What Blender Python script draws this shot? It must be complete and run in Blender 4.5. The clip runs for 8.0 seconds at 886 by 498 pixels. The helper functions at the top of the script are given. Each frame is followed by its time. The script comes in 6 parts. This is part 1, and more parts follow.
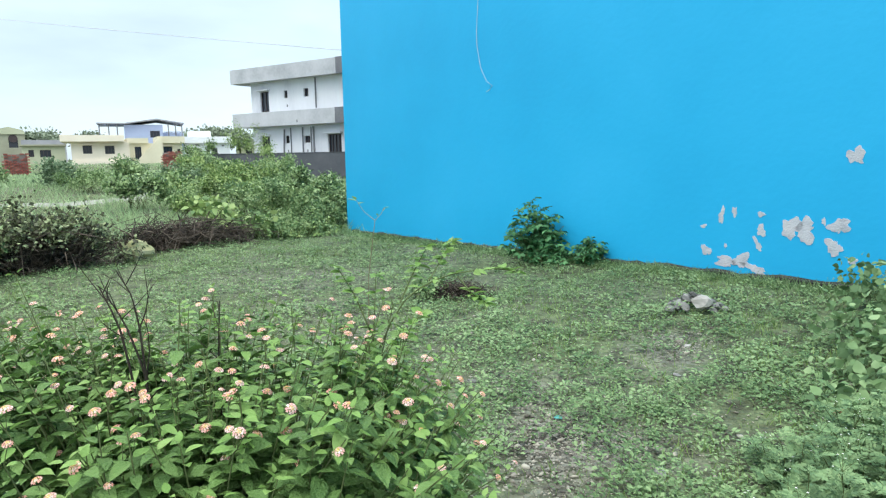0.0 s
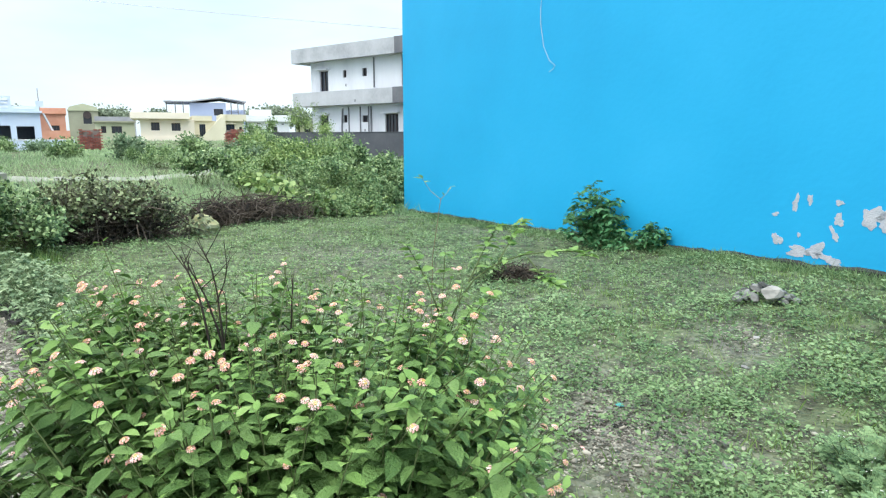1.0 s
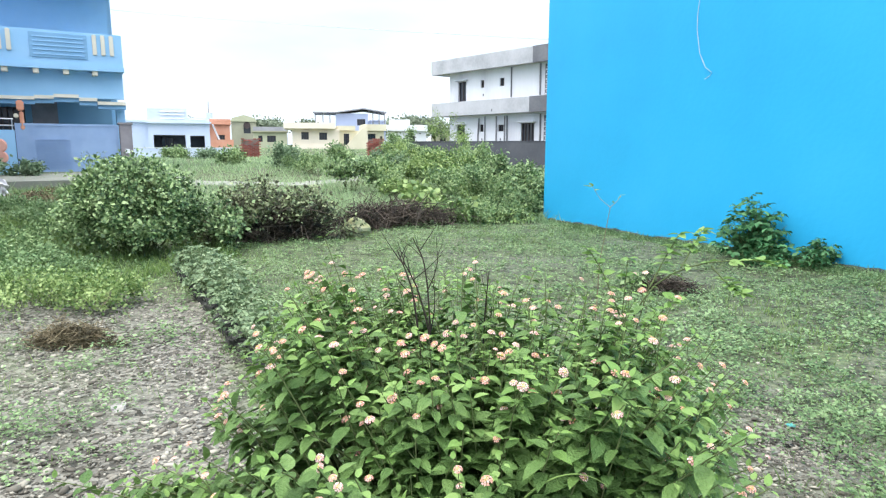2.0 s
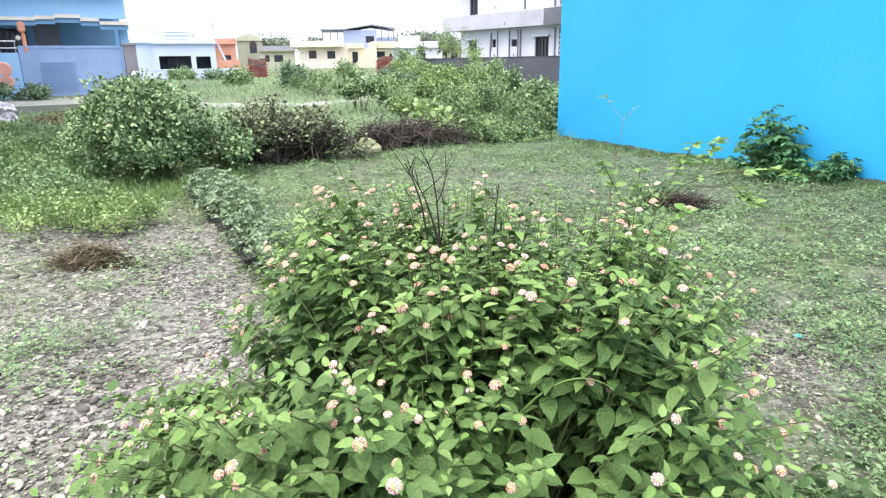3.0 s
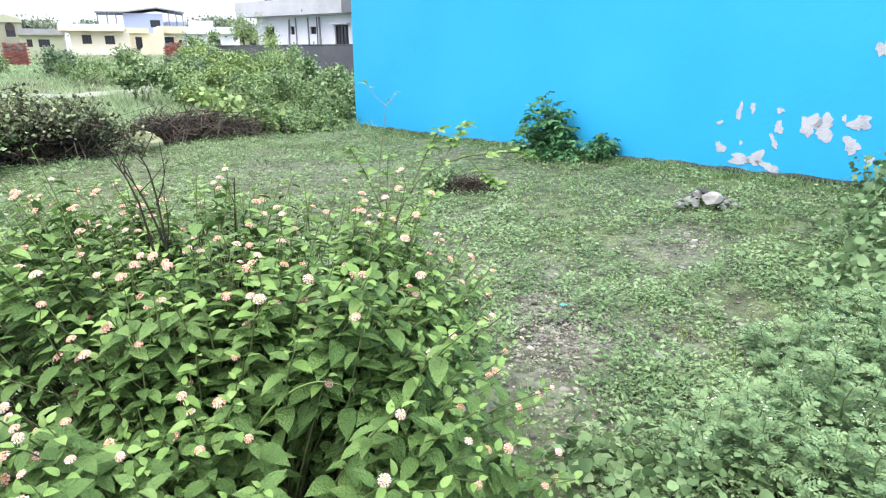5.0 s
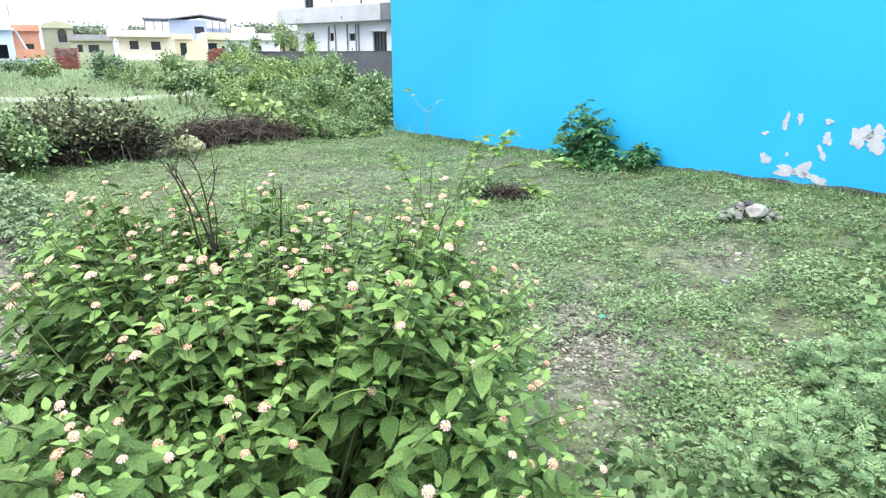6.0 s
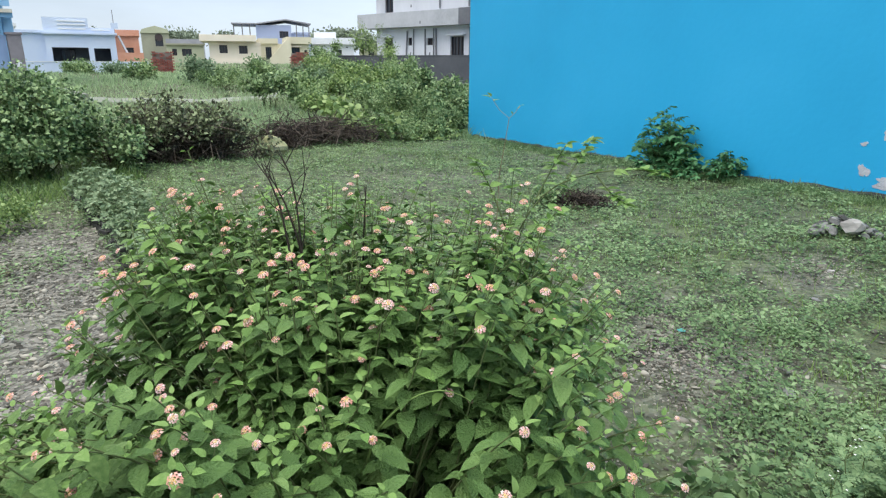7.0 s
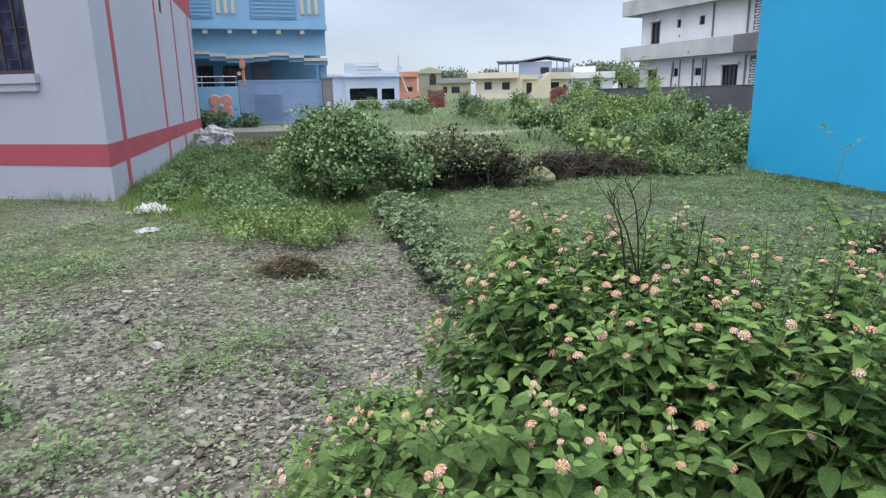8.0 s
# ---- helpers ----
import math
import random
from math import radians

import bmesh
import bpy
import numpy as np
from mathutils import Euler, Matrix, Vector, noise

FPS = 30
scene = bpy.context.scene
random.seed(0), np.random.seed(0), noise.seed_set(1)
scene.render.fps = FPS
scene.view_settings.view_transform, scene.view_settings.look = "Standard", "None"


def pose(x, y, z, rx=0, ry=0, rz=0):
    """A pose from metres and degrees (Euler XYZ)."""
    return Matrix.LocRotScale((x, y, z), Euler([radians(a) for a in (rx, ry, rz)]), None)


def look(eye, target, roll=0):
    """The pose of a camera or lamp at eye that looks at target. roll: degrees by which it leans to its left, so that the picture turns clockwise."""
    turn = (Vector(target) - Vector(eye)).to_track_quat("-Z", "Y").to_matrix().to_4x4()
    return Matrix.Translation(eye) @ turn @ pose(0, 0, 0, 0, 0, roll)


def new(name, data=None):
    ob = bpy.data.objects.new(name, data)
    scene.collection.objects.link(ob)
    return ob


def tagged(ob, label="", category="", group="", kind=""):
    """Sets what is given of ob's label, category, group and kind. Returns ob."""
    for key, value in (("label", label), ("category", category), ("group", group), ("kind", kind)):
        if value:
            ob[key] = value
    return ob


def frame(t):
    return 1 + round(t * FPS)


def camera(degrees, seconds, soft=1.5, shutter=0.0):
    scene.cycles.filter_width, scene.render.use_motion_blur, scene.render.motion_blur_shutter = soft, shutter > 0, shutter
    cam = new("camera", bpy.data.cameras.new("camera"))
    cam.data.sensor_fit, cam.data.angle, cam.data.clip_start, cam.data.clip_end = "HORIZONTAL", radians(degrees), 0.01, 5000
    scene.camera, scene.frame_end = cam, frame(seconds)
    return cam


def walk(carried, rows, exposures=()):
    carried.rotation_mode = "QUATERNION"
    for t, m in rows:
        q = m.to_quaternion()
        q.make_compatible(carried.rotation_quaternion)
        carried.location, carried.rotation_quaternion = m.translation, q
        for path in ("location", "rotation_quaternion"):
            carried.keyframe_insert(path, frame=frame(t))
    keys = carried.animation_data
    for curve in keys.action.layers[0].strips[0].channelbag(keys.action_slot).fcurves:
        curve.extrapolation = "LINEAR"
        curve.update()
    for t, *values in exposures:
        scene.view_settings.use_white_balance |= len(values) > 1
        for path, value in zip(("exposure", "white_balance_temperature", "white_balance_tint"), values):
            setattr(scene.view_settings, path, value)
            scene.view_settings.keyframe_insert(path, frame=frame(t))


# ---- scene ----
cam = camera(70.2, 8.0, soft=1.25)
PATH = [
    (0, (0.052, 0.467, 1.476), (-0.041, 2.443, 1.18), -0.8),
    (0.5, (0.043, 0.507, 1.469), (-0.112, 2.47, 1.12), -0.8),
    (1, (-0.01, 0.485, 1.465), (-0.268, 2.436, 1.113), -0.0),
    (1.5, (-0.126, 0.378, 1.466), (-0.593, 2.297, 1.154), 0.4),
    (1.7, (-0.165, 0.322, 1.469), (-0.744, 2.213, 1.17), -0.0),
    (2.8, (-0.174, 0.252, 1.446), (-0.867, 2.053, 0.924), -0.8),
    (3, (-0.159, 0.282, 1.44), (-0.833, 2.078, 0.873), -0.8),
    (3.5, (-0.08, 0.349, 1.446), (-0.543, 2.217, 0.902), -0.6),
    (4, (0.007, 0.409, 1.441), (-0.194, 2.325, 0.904), -0.0),
    (4.5, (0.052, 0.433, 1.426), (-0.086, 2.335, 0.824), -0.2),
    (4.7, (0.049, 0.434, 1.418), (-0.068, 2.337, 0.814), -0.2),
    (5.8, (0.013, 0.447, 1.426), (-0.147, 2.351, 0.835), 0.1),
    (6, (0.007, 0.444, 1.425), (-0.214, 2.344, 0.841), 0.1),
    (6.5, (-0.005, 0.442, 1.428), (-0.353, 2.327, 0.857), 0.2),
    (7, (-0.024, 0.43, 1.429), (-0.461, 2.296, 0.856), 0.3),
    (7.5, (-0.114, 0.345, 1.437), (-0.771, 2.161, 0.919), 0.5),
    (7.8, (-0.186, 0.251, 1.44), (-1.119, 1.953, 0.958), -0.3),
    (8, (-0.241, 0.203, 1.435), (-1.374, 1.782, 0.964), -1.1),
]
walk(cam, [(t, look(eye, target, roll)) for t, eye, target, roll in PATH],
     exposures=[(0.0, 0.32, 6420, 6), (0.6, 0.42, 6430, 7), (1.5, 0.52, 6450, 8), (3.0, 0.82, 6500, 20), (4.5, 0.77, 6500, 17), (5.95, 0.92, 6500, 12), (6.3, 0.36, 6480, 10),
                (6.6, 0.18, 6480, 10), (7.2, -0.03, 6500, 13), (8.0, -0.13, 6500, 15)])

# ---- sky and sun: a bright, evenly clouded monsoon day ----
world = bpy.data.worlds.new("overcast_sky")
scene.world = world
world.use_nodes = True
wn, wl = world.node_tree.nodes, world.node_tree.links
wn.clear()
w_out = wn.new("ShaderNodeOutputWorld")
w_bg = wn.new("ShaderNodeBackground")
w_sky = wn.new("ShaderNodeTexSky")
w_sky.sky_type, w_sky.sun_disc = "NISHITA", False
w_sky.sun_elevation, w_sky.sun_rotation = radians(62), radians(215)
w_coord = wn.new("ShaderNodeTexCoord")
w_sep = wn.new("ShaderNodeSeparateXYZ")
w_ramp = wn.new("ShaderNodeValToRGB")
w_ramp.color_ramp.elements[0].position, w_ramp.color_ramp.elements[0].color = 0.0, (0.53, 0.63, 0.75, 1)
w_ramp.color_ramp.elements[1].position, w_ramp.color_ramp.elements[1].color = 1.0, (3.1, 3.1, 3.1, 1)
w_mid = w_ramp.color_ramp.elements.new(0.30)
w_mid.color = (0.60, 0.70, 0.835, 1)
w_noise = wn.new("ShaderNodeTexNoise")
w_noise.inputs["Scale"].default_value, w_noise.inputs["Detail"].default_value = 2.6, 5.0
w_map = wn.new("ShaderNodeMapping")
w_map.inputs["Scale"].default_value = (1.0, 1.0, 3.2)
w_cloud = wn.new("ShaderNodeMapRange")
w_cloud.inputs["From Min"].default_value, w_cloud.inputs["From Max"].default_value = 0.35, 0.65
w_cloud.inputs["To Min"].default_value, w_cloud.inputs["To Max"].default_value = 0.84, 1.12
w_mul = wn.new("ShaderNodeMixRGB")
w_mul.blend_type, w_mul.inputs["Fac"].default_value = "MULTIPLY", 1.0
w_skymul = wn.new("ShaderNodeMixRGB")
w_skymul.blend_type, w_skymul.inputs["Fac"].default_value = "MULTIPLY", 1.0
w_skymul.inputs["Color2"].default_value = (0.04, 0.04, 0.04, 1)
w_add = wn.new("ShaderNodeMixRGB")
w_add.blend_type, w_add.inputs["Fac"].default_value = "ADD", 1.0
wl.new(w_coord.outputs["Generated"], w_sep.inputs[0])
wl.new(w_sep.outputs["Z"], w_ramp.inputs["Fac"])
wl.new(w_coord.outputs["Generated"], w_map.inputs["Vector"])
wl.new(w_map.outputs["Vector"], w_noise.inputs["Vector"])
wl.new(w_noise.outputs["Fac"], w_cloud.inputs["Value"])
wl.new(w_ramp.outputs["Color"], w_mul.inputs["Color1"])
wl.new(w_cloud.outputs["Result"], w_mul.inputs["Color2"])
wl.new(w_sky.outputs["Color"], w_skymul.inputs["Color1"])
wl.new(w_mul.outputs["Color"], w_add.inputs["Color1"])
wl.new(w_skymul.outputs["Color"], w_add.inputs["Color2"])
wl.new(w_add.outputs["Color"], w_bg.inputs["Color"])
w_bg.inputs["Strength"].default_value = 1.0
wl.new(w_bg.outputs["Background"], w_out.inputs["Surface"])

sun_data = bpy.data.lights.new("sun", "SUN")
sun_data.energy, sun_data.angle, sun_data.color = 1.0, radians(25), (1.0, 0.97, 0.92)
sun = new("sun", sun_data)
sun.matrix_basis = look((-12, -17, 40), (0, 0, 0))

rng = np.random.default_rng(11)


# ---- materials ----
def mat(name, colours, scale=4.0, rough=0.8, bump=0.0, bump_scale=40.0, metal=0.0, island=0.0, spec=0.3,
        translucent=0.0, stretch=(1, 1, 1), per_object=0.0, fine=0.0):
    """A surface whose colour wanders through `colours` by noise at two scales."""
    m = bpy.data.materials.new(name)
    m.use_nodes = True
    n, l = m.node_tree.nodes, m.node_tree.links
    b, out = n["Principled BSDF"], n["Material Output"]
    b.inputs["Roughness"].default_value, b.inputs["Metallic"].default_value = rough, metal
    b.inputs["Specular IOR Level"].default_value = spec
    tc = n.new("ShaderNodeTexCoord")
    mp = n.new("ShaderNodeMapping")
    mp.inputs["Scale"].default_value = stretch
    l.new(tc.outputs["Object"], mp.inputs["Vector"])
    a = n.new("ShaderNodeTexNoise")
    a.inputs["Scale"].default_value, a.inputs["Detail"].default_value = scale, 6.0
    l.new(mp.outputs["Vector"], a.inputs["Vector"])
    fac = a.outputs["Fac"]
    if fine:
        f2 = n.new("ShaderNodeTexNoise")
        f2.inputs["Scale"].default_value, f2.inputs["Detail"].default_value = scale * 9, 4.0
        l.new(mp.outputs["Vector"], f2.inputs["Vector"])
        mm = n.new("ShaderNodeMath")
        mm.operation = "MULTIPLY_ADD"
        sb = n.new("ShaderNodeMath")
        sb.operation, sb.inputs[1].default_value = "SUBTRACT", 0.5
        l.new(f2.outputs["Fac"], sb.inputs[0])
        l.new(sb.outputs[0], mm.inputs[0])
        mm.inputs[1].default_value = fine
        l.new(fac, mm.inputs[2])
        fac = mm.outputs[0]
    for source, amount in (("island", island), ("object", per_object)):
        if not amount:
            continue
        g = n.new("ShaderNodeNewGeometry" if source == "island" else "ShaderNodeObjectInfo")
        ma = n.new("ShaderNodeMath")
        ma.operation, ma.inputs[1].default_value = "MULTIPLY_ADD", amount
        sub = n.new("ShaderNodeMath")
        sub.operation, sub.inputs[1].default_value = "SUBTRACT", 0.5
        l.new(g.outputs["Random Per Island" if source == "island" else "Random"], sub.inputs[0])
        l.new(sub.outputs[0], ma.inputs[0])
        l.new(fac, ma.inputs[2])
        fac = ma.outputs[0]
    r = n.new("ShaderNodeValToRGB")
    e = r.color_ramp.elements
    k = len(colours)
    while len(e) < k:
        e.new(0.5)
    for i, c in enumerate(colours):
        e[i].position = 0.25 + 0.5 * i / max(1, k - 1)
        e[i].color = (*c, 1)
    l.new(fac, r.inputs["Fac"])
    l.new(r.outputs["Color"], b.inputs["Base Color"])
    if bump:
        bn = n.new("ShaderNodeTexNoise")
        bn.inputs["Scale"].default_value, bn.inputs["Detail"].default_value = bump_scale, 5.0
        l.new(tc.outputs["Object"], bn.inputs["Vector"])
        bb = n.new("ShaderNodeBump")
        bb.inputs["Strength"].default_value, bb.inputs["Distance"].default_value = bump, 0.02
        l.new(bn.outputs["Fac"], bb.inputs["Height"])
        l.new(bb.outputs["Normal"], b.inputs["Normal"])
    if translucent:
        t = n.new("ShaderNodeBsdfTranslucent")
        mx = n.new("ShaderNodeMixShader")
        mx.inputs["Fac"].default_value = translucent
        l.new(r.outputs["Color"], t.inputs["Color"])
        l.new(b.outputs["BSDF"], mx.inputs[1])
        l.new(t.outputs["BSDF"], mx.inputs[2])
        l.new(mx.outputs["Shader"], out.inputs["Surface"])
    return m


def glass(name, tint):
    m = bpy.data.materials.new(name)
    m.use_nodes = True
    b = m.node_tree.nodes["Principled BSDF"]
    b.inputs["Base Color"].default_value, b.inputs["Roughness"].default_value = (*tint, 1), 0.12
    b.inputs["Specular IOR Level"].default_value = 0.5
    return m


M = {
    "blue_wall": mat("blue_wall_paint", [(0.018, 0.345, 0.635), (0.022, 0.38, 0.685), (0.03, 0.405, 0.725)], 0.5, 0.55, 0.12, 14.0, fine=0.12),
    "plaster": mat("bare_plaster", [(0.34, 0.37, 0.42), (0.46, 0.48, 0.52), (0.54, 0.55, 0.58)], 9, 0.9, 0.4, 60, fine=0.3),
    "dark_plinth": mat("dark_edging", [(0.021, 0.025, 0.021), (0.063, 0.063, 0.056)], 3, 0.9, 0.4, 30),
    "grey_wall": mat("lilac_grey_paint", [(0.40, 0.42, 0.52), (0.45, 0.47, 0.57)], 0.7, 0.7, 0.1, 12, fine=0.1),
    "red_band": mat("brick_red_paint", [(0.36, 0.07, 0.10), (0.45, 0.10, 0.13)], 1.2, 0.7, 0.1, 12, fine=0.15),
    "concrete": mat("raw_concrete", [(0.33, 0.34, 0.36), (0.46, 0.47, 0.49), (0.54, 0.55, 0.57)], 0.6, 0.9, 0.2, 6, fine=0.3),
    "concrete_dark": mat("stained_concrete", [(0.10, 0.105, 0.12), (0.20, 0.205, 0.22)], 0.7, 0.9, 0.2, 6, fine=0.3),
    "white_plaster": mat("grey_white_plaster", [(0.551, 0.562, 0.604), (0.721, 0.731, 0.763), (0.784, 0.795, 0.827)], 0.5, 0.85, 0.15, 5, stretch=(1, 1, 0.35), fine=0.25),
    "fence_dark": mat("dark_grey_boundary_wall", [(0.075, 0.08, 0.095), (0.12, 0.125, 0.14)], 0.6, 0.9, 0.2, 6, fine=0.3),
    "pipe_dark": mat("damp_pipe", [(0.16, 0.165, 0.18), (0.25, 0.255, 0.27)], 1, 0.8),
    "glass": glass("dark_window_glass", (0.03, 0.035, 0.045)),
    "frame_dark": mat("dark_wood_frame", [(0.045, 0.035, 0.035), (0.08, 0.06, 0.06)], 4, 0.6),
    "curtain": mat("dark_blue_curtain", [(0.012, 0.016, 0.045), (0.03, 0.04, 0.10), (0.10, 0.12, 0.2)], 3, 0.9, stretch=(1, 6, 1)),
    "sky_blue": mat("sky_blue_house_paint", [(0.246, 0.482, 0.717), (0.314, 0.549, 0.784)], 0.8, 0.7, 0.1, 8, fine=0.15),
    "sky_blue_dark": mat("deep_blue_house_paint", [(0.161, 0.333, 0.517), (0.207, 0.402, 0.598)], 0.8, 0.7),
    "cream": mat("cream_trim", [(0.58, 0.56, 0.46), (0.70, 0.68, 0.58)], 2, 0.7),
    "gate": mat("blue_grey_gate_metal", [(0.224, 0.336, 0.538), (0.28, 0.403, 0.605)], 2, 0.45, 0.05, 20),
    "steel": mat("rail_steel", [(0.45, 0.47, 0.5), (0.6, 0.62, 0.65)], 3, 0.3, metal=0.9),
    "orange": mat("orange_paint", [(0.60, 0.27, 0.17), (0.68, 0.36, 0.25)], 2, 0.7),
    "peach": mat("peach_relief", [(0.62, 0.30, 0.24), (0.72, 0.40, 0.32)], 4, 0.7),
    "pillar": mat("grey_brown_pillar", [(0.19, 0.18, 0.20), (0.27, 0.26, 0.28)], 3, 0.8),
    # far-house paints, down to mauve_blue: lightened to carry the distance haze
    "white_blue": mat("bluish_white_paint", [(0.552, 0.644, 0.816), (0.655, 0.736, 0.85)], 0.5, 0.8, fine=0.2),
    "white": mat("weathered_white_paint", [(0.67, 0.702, 0.756), (0.821, 0.842, 0.85)], 0.5, 0.8, fine=0.3),
    "yellow": mat("pale_yellow_paint", [(0.756, 0.683, 0.557), (0.85, 0.788, 0.662)], 0.5, 0.8, fine=0.2),
    "yellow_deep": mat("lemon_paint", [(0.62, 0.58, 0.42), (0.72, 0.68, 0.52)], 0.5, 0.8, fine=0.2),
    "green_house": mat("pale_green_paint", [(0.42, 0.44, 0.30), (0.52, 0.54, 0.39)], 0.5, 0.8, fine=0.2),
    "olive_house": mat("olive_brown_paint", [(0.28, 0.28, 0.21), (0.38, 0.38, 0.28)], 0.5, 0.8, fine=0.2),
    "mauve_blue": mat("periwinkle_paint", [(0.38, 0.448, 0.644), (0.483, 0.552, 0.736)], 0.5, 0.8, fine=0.2),
    "roof_sheet": mat("roof_sheet", [(0.26, 0.27, 0.30), (0.34, 0.35, 0.38)], 1, 0.7),
    "brick": mat("red_brick", [(0.20, 0.06, 0.05), (0.30, 0.10, 0.08), (0.36, 0.15, 0.12)], 3, 0.9, 0.3, 30, per_object=0.5),
    "mortar": mat("mortar", [(0.22, 0.18, 0.16), (0.30, 0.26, 0.23)], 3, 0.95),
    "stone": mat("grey_stone", [(0.09, 0.09, 0.085), (0.18, 0.18, 0.17), (0.29, 0.29, 0.275)], 5, 0.9, 0.5, 40, per_object=0.5),
    "stone_pale": mat("pale_stone", [(0.30, 0.29, 0.27), (0.45, 0.43, 0.40)], 5, 0.85, 0.4, 30),
    "mossy_rock": mat("mossy_cream_rock", [(0.20, 0.24, 0.08), (0.38, 0.37, 0.20), (0.52, 0.49, 0.34)], 3, 0.9, 0.5, 25),
    "pebbles": mat("mixed_pebbles", [(0.102, 0.094, 0.076), (0.166, 0.155, 0.126), (0.23, 0.216, 0.177), (0.385, 0.364, 0.299)], 2.5, 0.85, island=0.9),
    "lantana_leaf": mat("lantana_leaf", [(0.074, 0.151, 0.037), (0.126, 0.229, 0.061), (0.204, 0.321, 0.1)], 5.0, 0.5, 0.6, 160, island=0.34, translucent=0.16, spec=0.35, per_object=0.3),
    "lantana_young": mat("lantana_young_leaf", [(0.153, 0.29, 0.068), (0.209, 0.356, 0.095), (0.27, 0.408, 0.131)], 5.0, 0.5, 0.4, 220, island=0.4, translucent=0.28, spec=0.3),
    "petal": mat("salmon_petal", [(0.68, 0.34, 0.26), (0.76, 0.45, 0.38), (0.82, 0.58, 0.52)], 30, 0.6, island=0.9, translucent=0.15),
    "petal_pale": mat("pale_pink_petal", [(0.74, 0.42, 0.38), (0.80, 0.56, 0.52), (0.84, 0.68, 0.64)], 30, 0.6, island=0.9, translucent=0.15),
    "petal_heart": mat("yellow_flower_heart", [(0.62, 0.40, 0.08), (0.72, 0.52, 0.16)], 30, 0.6, island=0.6),
    "stem": mat("green_brown_stem", [(0.06, 0.085, 0.03), (0.12, 0.15, 0.055)], 6, 0.8),
    "dry_stem": mat("dark_dry_twig", [(0.020, 0.016, 0.012), (0.05, 0.04, 0.03)], 8, 0.9),
    "bush_leaf": mat("dark_bush_leaf", [(0.046, 0.093, 0.037), (0.137, 0.234, 0.086), (0.325, 0.441, 0.202)], 2.5, 0.5, island=0.7, translucent=0.15),
    "vine_leaf": mat("brownish_vine_leaf", [(0.062, 0.068, 0.04), (0.151, 0.178, 0.092), (0.314, 0.377, 0.193)], 2.0, 0.65, island=0.8, translucent=0.12),
    "bright_leaf": mat("bright_shrub_leaf", [(0.09, 0.165, 0.05), (0.20, 0.305, 0.09), (0.33, 0.43, 0.165)], 1.4, 0.6, island=0.7, translucent=0.2),
    "mid_leaf": mat("mid_green_shrub_leaf", [(0.078, 0.146, 0.058), (0.185, 0.291, 0.118), (0.325, 0.431, 0.196)], 1.4, 0.62, island=0.6, translucent=0.18),
    # distance haze is put into these two leaf colours: lighter and greyer
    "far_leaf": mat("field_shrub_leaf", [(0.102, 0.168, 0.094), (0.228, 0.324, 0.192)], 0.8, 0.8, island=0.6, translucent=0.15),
    "hazy_leaf": mat("hazed_tree_leaf", [(0.149, 0.19, 0.132), (0.241, 0.293, 0.207)], 0.6, 0.9, island=0.6, translucent=0.15),
    "wall_leaf": mat("wall_shrub_leaf", [(0.03, 0.11, 0.04), (0.065, 0.19, 0.07), (0.12, 0.29, 0.11)], 3.0, 0.5, island=0.6, translucent=0.18),
    "weed_leaf": mat("ground_weed_leaf", [(0.084, 0.15, 0.062), (0.164, 0.266, 0.11), (0.268, 0.38, 0.184)], 2.2, 0.7, island=0.5, translucent=0.18, fine=0.3),
    "kerb_leaf": mat("grey_green_weed_leaf", [(0.10, 0.16, 0.08), (0.18, 0.265, 0.135), (0.29, 0.375, 0.21)], 3.0, 0.6, island=0.5, translucent=0.15),
    "grass": mat("grass_blade", [(0.094, 0.165, 0.044), (0.176, 0.286, 0.077), (0.297, 0.407, 0.143)], 0.5, 0.7, island=0.6, translucent=0.2),
    # field grass paled to stand in for haze over the field
    "field_blade": mat("hazed_field_grass", [(0.224, 0.336, 0.168), (0.325, 0.459, 0.235), (0.448, 0.582, 0.336)], 0.35, 0.8, island=0.6, translucent=0.2),
    "feather_leaf": mat("feathery_weed_leaf", [(0.075, 0.14, 0.06), (0.15, 0.245, 0.105), (0.24, 0.345, 0.16)], 3.0, 0.65, island=0.4, translucent=0.15),
    "dry_grass": mat("brown_dry_grass", [(0.09, 0.075, 0.045), (0.19, 0.155, 0.09), (0.28, 0.24, 0.15)], 2, 0.9, island=0.7),
    "brush": mat("dead_brushwood", [(0.03, 0.024, 0.019), (0.07, 0.055, 0.043), (0.14, 0.115, 0.09)], 2, 0.9, island=0.7),
    "white_floret": mat("tiny_white_floret", [(0.6, 0.62, 0.55), (0.75, 0.76, 0.7)], 3, 0.7),
    "sack": mat("woven_plastic_sack", [(0.42, 0.42, 0.44), (0.62, 0.62, 0.64)], 4, 0.6, 0.3, 30, per_object=0.4),
    "teal": mat("teal_scrap", [(0.10, 0.42, 0.40), (0.16, 0.5, 0.47)], 5, 0.6),
    "wrapper": mat("orange_wrapper", [(0.60, 0.18, 0.10), (0.70, 0.30, 0.20)], 5, 0.4),
    "cable": mat("pale_cable", [(0.55, 0.56, 0.56), (0.68, 0.69, 0.68)], 5, 0.6),
    "black_cable": mat("grey_overhead_cable", [(0.50, 0.53, 0.56), (0.58, 0.61, 0.64)], 5, 0.7),
    "lane": mat("pale_dirt_lane", [(0.19, 0.21, 0.17), (0.28, 0.29, 0.25)], 1.2, 0.95, 0.3, 20, fine=0.3),
}


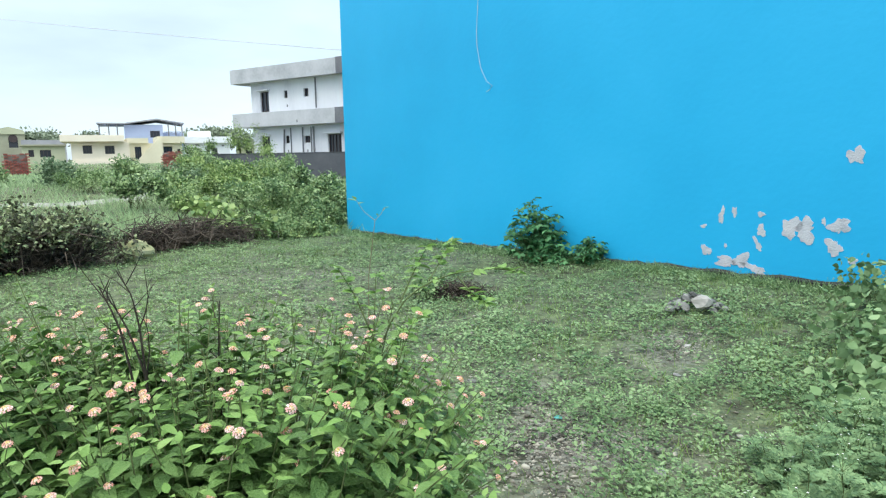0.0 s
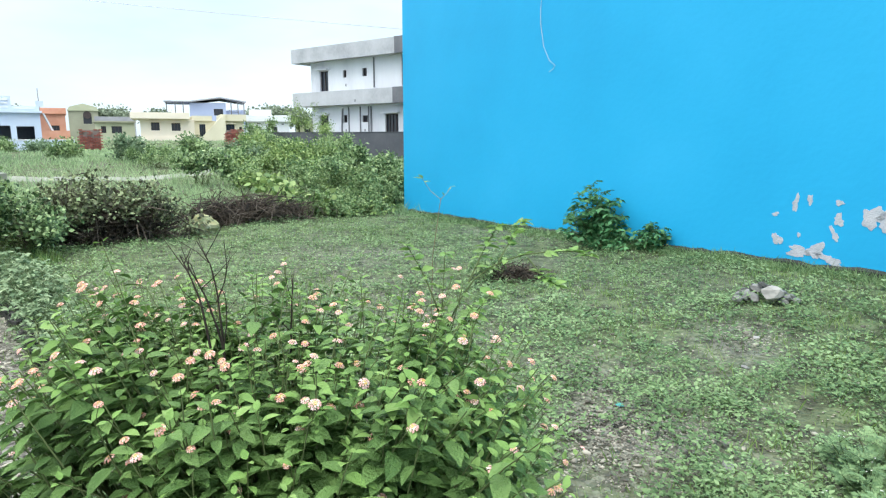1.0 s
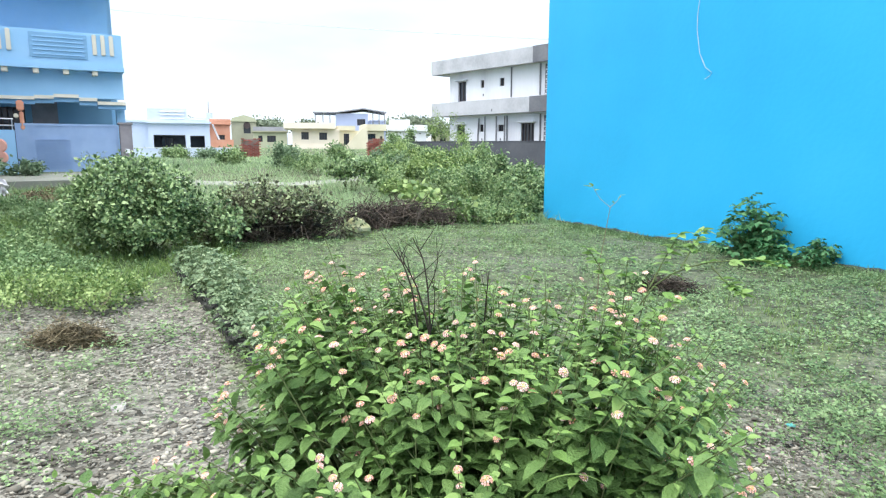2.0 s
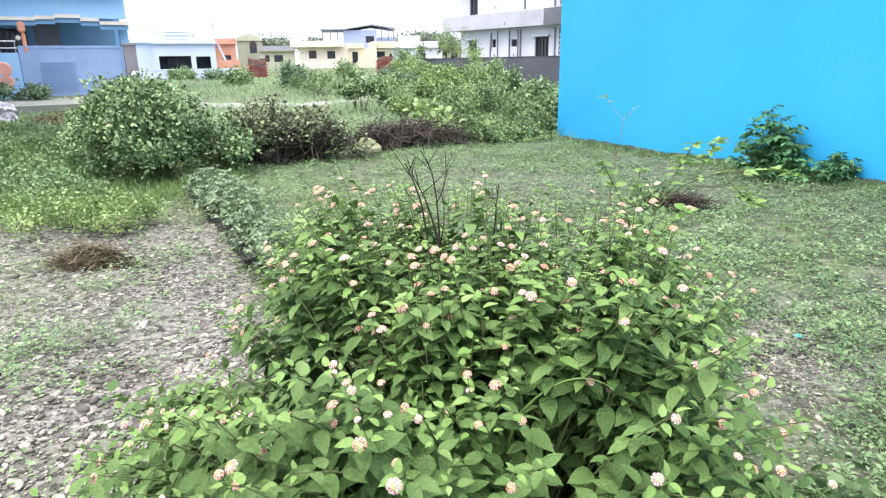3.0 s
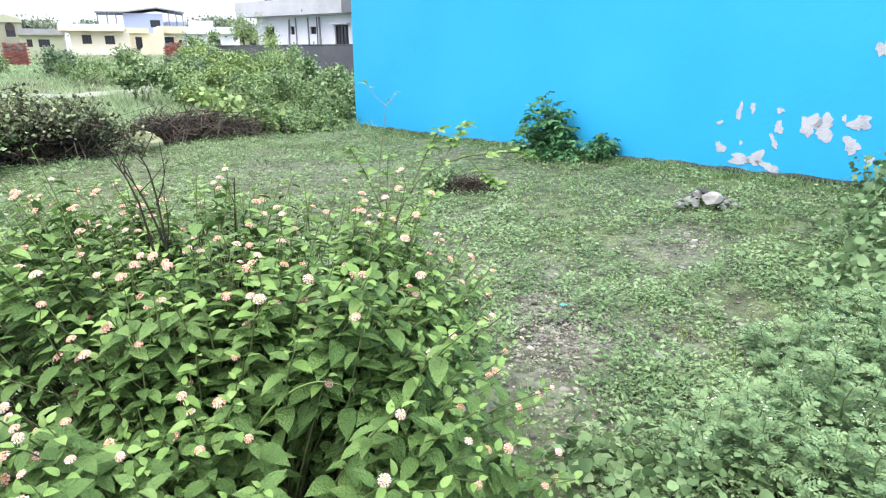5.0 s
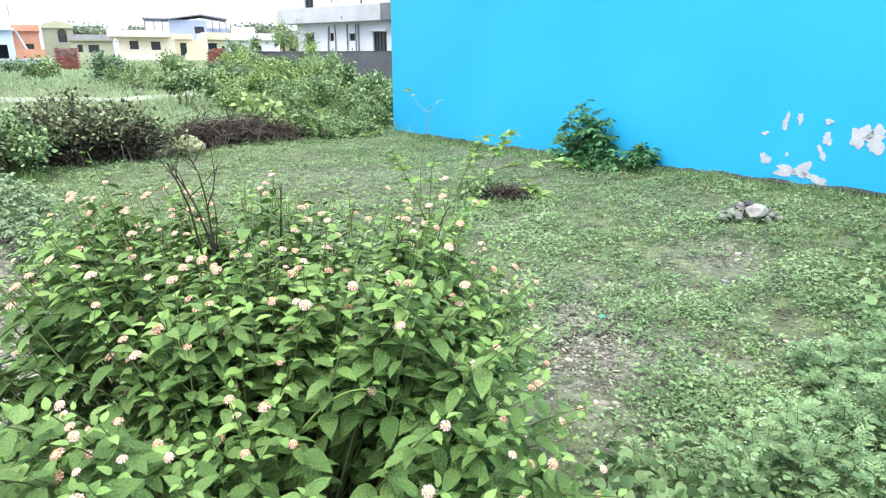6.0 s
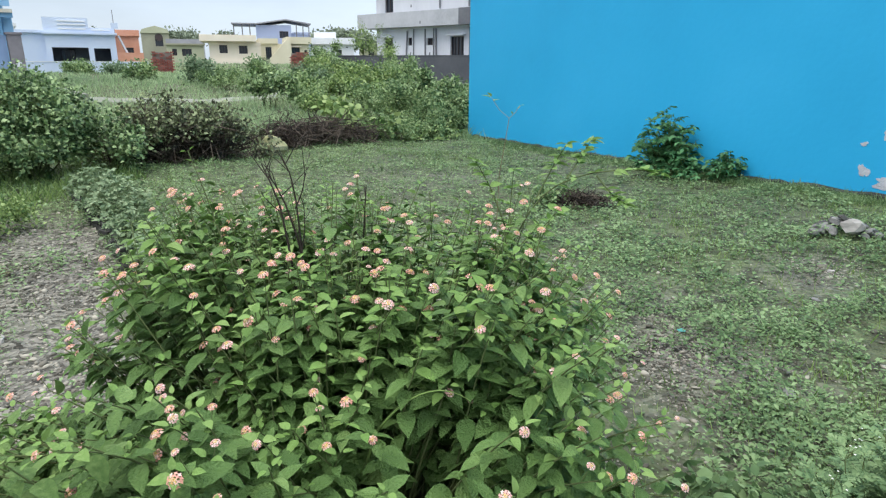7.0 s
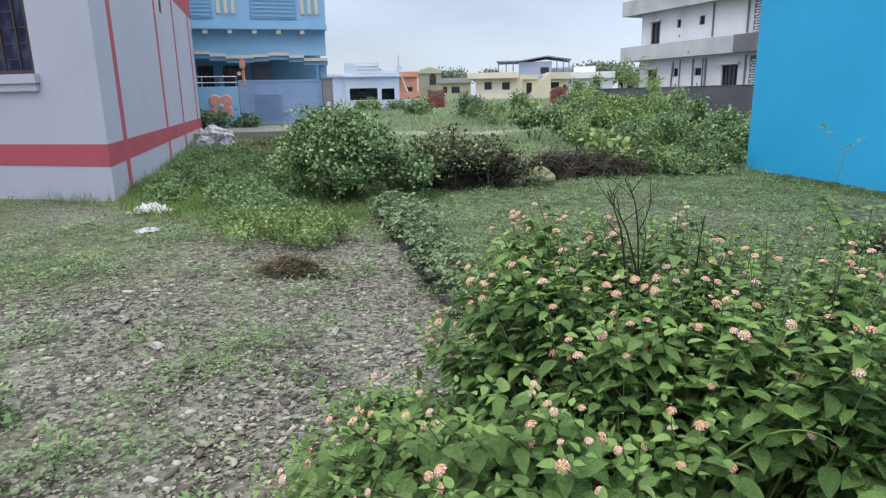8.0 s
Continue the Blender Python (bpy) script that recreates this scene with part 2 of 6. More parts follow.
def soil_material():
    """Damp grey soil and fine gravel, greened with moss where the weeds stand."""
    m = bpy.data.materials.new("soil_gravel_and_moss")
    m.use_nodes = True
    n, l = m.node_tree.nodes, m.node_tree.links
    b = n["Principled BSDF"]
    b.inputs["Roughness"].default_value, b.inputs["Specular IOR Level"].default_value = 0.9, 0.2
    tc = n.new("ShaderNodeTexCoord")
    vor = n.new("ShaderNodeTexVoronoi")
    vor.inputs["Scale"].default_value = 32.0
    l.new(tc.outputs["Object"], vor.inputs["Vector"])
    sep = n.new("ShaderNodeSeparateColor")
    l.new(vor.outputs["Color"], sep.inputs["Color"])
    grit = n.new("ShaderNodeValToRGB")
    grit.color_ramp.elements[0].color = (0.045, 0.043, 0.036, 1)
    grit.color_ramp.elements[1].color = (0.30, 0.292, 0.25, 1)
    l.new(sep.outputs["Red"], grit.inputs["Fac"])
    soft = n.new("ShaderNodeTexNoise")
    soft.inputs["Scale"].default_value, soft.inputs["Detail"].default_value = 0.55, 8.0
    l.new(tc.outputs["Object"], soft.inputs["Vector"])
    cover = n.new("ShaderNodeVertexColor")
    cover.layer_name = "cover"
    add = n.new("ShaderNodeMath")
    add.operation = "MULTIPLY_ADD"
    add.inputs[1].default_value = 1.0
    l.new(cover.outputs["Color"], add.inputs[0])
    off = n.new("ShaderNodeMapRange")
    off.inputs["From Min"].default_value, off.inputs["From Max"].default_value = 0.3, 0.7
    off.inputs["To Min"].default_value, off.inputs["To Max"].default_value = -0.45, 0.35
    l.new(soft.outputs["Fac"], off.inputs["Value"])
    l.new(off.outputs["Result"], add.inputs[2])
    green = n.new("ShaderNodeValToRGB")
    green.color_ramp.elements[0].position, green.color_ramp.elements[0].color = 0.35, (0.05, 0.056, 0.034, 1)
    green.color_ramp.elements[1].position, green.color_ramp.elements[1].color = 0.62, (0.15, 0.195, 0.095, 1)
    gn = n.new("ShaderNodeTexNoise")
    gn.inputs["Scale"].default_value, gn.inputs["Detail"].default_value = 7.0, 8.0
    l.new(tc.outputs["Object"], gn.inputs["Vector"])
    l.new(gn.outputs["Fac"], green.inputs["Fac"])
    mix = n.new("ShaderNodeMixRGB")
    cl = n.new("ShaderNodeClamp")
    l.new(add.outputs[0], cl.inputs["Value"])
    l.new(cl.outputs[0], mix.inputs["Fac"])
    l.new(grit.outputs["Color"], mix.inputs["Color1"])
    l.new(green.outputs["Color"], mix.inputs["Color2"])
    l.new(mix.outputs["Color"], b.inputs["Base Color"])
    bp = n.new("ShaderNodeBump")
    bp.inputs["Strength"].default_value, bp.inputs["Distance"].default_value = 1.0, 0.03
    l.new(vor.outputs["Distance"], bp.inputs["Height"])
    l.new(bp.outputs["Normal"], b.inputs["Normal"])
    return m


M["soil"] = soil_material()


# ---- mesh helpers ----
def np_mesh(name, verts, tris, material):
    """A mesh from arrays of vertices and triangles."""
    me = bpy.data.meshes.new(name)
    verts, tris = np.asarray(verts, dtype=np.float32), np.asarray(tris, dtype=np.int32)
    me.vertices.add(len(verts))
    me.vertices.foreach_set("co", verts.ravel())
    me.loops.add(tris.size)
    me.loops.foreach_set("vertex_index", tris.ravel())
    me.polygons.add(len(tris))
    me.polygons.foreach_set("loop_start", np.arange(0, tris.size, 3, dtype=np.int32))
    me.polygons.foreach_set("loop_total", np.full(len(tris), 3, dtype=np.int32))
    me.update(calc_edges=True)
    me.materials.append(M[material])
    return me


def mesh_part(name, me, parent=None, label=""):
    ob = new(name, me)
    if parent is not None:
        ob.parent = parent
    return tagged(ob, label) if label else ob


def part(name, bm, material, parent=None, label="", smooth=False):
    me = bpy.data.meshes.new(name)
    bmesh.ops.recalc_face_normals(bm, faces=bm.faces)
    bm.to_mesh(me)
    bm.free()
    me.materials.append(M[material])
    if smooth:
        me.polygons.foreach_set("use_smooth", [True] * len(me.polygons))
    return mesh_part(name, me, parent, label)


def thing(name, m, label, category, group="", kind=""):
    ob = new(name)
    ob.empty_display_size = 0.2
    ob.matrix_basis = m
    return tagged(ob, label, category, group, kind)


def box(bm, x0, x1, y0, y1, z0, z1, bevel=0.0):
    v = [bm.verts.new((x, y, z)) for z in (z0, z1) for x, y in ((x0, y0), (x1, y0), (x1, y1), (x0, y1))]
    f = [bm.faces.new([v[i] for i in q]) for q in ((3, 2, 1, 0), (4, 5, 6, 7), (0, 1, 5, 4), (1, 2, 6, 5), (2, 3, 7, 6), (3, 0, 4, 7))]
    if bevel:
        es = list({e for q in f for e in q.edges})
        bmesh.ops.bevel(bm, geom=es, offset=bevel, segments=2, affect="EDGES", clamp_overlap=True)


def boxes(*rows, bevel=0.0):
    bm = bmesh.new()
    for r in rows:
        box(bm, *r, bevel=bevel)
    return bm


def pierced(u0, u1, z0, z1, y0, y1, holes):
    """A wall slab from y0 (front) to y1 with rectangular openings (ua, ub, za, zb) that go through it."""
    bm = bmesh.new()
    us = sorted({u0, u1, *(h[0] for h in holes), *(h[1] for h in holes)})
    zs = sorted({z0, z1, *(h[2] for h in holes), *(h[3] for h in holes)})

    def solid(i, k):
        if not (0 <= i < len(us) - 1 and 0 <= k < len(zs) - 1):
            return False
        a, c = (us[i] + us[i + 1]) / 2, (zs[k] + zs[k + 1]) / 2
        return not any(h[0] < a < h[1] and h[2] < c < h[3] for h in holes)

    def quad(*p):
        bm.faces.new([bm.verts.new(q) for q in p])

    for i in range(len(us) - 1):
        for k in range(len(zs) - 1):
            if not solid(i, k):
                continue
            a, b2, c, d = us[i], us[i + 1], zs[k], zs[k + 1]
            quad((a, y0, c), (b2, y0, c), (b2, y0, d), (a, y0, d))
            quad((a, y1, d), (b2, y1, d), (b2, y1, c), (a, y1, c))
            if not solid(i - 1, k):
                quad((a, y0, d), (a, y1, d), (a, y1, c), (a, y0, c))
            if not solid(i + 1, k):
                quad((b2, y0, c), (b2, y1, c), (b2, y1, d), (b2, y0, d))
            if not solid(i, k - 1):
                quad((a, y0, c), (a, y1, c), (b2, y1, c), (b2, y0, c))
            if not solid(i, k + 1):
                quad((a, y0, d), (b2, y0, d), (b2, y1, d), (a, y1, d))
    bmesh.ops.remove_doubles(bm, verts=bm.verts, dist=0.0005)
    return bm


def window(parent, u0, u1, z0, z1, y, name="window", bars=2, frame_mat="frame_dark", hood=True, hood_mat="white_plaster", label=""):
    """A recessed window: frame with bars, a dark pane behind it, and a small hood over it."""
    w = 0.05
    rows = [(u0, u0 + w, y, y + 0.06, z0, z1), (u1 - w, u1, y, y + 0.06, z0, z1),
            (u0 + w, u1 - w, y, y + 0.06, z0, z0 + w), (u0 + w, u1 - w, y, y + 0.06, z1 - w, z1)]
    for i in range(bars):
        c = u0 + (u1 - u0) * (i + 1) / (bars + 1)
        rows.append((c - 0.02, c + 0.02, y + 0.01, y + 0.05, z0 + w, z1 - w))
    fr = part(name, boxes(*rows), frame_mat, parent, label)
    part("pane", boxes((u0 + 0.02, u1 - 0.02, y + 0.065, y + 0.08, z0 + 0.02, z1 - 0.02)), "glass", fr)
    if hood:
        part("hood", boxes((u0 - 0.18, u1 + 0.18, y - 0.45, y - 0.16, z1 + 0.06, z1 + 0.14)), hood_mat, fr)
    return fr


def tube(path, radii, sides=6):
    """Vertices and triangles of a tapered tube along a path."""
    path = np.asarray(path, dtype=float)
    k = len(path)
    tang = np.gradient(path, axis=0)
    tang /= np.linalg.norm(tang, axis=1, keepdims=True) + 1e-9
    ref = np.where(np.abs(tang[:, 2:3]) > 0.9, np.array([[1.0, 0, 0]]), np.array([[0, 0, 1.0]]))
    a = np.cross(tang, ref)
    a /= np.linalg.norm(a, axis=1, keepdims=True) + 1e-9
    b = np.cross(tang, a)
    ang = np.linspace(0, 2 * np.pi, sides, endpoint=False)
    ring = np.cos(ang)[None, :, None] * a[:, None] + np.sin(ang)[None, :, None] * b[:, None]
    v = (path[:, None] + ring * np.asarray(radii)[:, None, None]).reshape(-1, 3)
    f = []
    for i in range(k - 1):
        for j in range(sides):
            p, q = i * sides + j, i * sides + (j + 1) % sides
            f += [(p, q, p + sides), (q, q + sides, p + sides)]
    return v, np.array(f)


def joined(pieces):
    vs, fs, n = [], [], 0
    for v, f in pieces:
        vs.append(v)
        fs.append(np.asarray(f) + n)
        n += len(v)
    return np.concatenate(vs), np.concatenate(fs)


def limb(a, b, r0, r1, sag=0.1, steps=6, r=None):
    """A slightly crooked tapered stem from a to b."""
    r = rng if r is None else r
    a, b = np.asarray(a, float), np.asarray(b, float)
    t = np.linspace(0, 1, steps)[:, None]
    p = a + (b - a) * t
    p[1:-1] += r.normal(0, sag * np.linalg.norm(b - a) * 0.25, (steps - 2, 3))
    return tube(p, np.linspace(r0, r1, steps), 5)


# leaf outlines: (along, half width, rise) rows from the stalk to the tip
LEAF_FINE = [(0.0, 0.0), (0.04, 0.14), (0.12, 0.34), (0.20, 0.42), (0.28, 0.49), (0.37, 0.47), (0.47, 0.48), (0.58, 0.42), (0.70, 0.34), (0.84, 0.18), (1.0, 0.0)]
LEAF_MID = [(0.0, 0.0), (0.22, 0.42), (0.50, 0.46), (0.78, 0.26), (1.0, 0.0)]


def leaf_template(rows, fold=0.18, droop=0.2):
    v, f = [(0.0, 0.0, 0.0)], []
    prev = None
    for u, h in rows[1:-1]:
        z = -droop * u * u
        i = len(v)
        v += [(u, 0.0, z), (u, h, z + fold * h), (u, -h, z + fold * h)]
        if prev is None:
            f += [(0, i, i + 1), (0, i + 2, i)]
        else:
            f += [(prev, i, i + 1), (prev, i + 1, prev + 1), (prev, i + 2, i), (prev, prev + 2, i + 2)]
        prev = i
    i = len(v)
    v.append((1.0, 0.0, -droop))
    f += [(prev, i, prev + 1), (prev, prev + 2, i)]
    return np.array(v, float), np.array(f)


T_FINE = leaf_template(LEAF_FINE)
T_MID = leaf_template(LEAF_MID)
T_SMALL = (np.array([(0, 0, 0), (0.5, 0.42, 0.08), (0.5, -0.42, 0.08), (1, 0, -0.08), (0.5, 0, 0.0)], float),
           np.array([(0, 4, 1), (0, 2, 4), (4, 3, 1), (2, 3, 4)]))
T_FAR = (np.array([(0, 0, 0), (0.5, 0.45, 0.06), (0.5, -0.45, 0.06), (1, 0, -0.08)], float), np.array([(0, 2, 1), (1, 2, 3)]))
T_BLADE = (np.array([(0, 0.5, 0), (0, -0.5, 0), (0.55, 0.38, 0.0), (0.55, -0.38, 0.0), (1, 0, -0.14)], float),
           np.array([(0, 1, 2), (1, 3, 2), (2, 3, 4)]))


def feather_template():
    """A deeply lobed leaf: broad toothed lobes in pairs along the midrib and one at the tip."""
    v, f = [], []
    for k in range(4):
        u, w = 0.10 + 0.16 * k, (0.22, 0.36, 0.38, 0.26)[k]
        for side in (1, -1):
            i = len(v)
            q = u + 0.03 * side
            v += [(q, 0, 0), (q + 0.08, 0, 0), (q + 0.04, side * w * 0.55, 0.05), (q + 0.19, side * w * 0.55, 0.04), (q + 0.12, side * w * 0.6, 0.05), (q + 0.10, side * w * 0.92, 0.03), (q + 0.24, side * w, 0.01)]
            f += [(i, i + 1, i + 4), (i, i + 4, i + 2), (i + 1, i + 3, i + 4), (i + 4, i + 6, i + 5)]
    i = len(v)
    v += [(0.68, 0.03, 0), (0.68, -0.03, 0), (0.84, 0.16, -0.03), (0.84, -0.16, -0.03), (0.86, 0, -0.02), (1.0, 0, -0.1), (0.0, 0.015, 0), (0.0, -0.015, 0)]
    f += [(i, i + 4, i + 2), (i + 1, i + 3, i + 4), (i + 4, i + 5, i + 2), (i + 4, i + 3, i + 5), (i, i + 1, i + 4), (i + 6, i + 7, i + 1), (i + 6, i + 1, i)]
    return np.array(v, float), np.array(f)


T_FEATHER = feather_template()


def scatter(template, pos, way, up, length, width):
    """Many leaves: each stands at pos, points along way, with its face towards up."""
    tv, tf = template
    pos, way, up = (np.asarray(q, float) for q in (pos, way, up))
    n = len(pos)
    way = way / (np.linalg.norm(way, axis=1, keepdims=True) + 1e-9)
    side = np.cross(up, way)
    side /= np.linalg.norm(side, axis=1, keepdims=True) + 1e-9
    nrm = np.cross(way, side)
    length = np.broadcast_to(np.asarray(length, float), (n,))[:, None, None]
    width = np.broadcast_to(np.asarray(width, float), (n,))[:, None, None]
    v = (pos[:, None] + way[:, None] * tv[None, :, 0:1] * length + side[:, None] * tv[None, :, 1:2] * width
         + nrm[:, None] * tv[None, :, 2:3] * length)
    f = tf[None] + (np.arange(n) * len(tv))[:, None, None]
    return v.reshape(-1, 3), f.reshape(-1, 3)


# ---- ground ----
def smooth(a, b, x):
    t = np.clip((np.asarray(x, float) - a) / (b - a), 0, 1)
    return t * t * (3 - 2 * t)


def ground_z(x, y):
    """Height of the land: nearly level plot, a slight rise to the east and towards the far houses."""
    x, y = np.asarray(x, float), np.asarray(y, float)
    r = np.hypot(x, y)
    az = np.degrees(np.arctan2(x, np.maximum(y, 1e-3)))
    far = np.interp(r, [0, 9, 14, 20, 25, 28, 57, 80, 110, 400, 4000], [0, 0, 0.02, 0.10, 0.28, 0.45, 0.45, 0.92, 1.0, 1.1, 1.2])
    far = far * (0.08 + 0.92 * smooth(-13, -23, az) * (y > 0) + 0.92 * (y <= 0) * (x < 0))
    east = 0.055 * np.log1p(np.exp((np.clip(x, -20, 9) - 0.4) / 0.5)) * 0.5 * smooth(40, 16, r)
    dip = -0.10 * np.exp(-((x + 2.4) ** 2 + (y - 13.4) ** 2) / 12.0)
    lumps = 0.018 * np.sin(1.7 * x + 0.6) * np.sin(1.3 * y + 1.1) + 0.012 * np.sin(3.9 * x - 1.2 * y) * np.cos(2.8 * y + 0.7 * x)
    return far + east + dip + lumps * smooth(60, 8, r)


def fbm(x, y, s, seed):
    """A cheap smooth noise in 0..1 from summed sines."""
    g = np.random.default_rng(seed)
    t = 0
    for k in range(7):
        a, b, c = g.uniform(0.5, 2.2), g.uniform(0, 6.28), g.uniform(0, 6.28)
        t = t + np.sin(s * a * (x * np.cos(b) + y * np.sin(b)) * (1 + 0.35 * k) + c) / (1 + 0.3 * k)
    return np.clip(0.5 + t / 5.0, 0, 1)


def cover_of(x, y):
    """How much of the ground is green, 0 to 1: the gravel track west of the kerb and a few worn spots are bare."""
    x, y = np.asarray(x, float), np.asarray(y, float)
    kerb = x - (-3.2 - 0.97 * (y - 4.0))          # above 0 inside the plot
    c = np.full(np.broadcast(x, y).shape, 0.95)
    track = smooth(0.25, -0.25, kerb) * smooth(-6.9, -5.6, x - 0.25 * (y - 3.0)) * smooth(5.6, 4.6, y)
    c = c - 0.8 * track
    near_track = smooth(-0.9, -1.3, x) * smooth(2.6, 2.0, y) * smooth(-7.2, -6.0, x)
    c = np.minimum(c, 0.95 - 0.85 * near_track)
    for px, py, pr, amt in ((0.5, 3.5, 0.30, 0.85), (0.35, 2.75, 0.26, 0.4), (1.42, 4.75, 0.2, 0.4), (1.68, 5.15, 0.18, 0.4), (0.3, 4.3, 0.22, 0.42), (-2.6, 7.2, 0.9, 0.25), (-7.6, 3.4, 0.8, 0.35),
                            (-9.0, 4.0, 1.2, 0.5), (-0.6, 8.6, 1.0, 0.15), (-1.5, 5.0, 0.9, 0.2), (-5.9, 2.4, 0.5, -0.5), (-4.3, 1.6, 0.3, -0.4), (-7.4, 3.3, 0.5, -0.4)):
        c = c - amt * np.exp(-((x - px) ** 2 + (y - py) ** 2) / (2 * pr * pr))
    return np.clip(c, 0, 1)


def build_ground():
    rad = np.concatenate([[0.0], np.geomspace(0.25, 4200, 215)])
    ang = np.linspace(0, 2 * np.pi, 230, endpoint=False)
    rr, aa = np.meshgrid(rad[1:], ang, indexing="ij")
    x, y = rr * np.sin(aa), rr * np.cos(aa)
    z = ground_z(x, y) + 0.012 * (fbm(x, y, 5.0, 3) - 0.5) * smooth(30, 5, rr)
    v = np.concatenate([[[0, 0, float(ground_z(0, 0))]], np.stack([x, y, z], -1).reshape(-1, 3)])
    na, f = len(ang), []
    i = np.arange(na)
    j = (i + 1) % na
    f.append(np.stack([np.zeros(na, int), 1 + j, 1 + i], -1))
    for k in range(len(rad) - 2):
        a, b = 1 + k * na, 1 + (k + 1) * na
        f += [np.stack([a + i, a + j, b + i], -1), np.stack([a + j, b + j, b + i], -1)]
    me = np_mesh("ground", v, np.concatenate(f), "soil")
    c = cover_of(v[:, 0], v[:, 1])
    att = me.color_attributes.new("cover", "FLOAT_COLOR", "POINT")
    att.data.foreach_set("color", np.stack([c, c, c, np.ones_like(c)], -1).astype(np.float32).ravel())
    me.polygons.foreach_set("use_smooth", [True] * len(me.polygons))
    tagged(new("ground", me), "damp grey soil with gravel, moss and low weeds", "ground", kind="structure")


build_ground()


def gz(x, y):
    return float(ground_z(x, y))


# ---- blue house wall ----
WALL_P, WALL_D = np.array([-2.58, 13.6]), np.array([1.0, -1.18]) / math.hypot(1, 1.18)
WALL_ANGLE = math.degrees(math.atan2(WALL_D[1], WALL_D[0]))


def build_blue_house():
    """The plain side of a tall house: local x along the wall from its corner, y into the house."""
    h = thing("blue_house", pose(WALL_P[0], WALL_P[1], 0, 0, 0, WALL_ANGLE), "tall house side wall in flat bright sky-blue paint with peeled patches", "house")
    L = 17.0
    bm = bmesh.new()
    box(bm, 0, L, 0, 0.23, -0.4, 7.2, bevel=0.012)
    part("wall", bm, "blue_wall", h, "bright sky-blue painted plaster wall")
    part("wall", boxes((0.0, 0.23, 0.232, 10.0, -0.4, 7.2)), "blue_wall", h)
    part("wall", boxes((0.232, L, 10.0, 10.23, -0.4, 7.2)), "blue_wall", h)
    part("wall", boxes((L - 0.23, L, 0.232, 9.998, -0.4, 7.2)), "blue_wall", h)
    part("roof", boxes((-0.15, L + 0.15, -0.1, 10.35, 7.202, 7.36)), "concrete", h)
    # low uneven near-black strip along the foot of the wall
    bm = bmesh.new()
    g = np.random.default_rng(4)
    us = np.linspace(0.3, L, 120)
    rows = []
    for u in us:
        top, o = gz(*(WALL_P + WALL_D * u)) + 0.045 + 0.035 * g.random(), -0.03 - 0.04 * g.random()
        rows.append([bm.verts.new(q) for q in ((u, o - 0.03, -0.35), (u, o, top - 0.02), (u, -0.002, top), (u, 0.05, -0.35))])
    for a, b in zip(rows, rows[1:]):
        for k in range(3):
            bm.faces.new((a[k], b[k], b[k + 1], a[k + 1]))
    part("plinth", bm, "dark_plinth", h, "low dark edge at the foot of the wall")
    # places where the paint has come off: centre along the wall, height, half sizes, lean
    for s, z, a, b, lean in ((9.45, 1.42, 0.07, 0.09, 20), (8.21, 0.79, 0.035, 0.085, -10), (8.35, 0.84, 0.03, 0.055, -8), (8.63, 0.83, 0.05, 0.025, 10),
                             (8.01, 0.66, 0.035, 0.025, 0), (8.64, 0.66, 0.055, 0.06, 35), (8.61, 0.52, 0.03, 0.08, 25), (8.93, 0.72, 0.10, 0.11, 15),
                             (9.06, 0.70, 0.10, 0.13, -20), (9.36, 0.77, 0.09, 0.085, 20), (9.32, 0.56, 0.08, 0.085, 0), (9.49, 0.45, 0.04, 0.035, 0),
                             (8.05, 0.40, 0.045, 0.085, 35), (8.28, 0.30, 0.13, 0.06, -8), (8.45, 0.33, 0.10, 0.08, 0), (8.60, 0.26, 0.12, 0.05, -14),
                             (8.27, 0.47, 0.015, 0.03, 0), (9.83, 1.02, 0.03, 0.10, 5), (9.90, 0.46, 0.10, 0.05, 5), (9.22, 0.80, 0.025, 0.03, 0), (10.2, 0.6, 0.08, 0.12, 0)):
        bm = bmesh.new()
        k, ph = 34, g.uniform(0, 6, 4)
        ring = []
        for i in range(k):
            t = 2 * math.pi * i / k
            q = 0.88 + 0.2 * math.sin(2 * t + ph[0]) + 0.16 * math.sin(3 * t + ph[1]) + 0.12 * math.sin(5 * t + ph[2]) + 0.08 * math.sin(9 * t + ph[3]) + 0.05 * g.normal()
            x, y = a * q * math.cos(t), b * q * math.sin(t)
            c, d = math.cos(radians(lean)), math.sin(radians(lean))
            ring.append((s + x * c - y * d, z + x * d + y * c))
        front = [bm.verts.new((x, -0.005, y)) for x, y in ring]
        back = [bm.verts.new((x, 0.004, y)) for x, y in ring]
        bm.faces.new(front)
        for i in range(k):
            bm.faces.new((front[i], back[i], back[(i + 1) % k], front[(i + 1) % k]))
        part("plaster_patch", bm, "plaster", h, "bare pale plaster where the paint peeled")
    pts = [(4.25, 7.2), (4.27, 5.0), (4.26, 3.76), (4.22, 3.3), (4.23, 3.1), (4.31, 2.77), (4.44, 2.56), (4.57, 2.48), (4.52, 2.43), (4.44, 2.40)]
    v, f = tube([(u, -0.016, z) for u, z in pts], [0.0035] * len(pts), 6)
    mesh_part("loose_cable", np_mesh("loose_cable", v, f, "cable"), h, "thin white cable hanging down the wall")


build_blue_house()


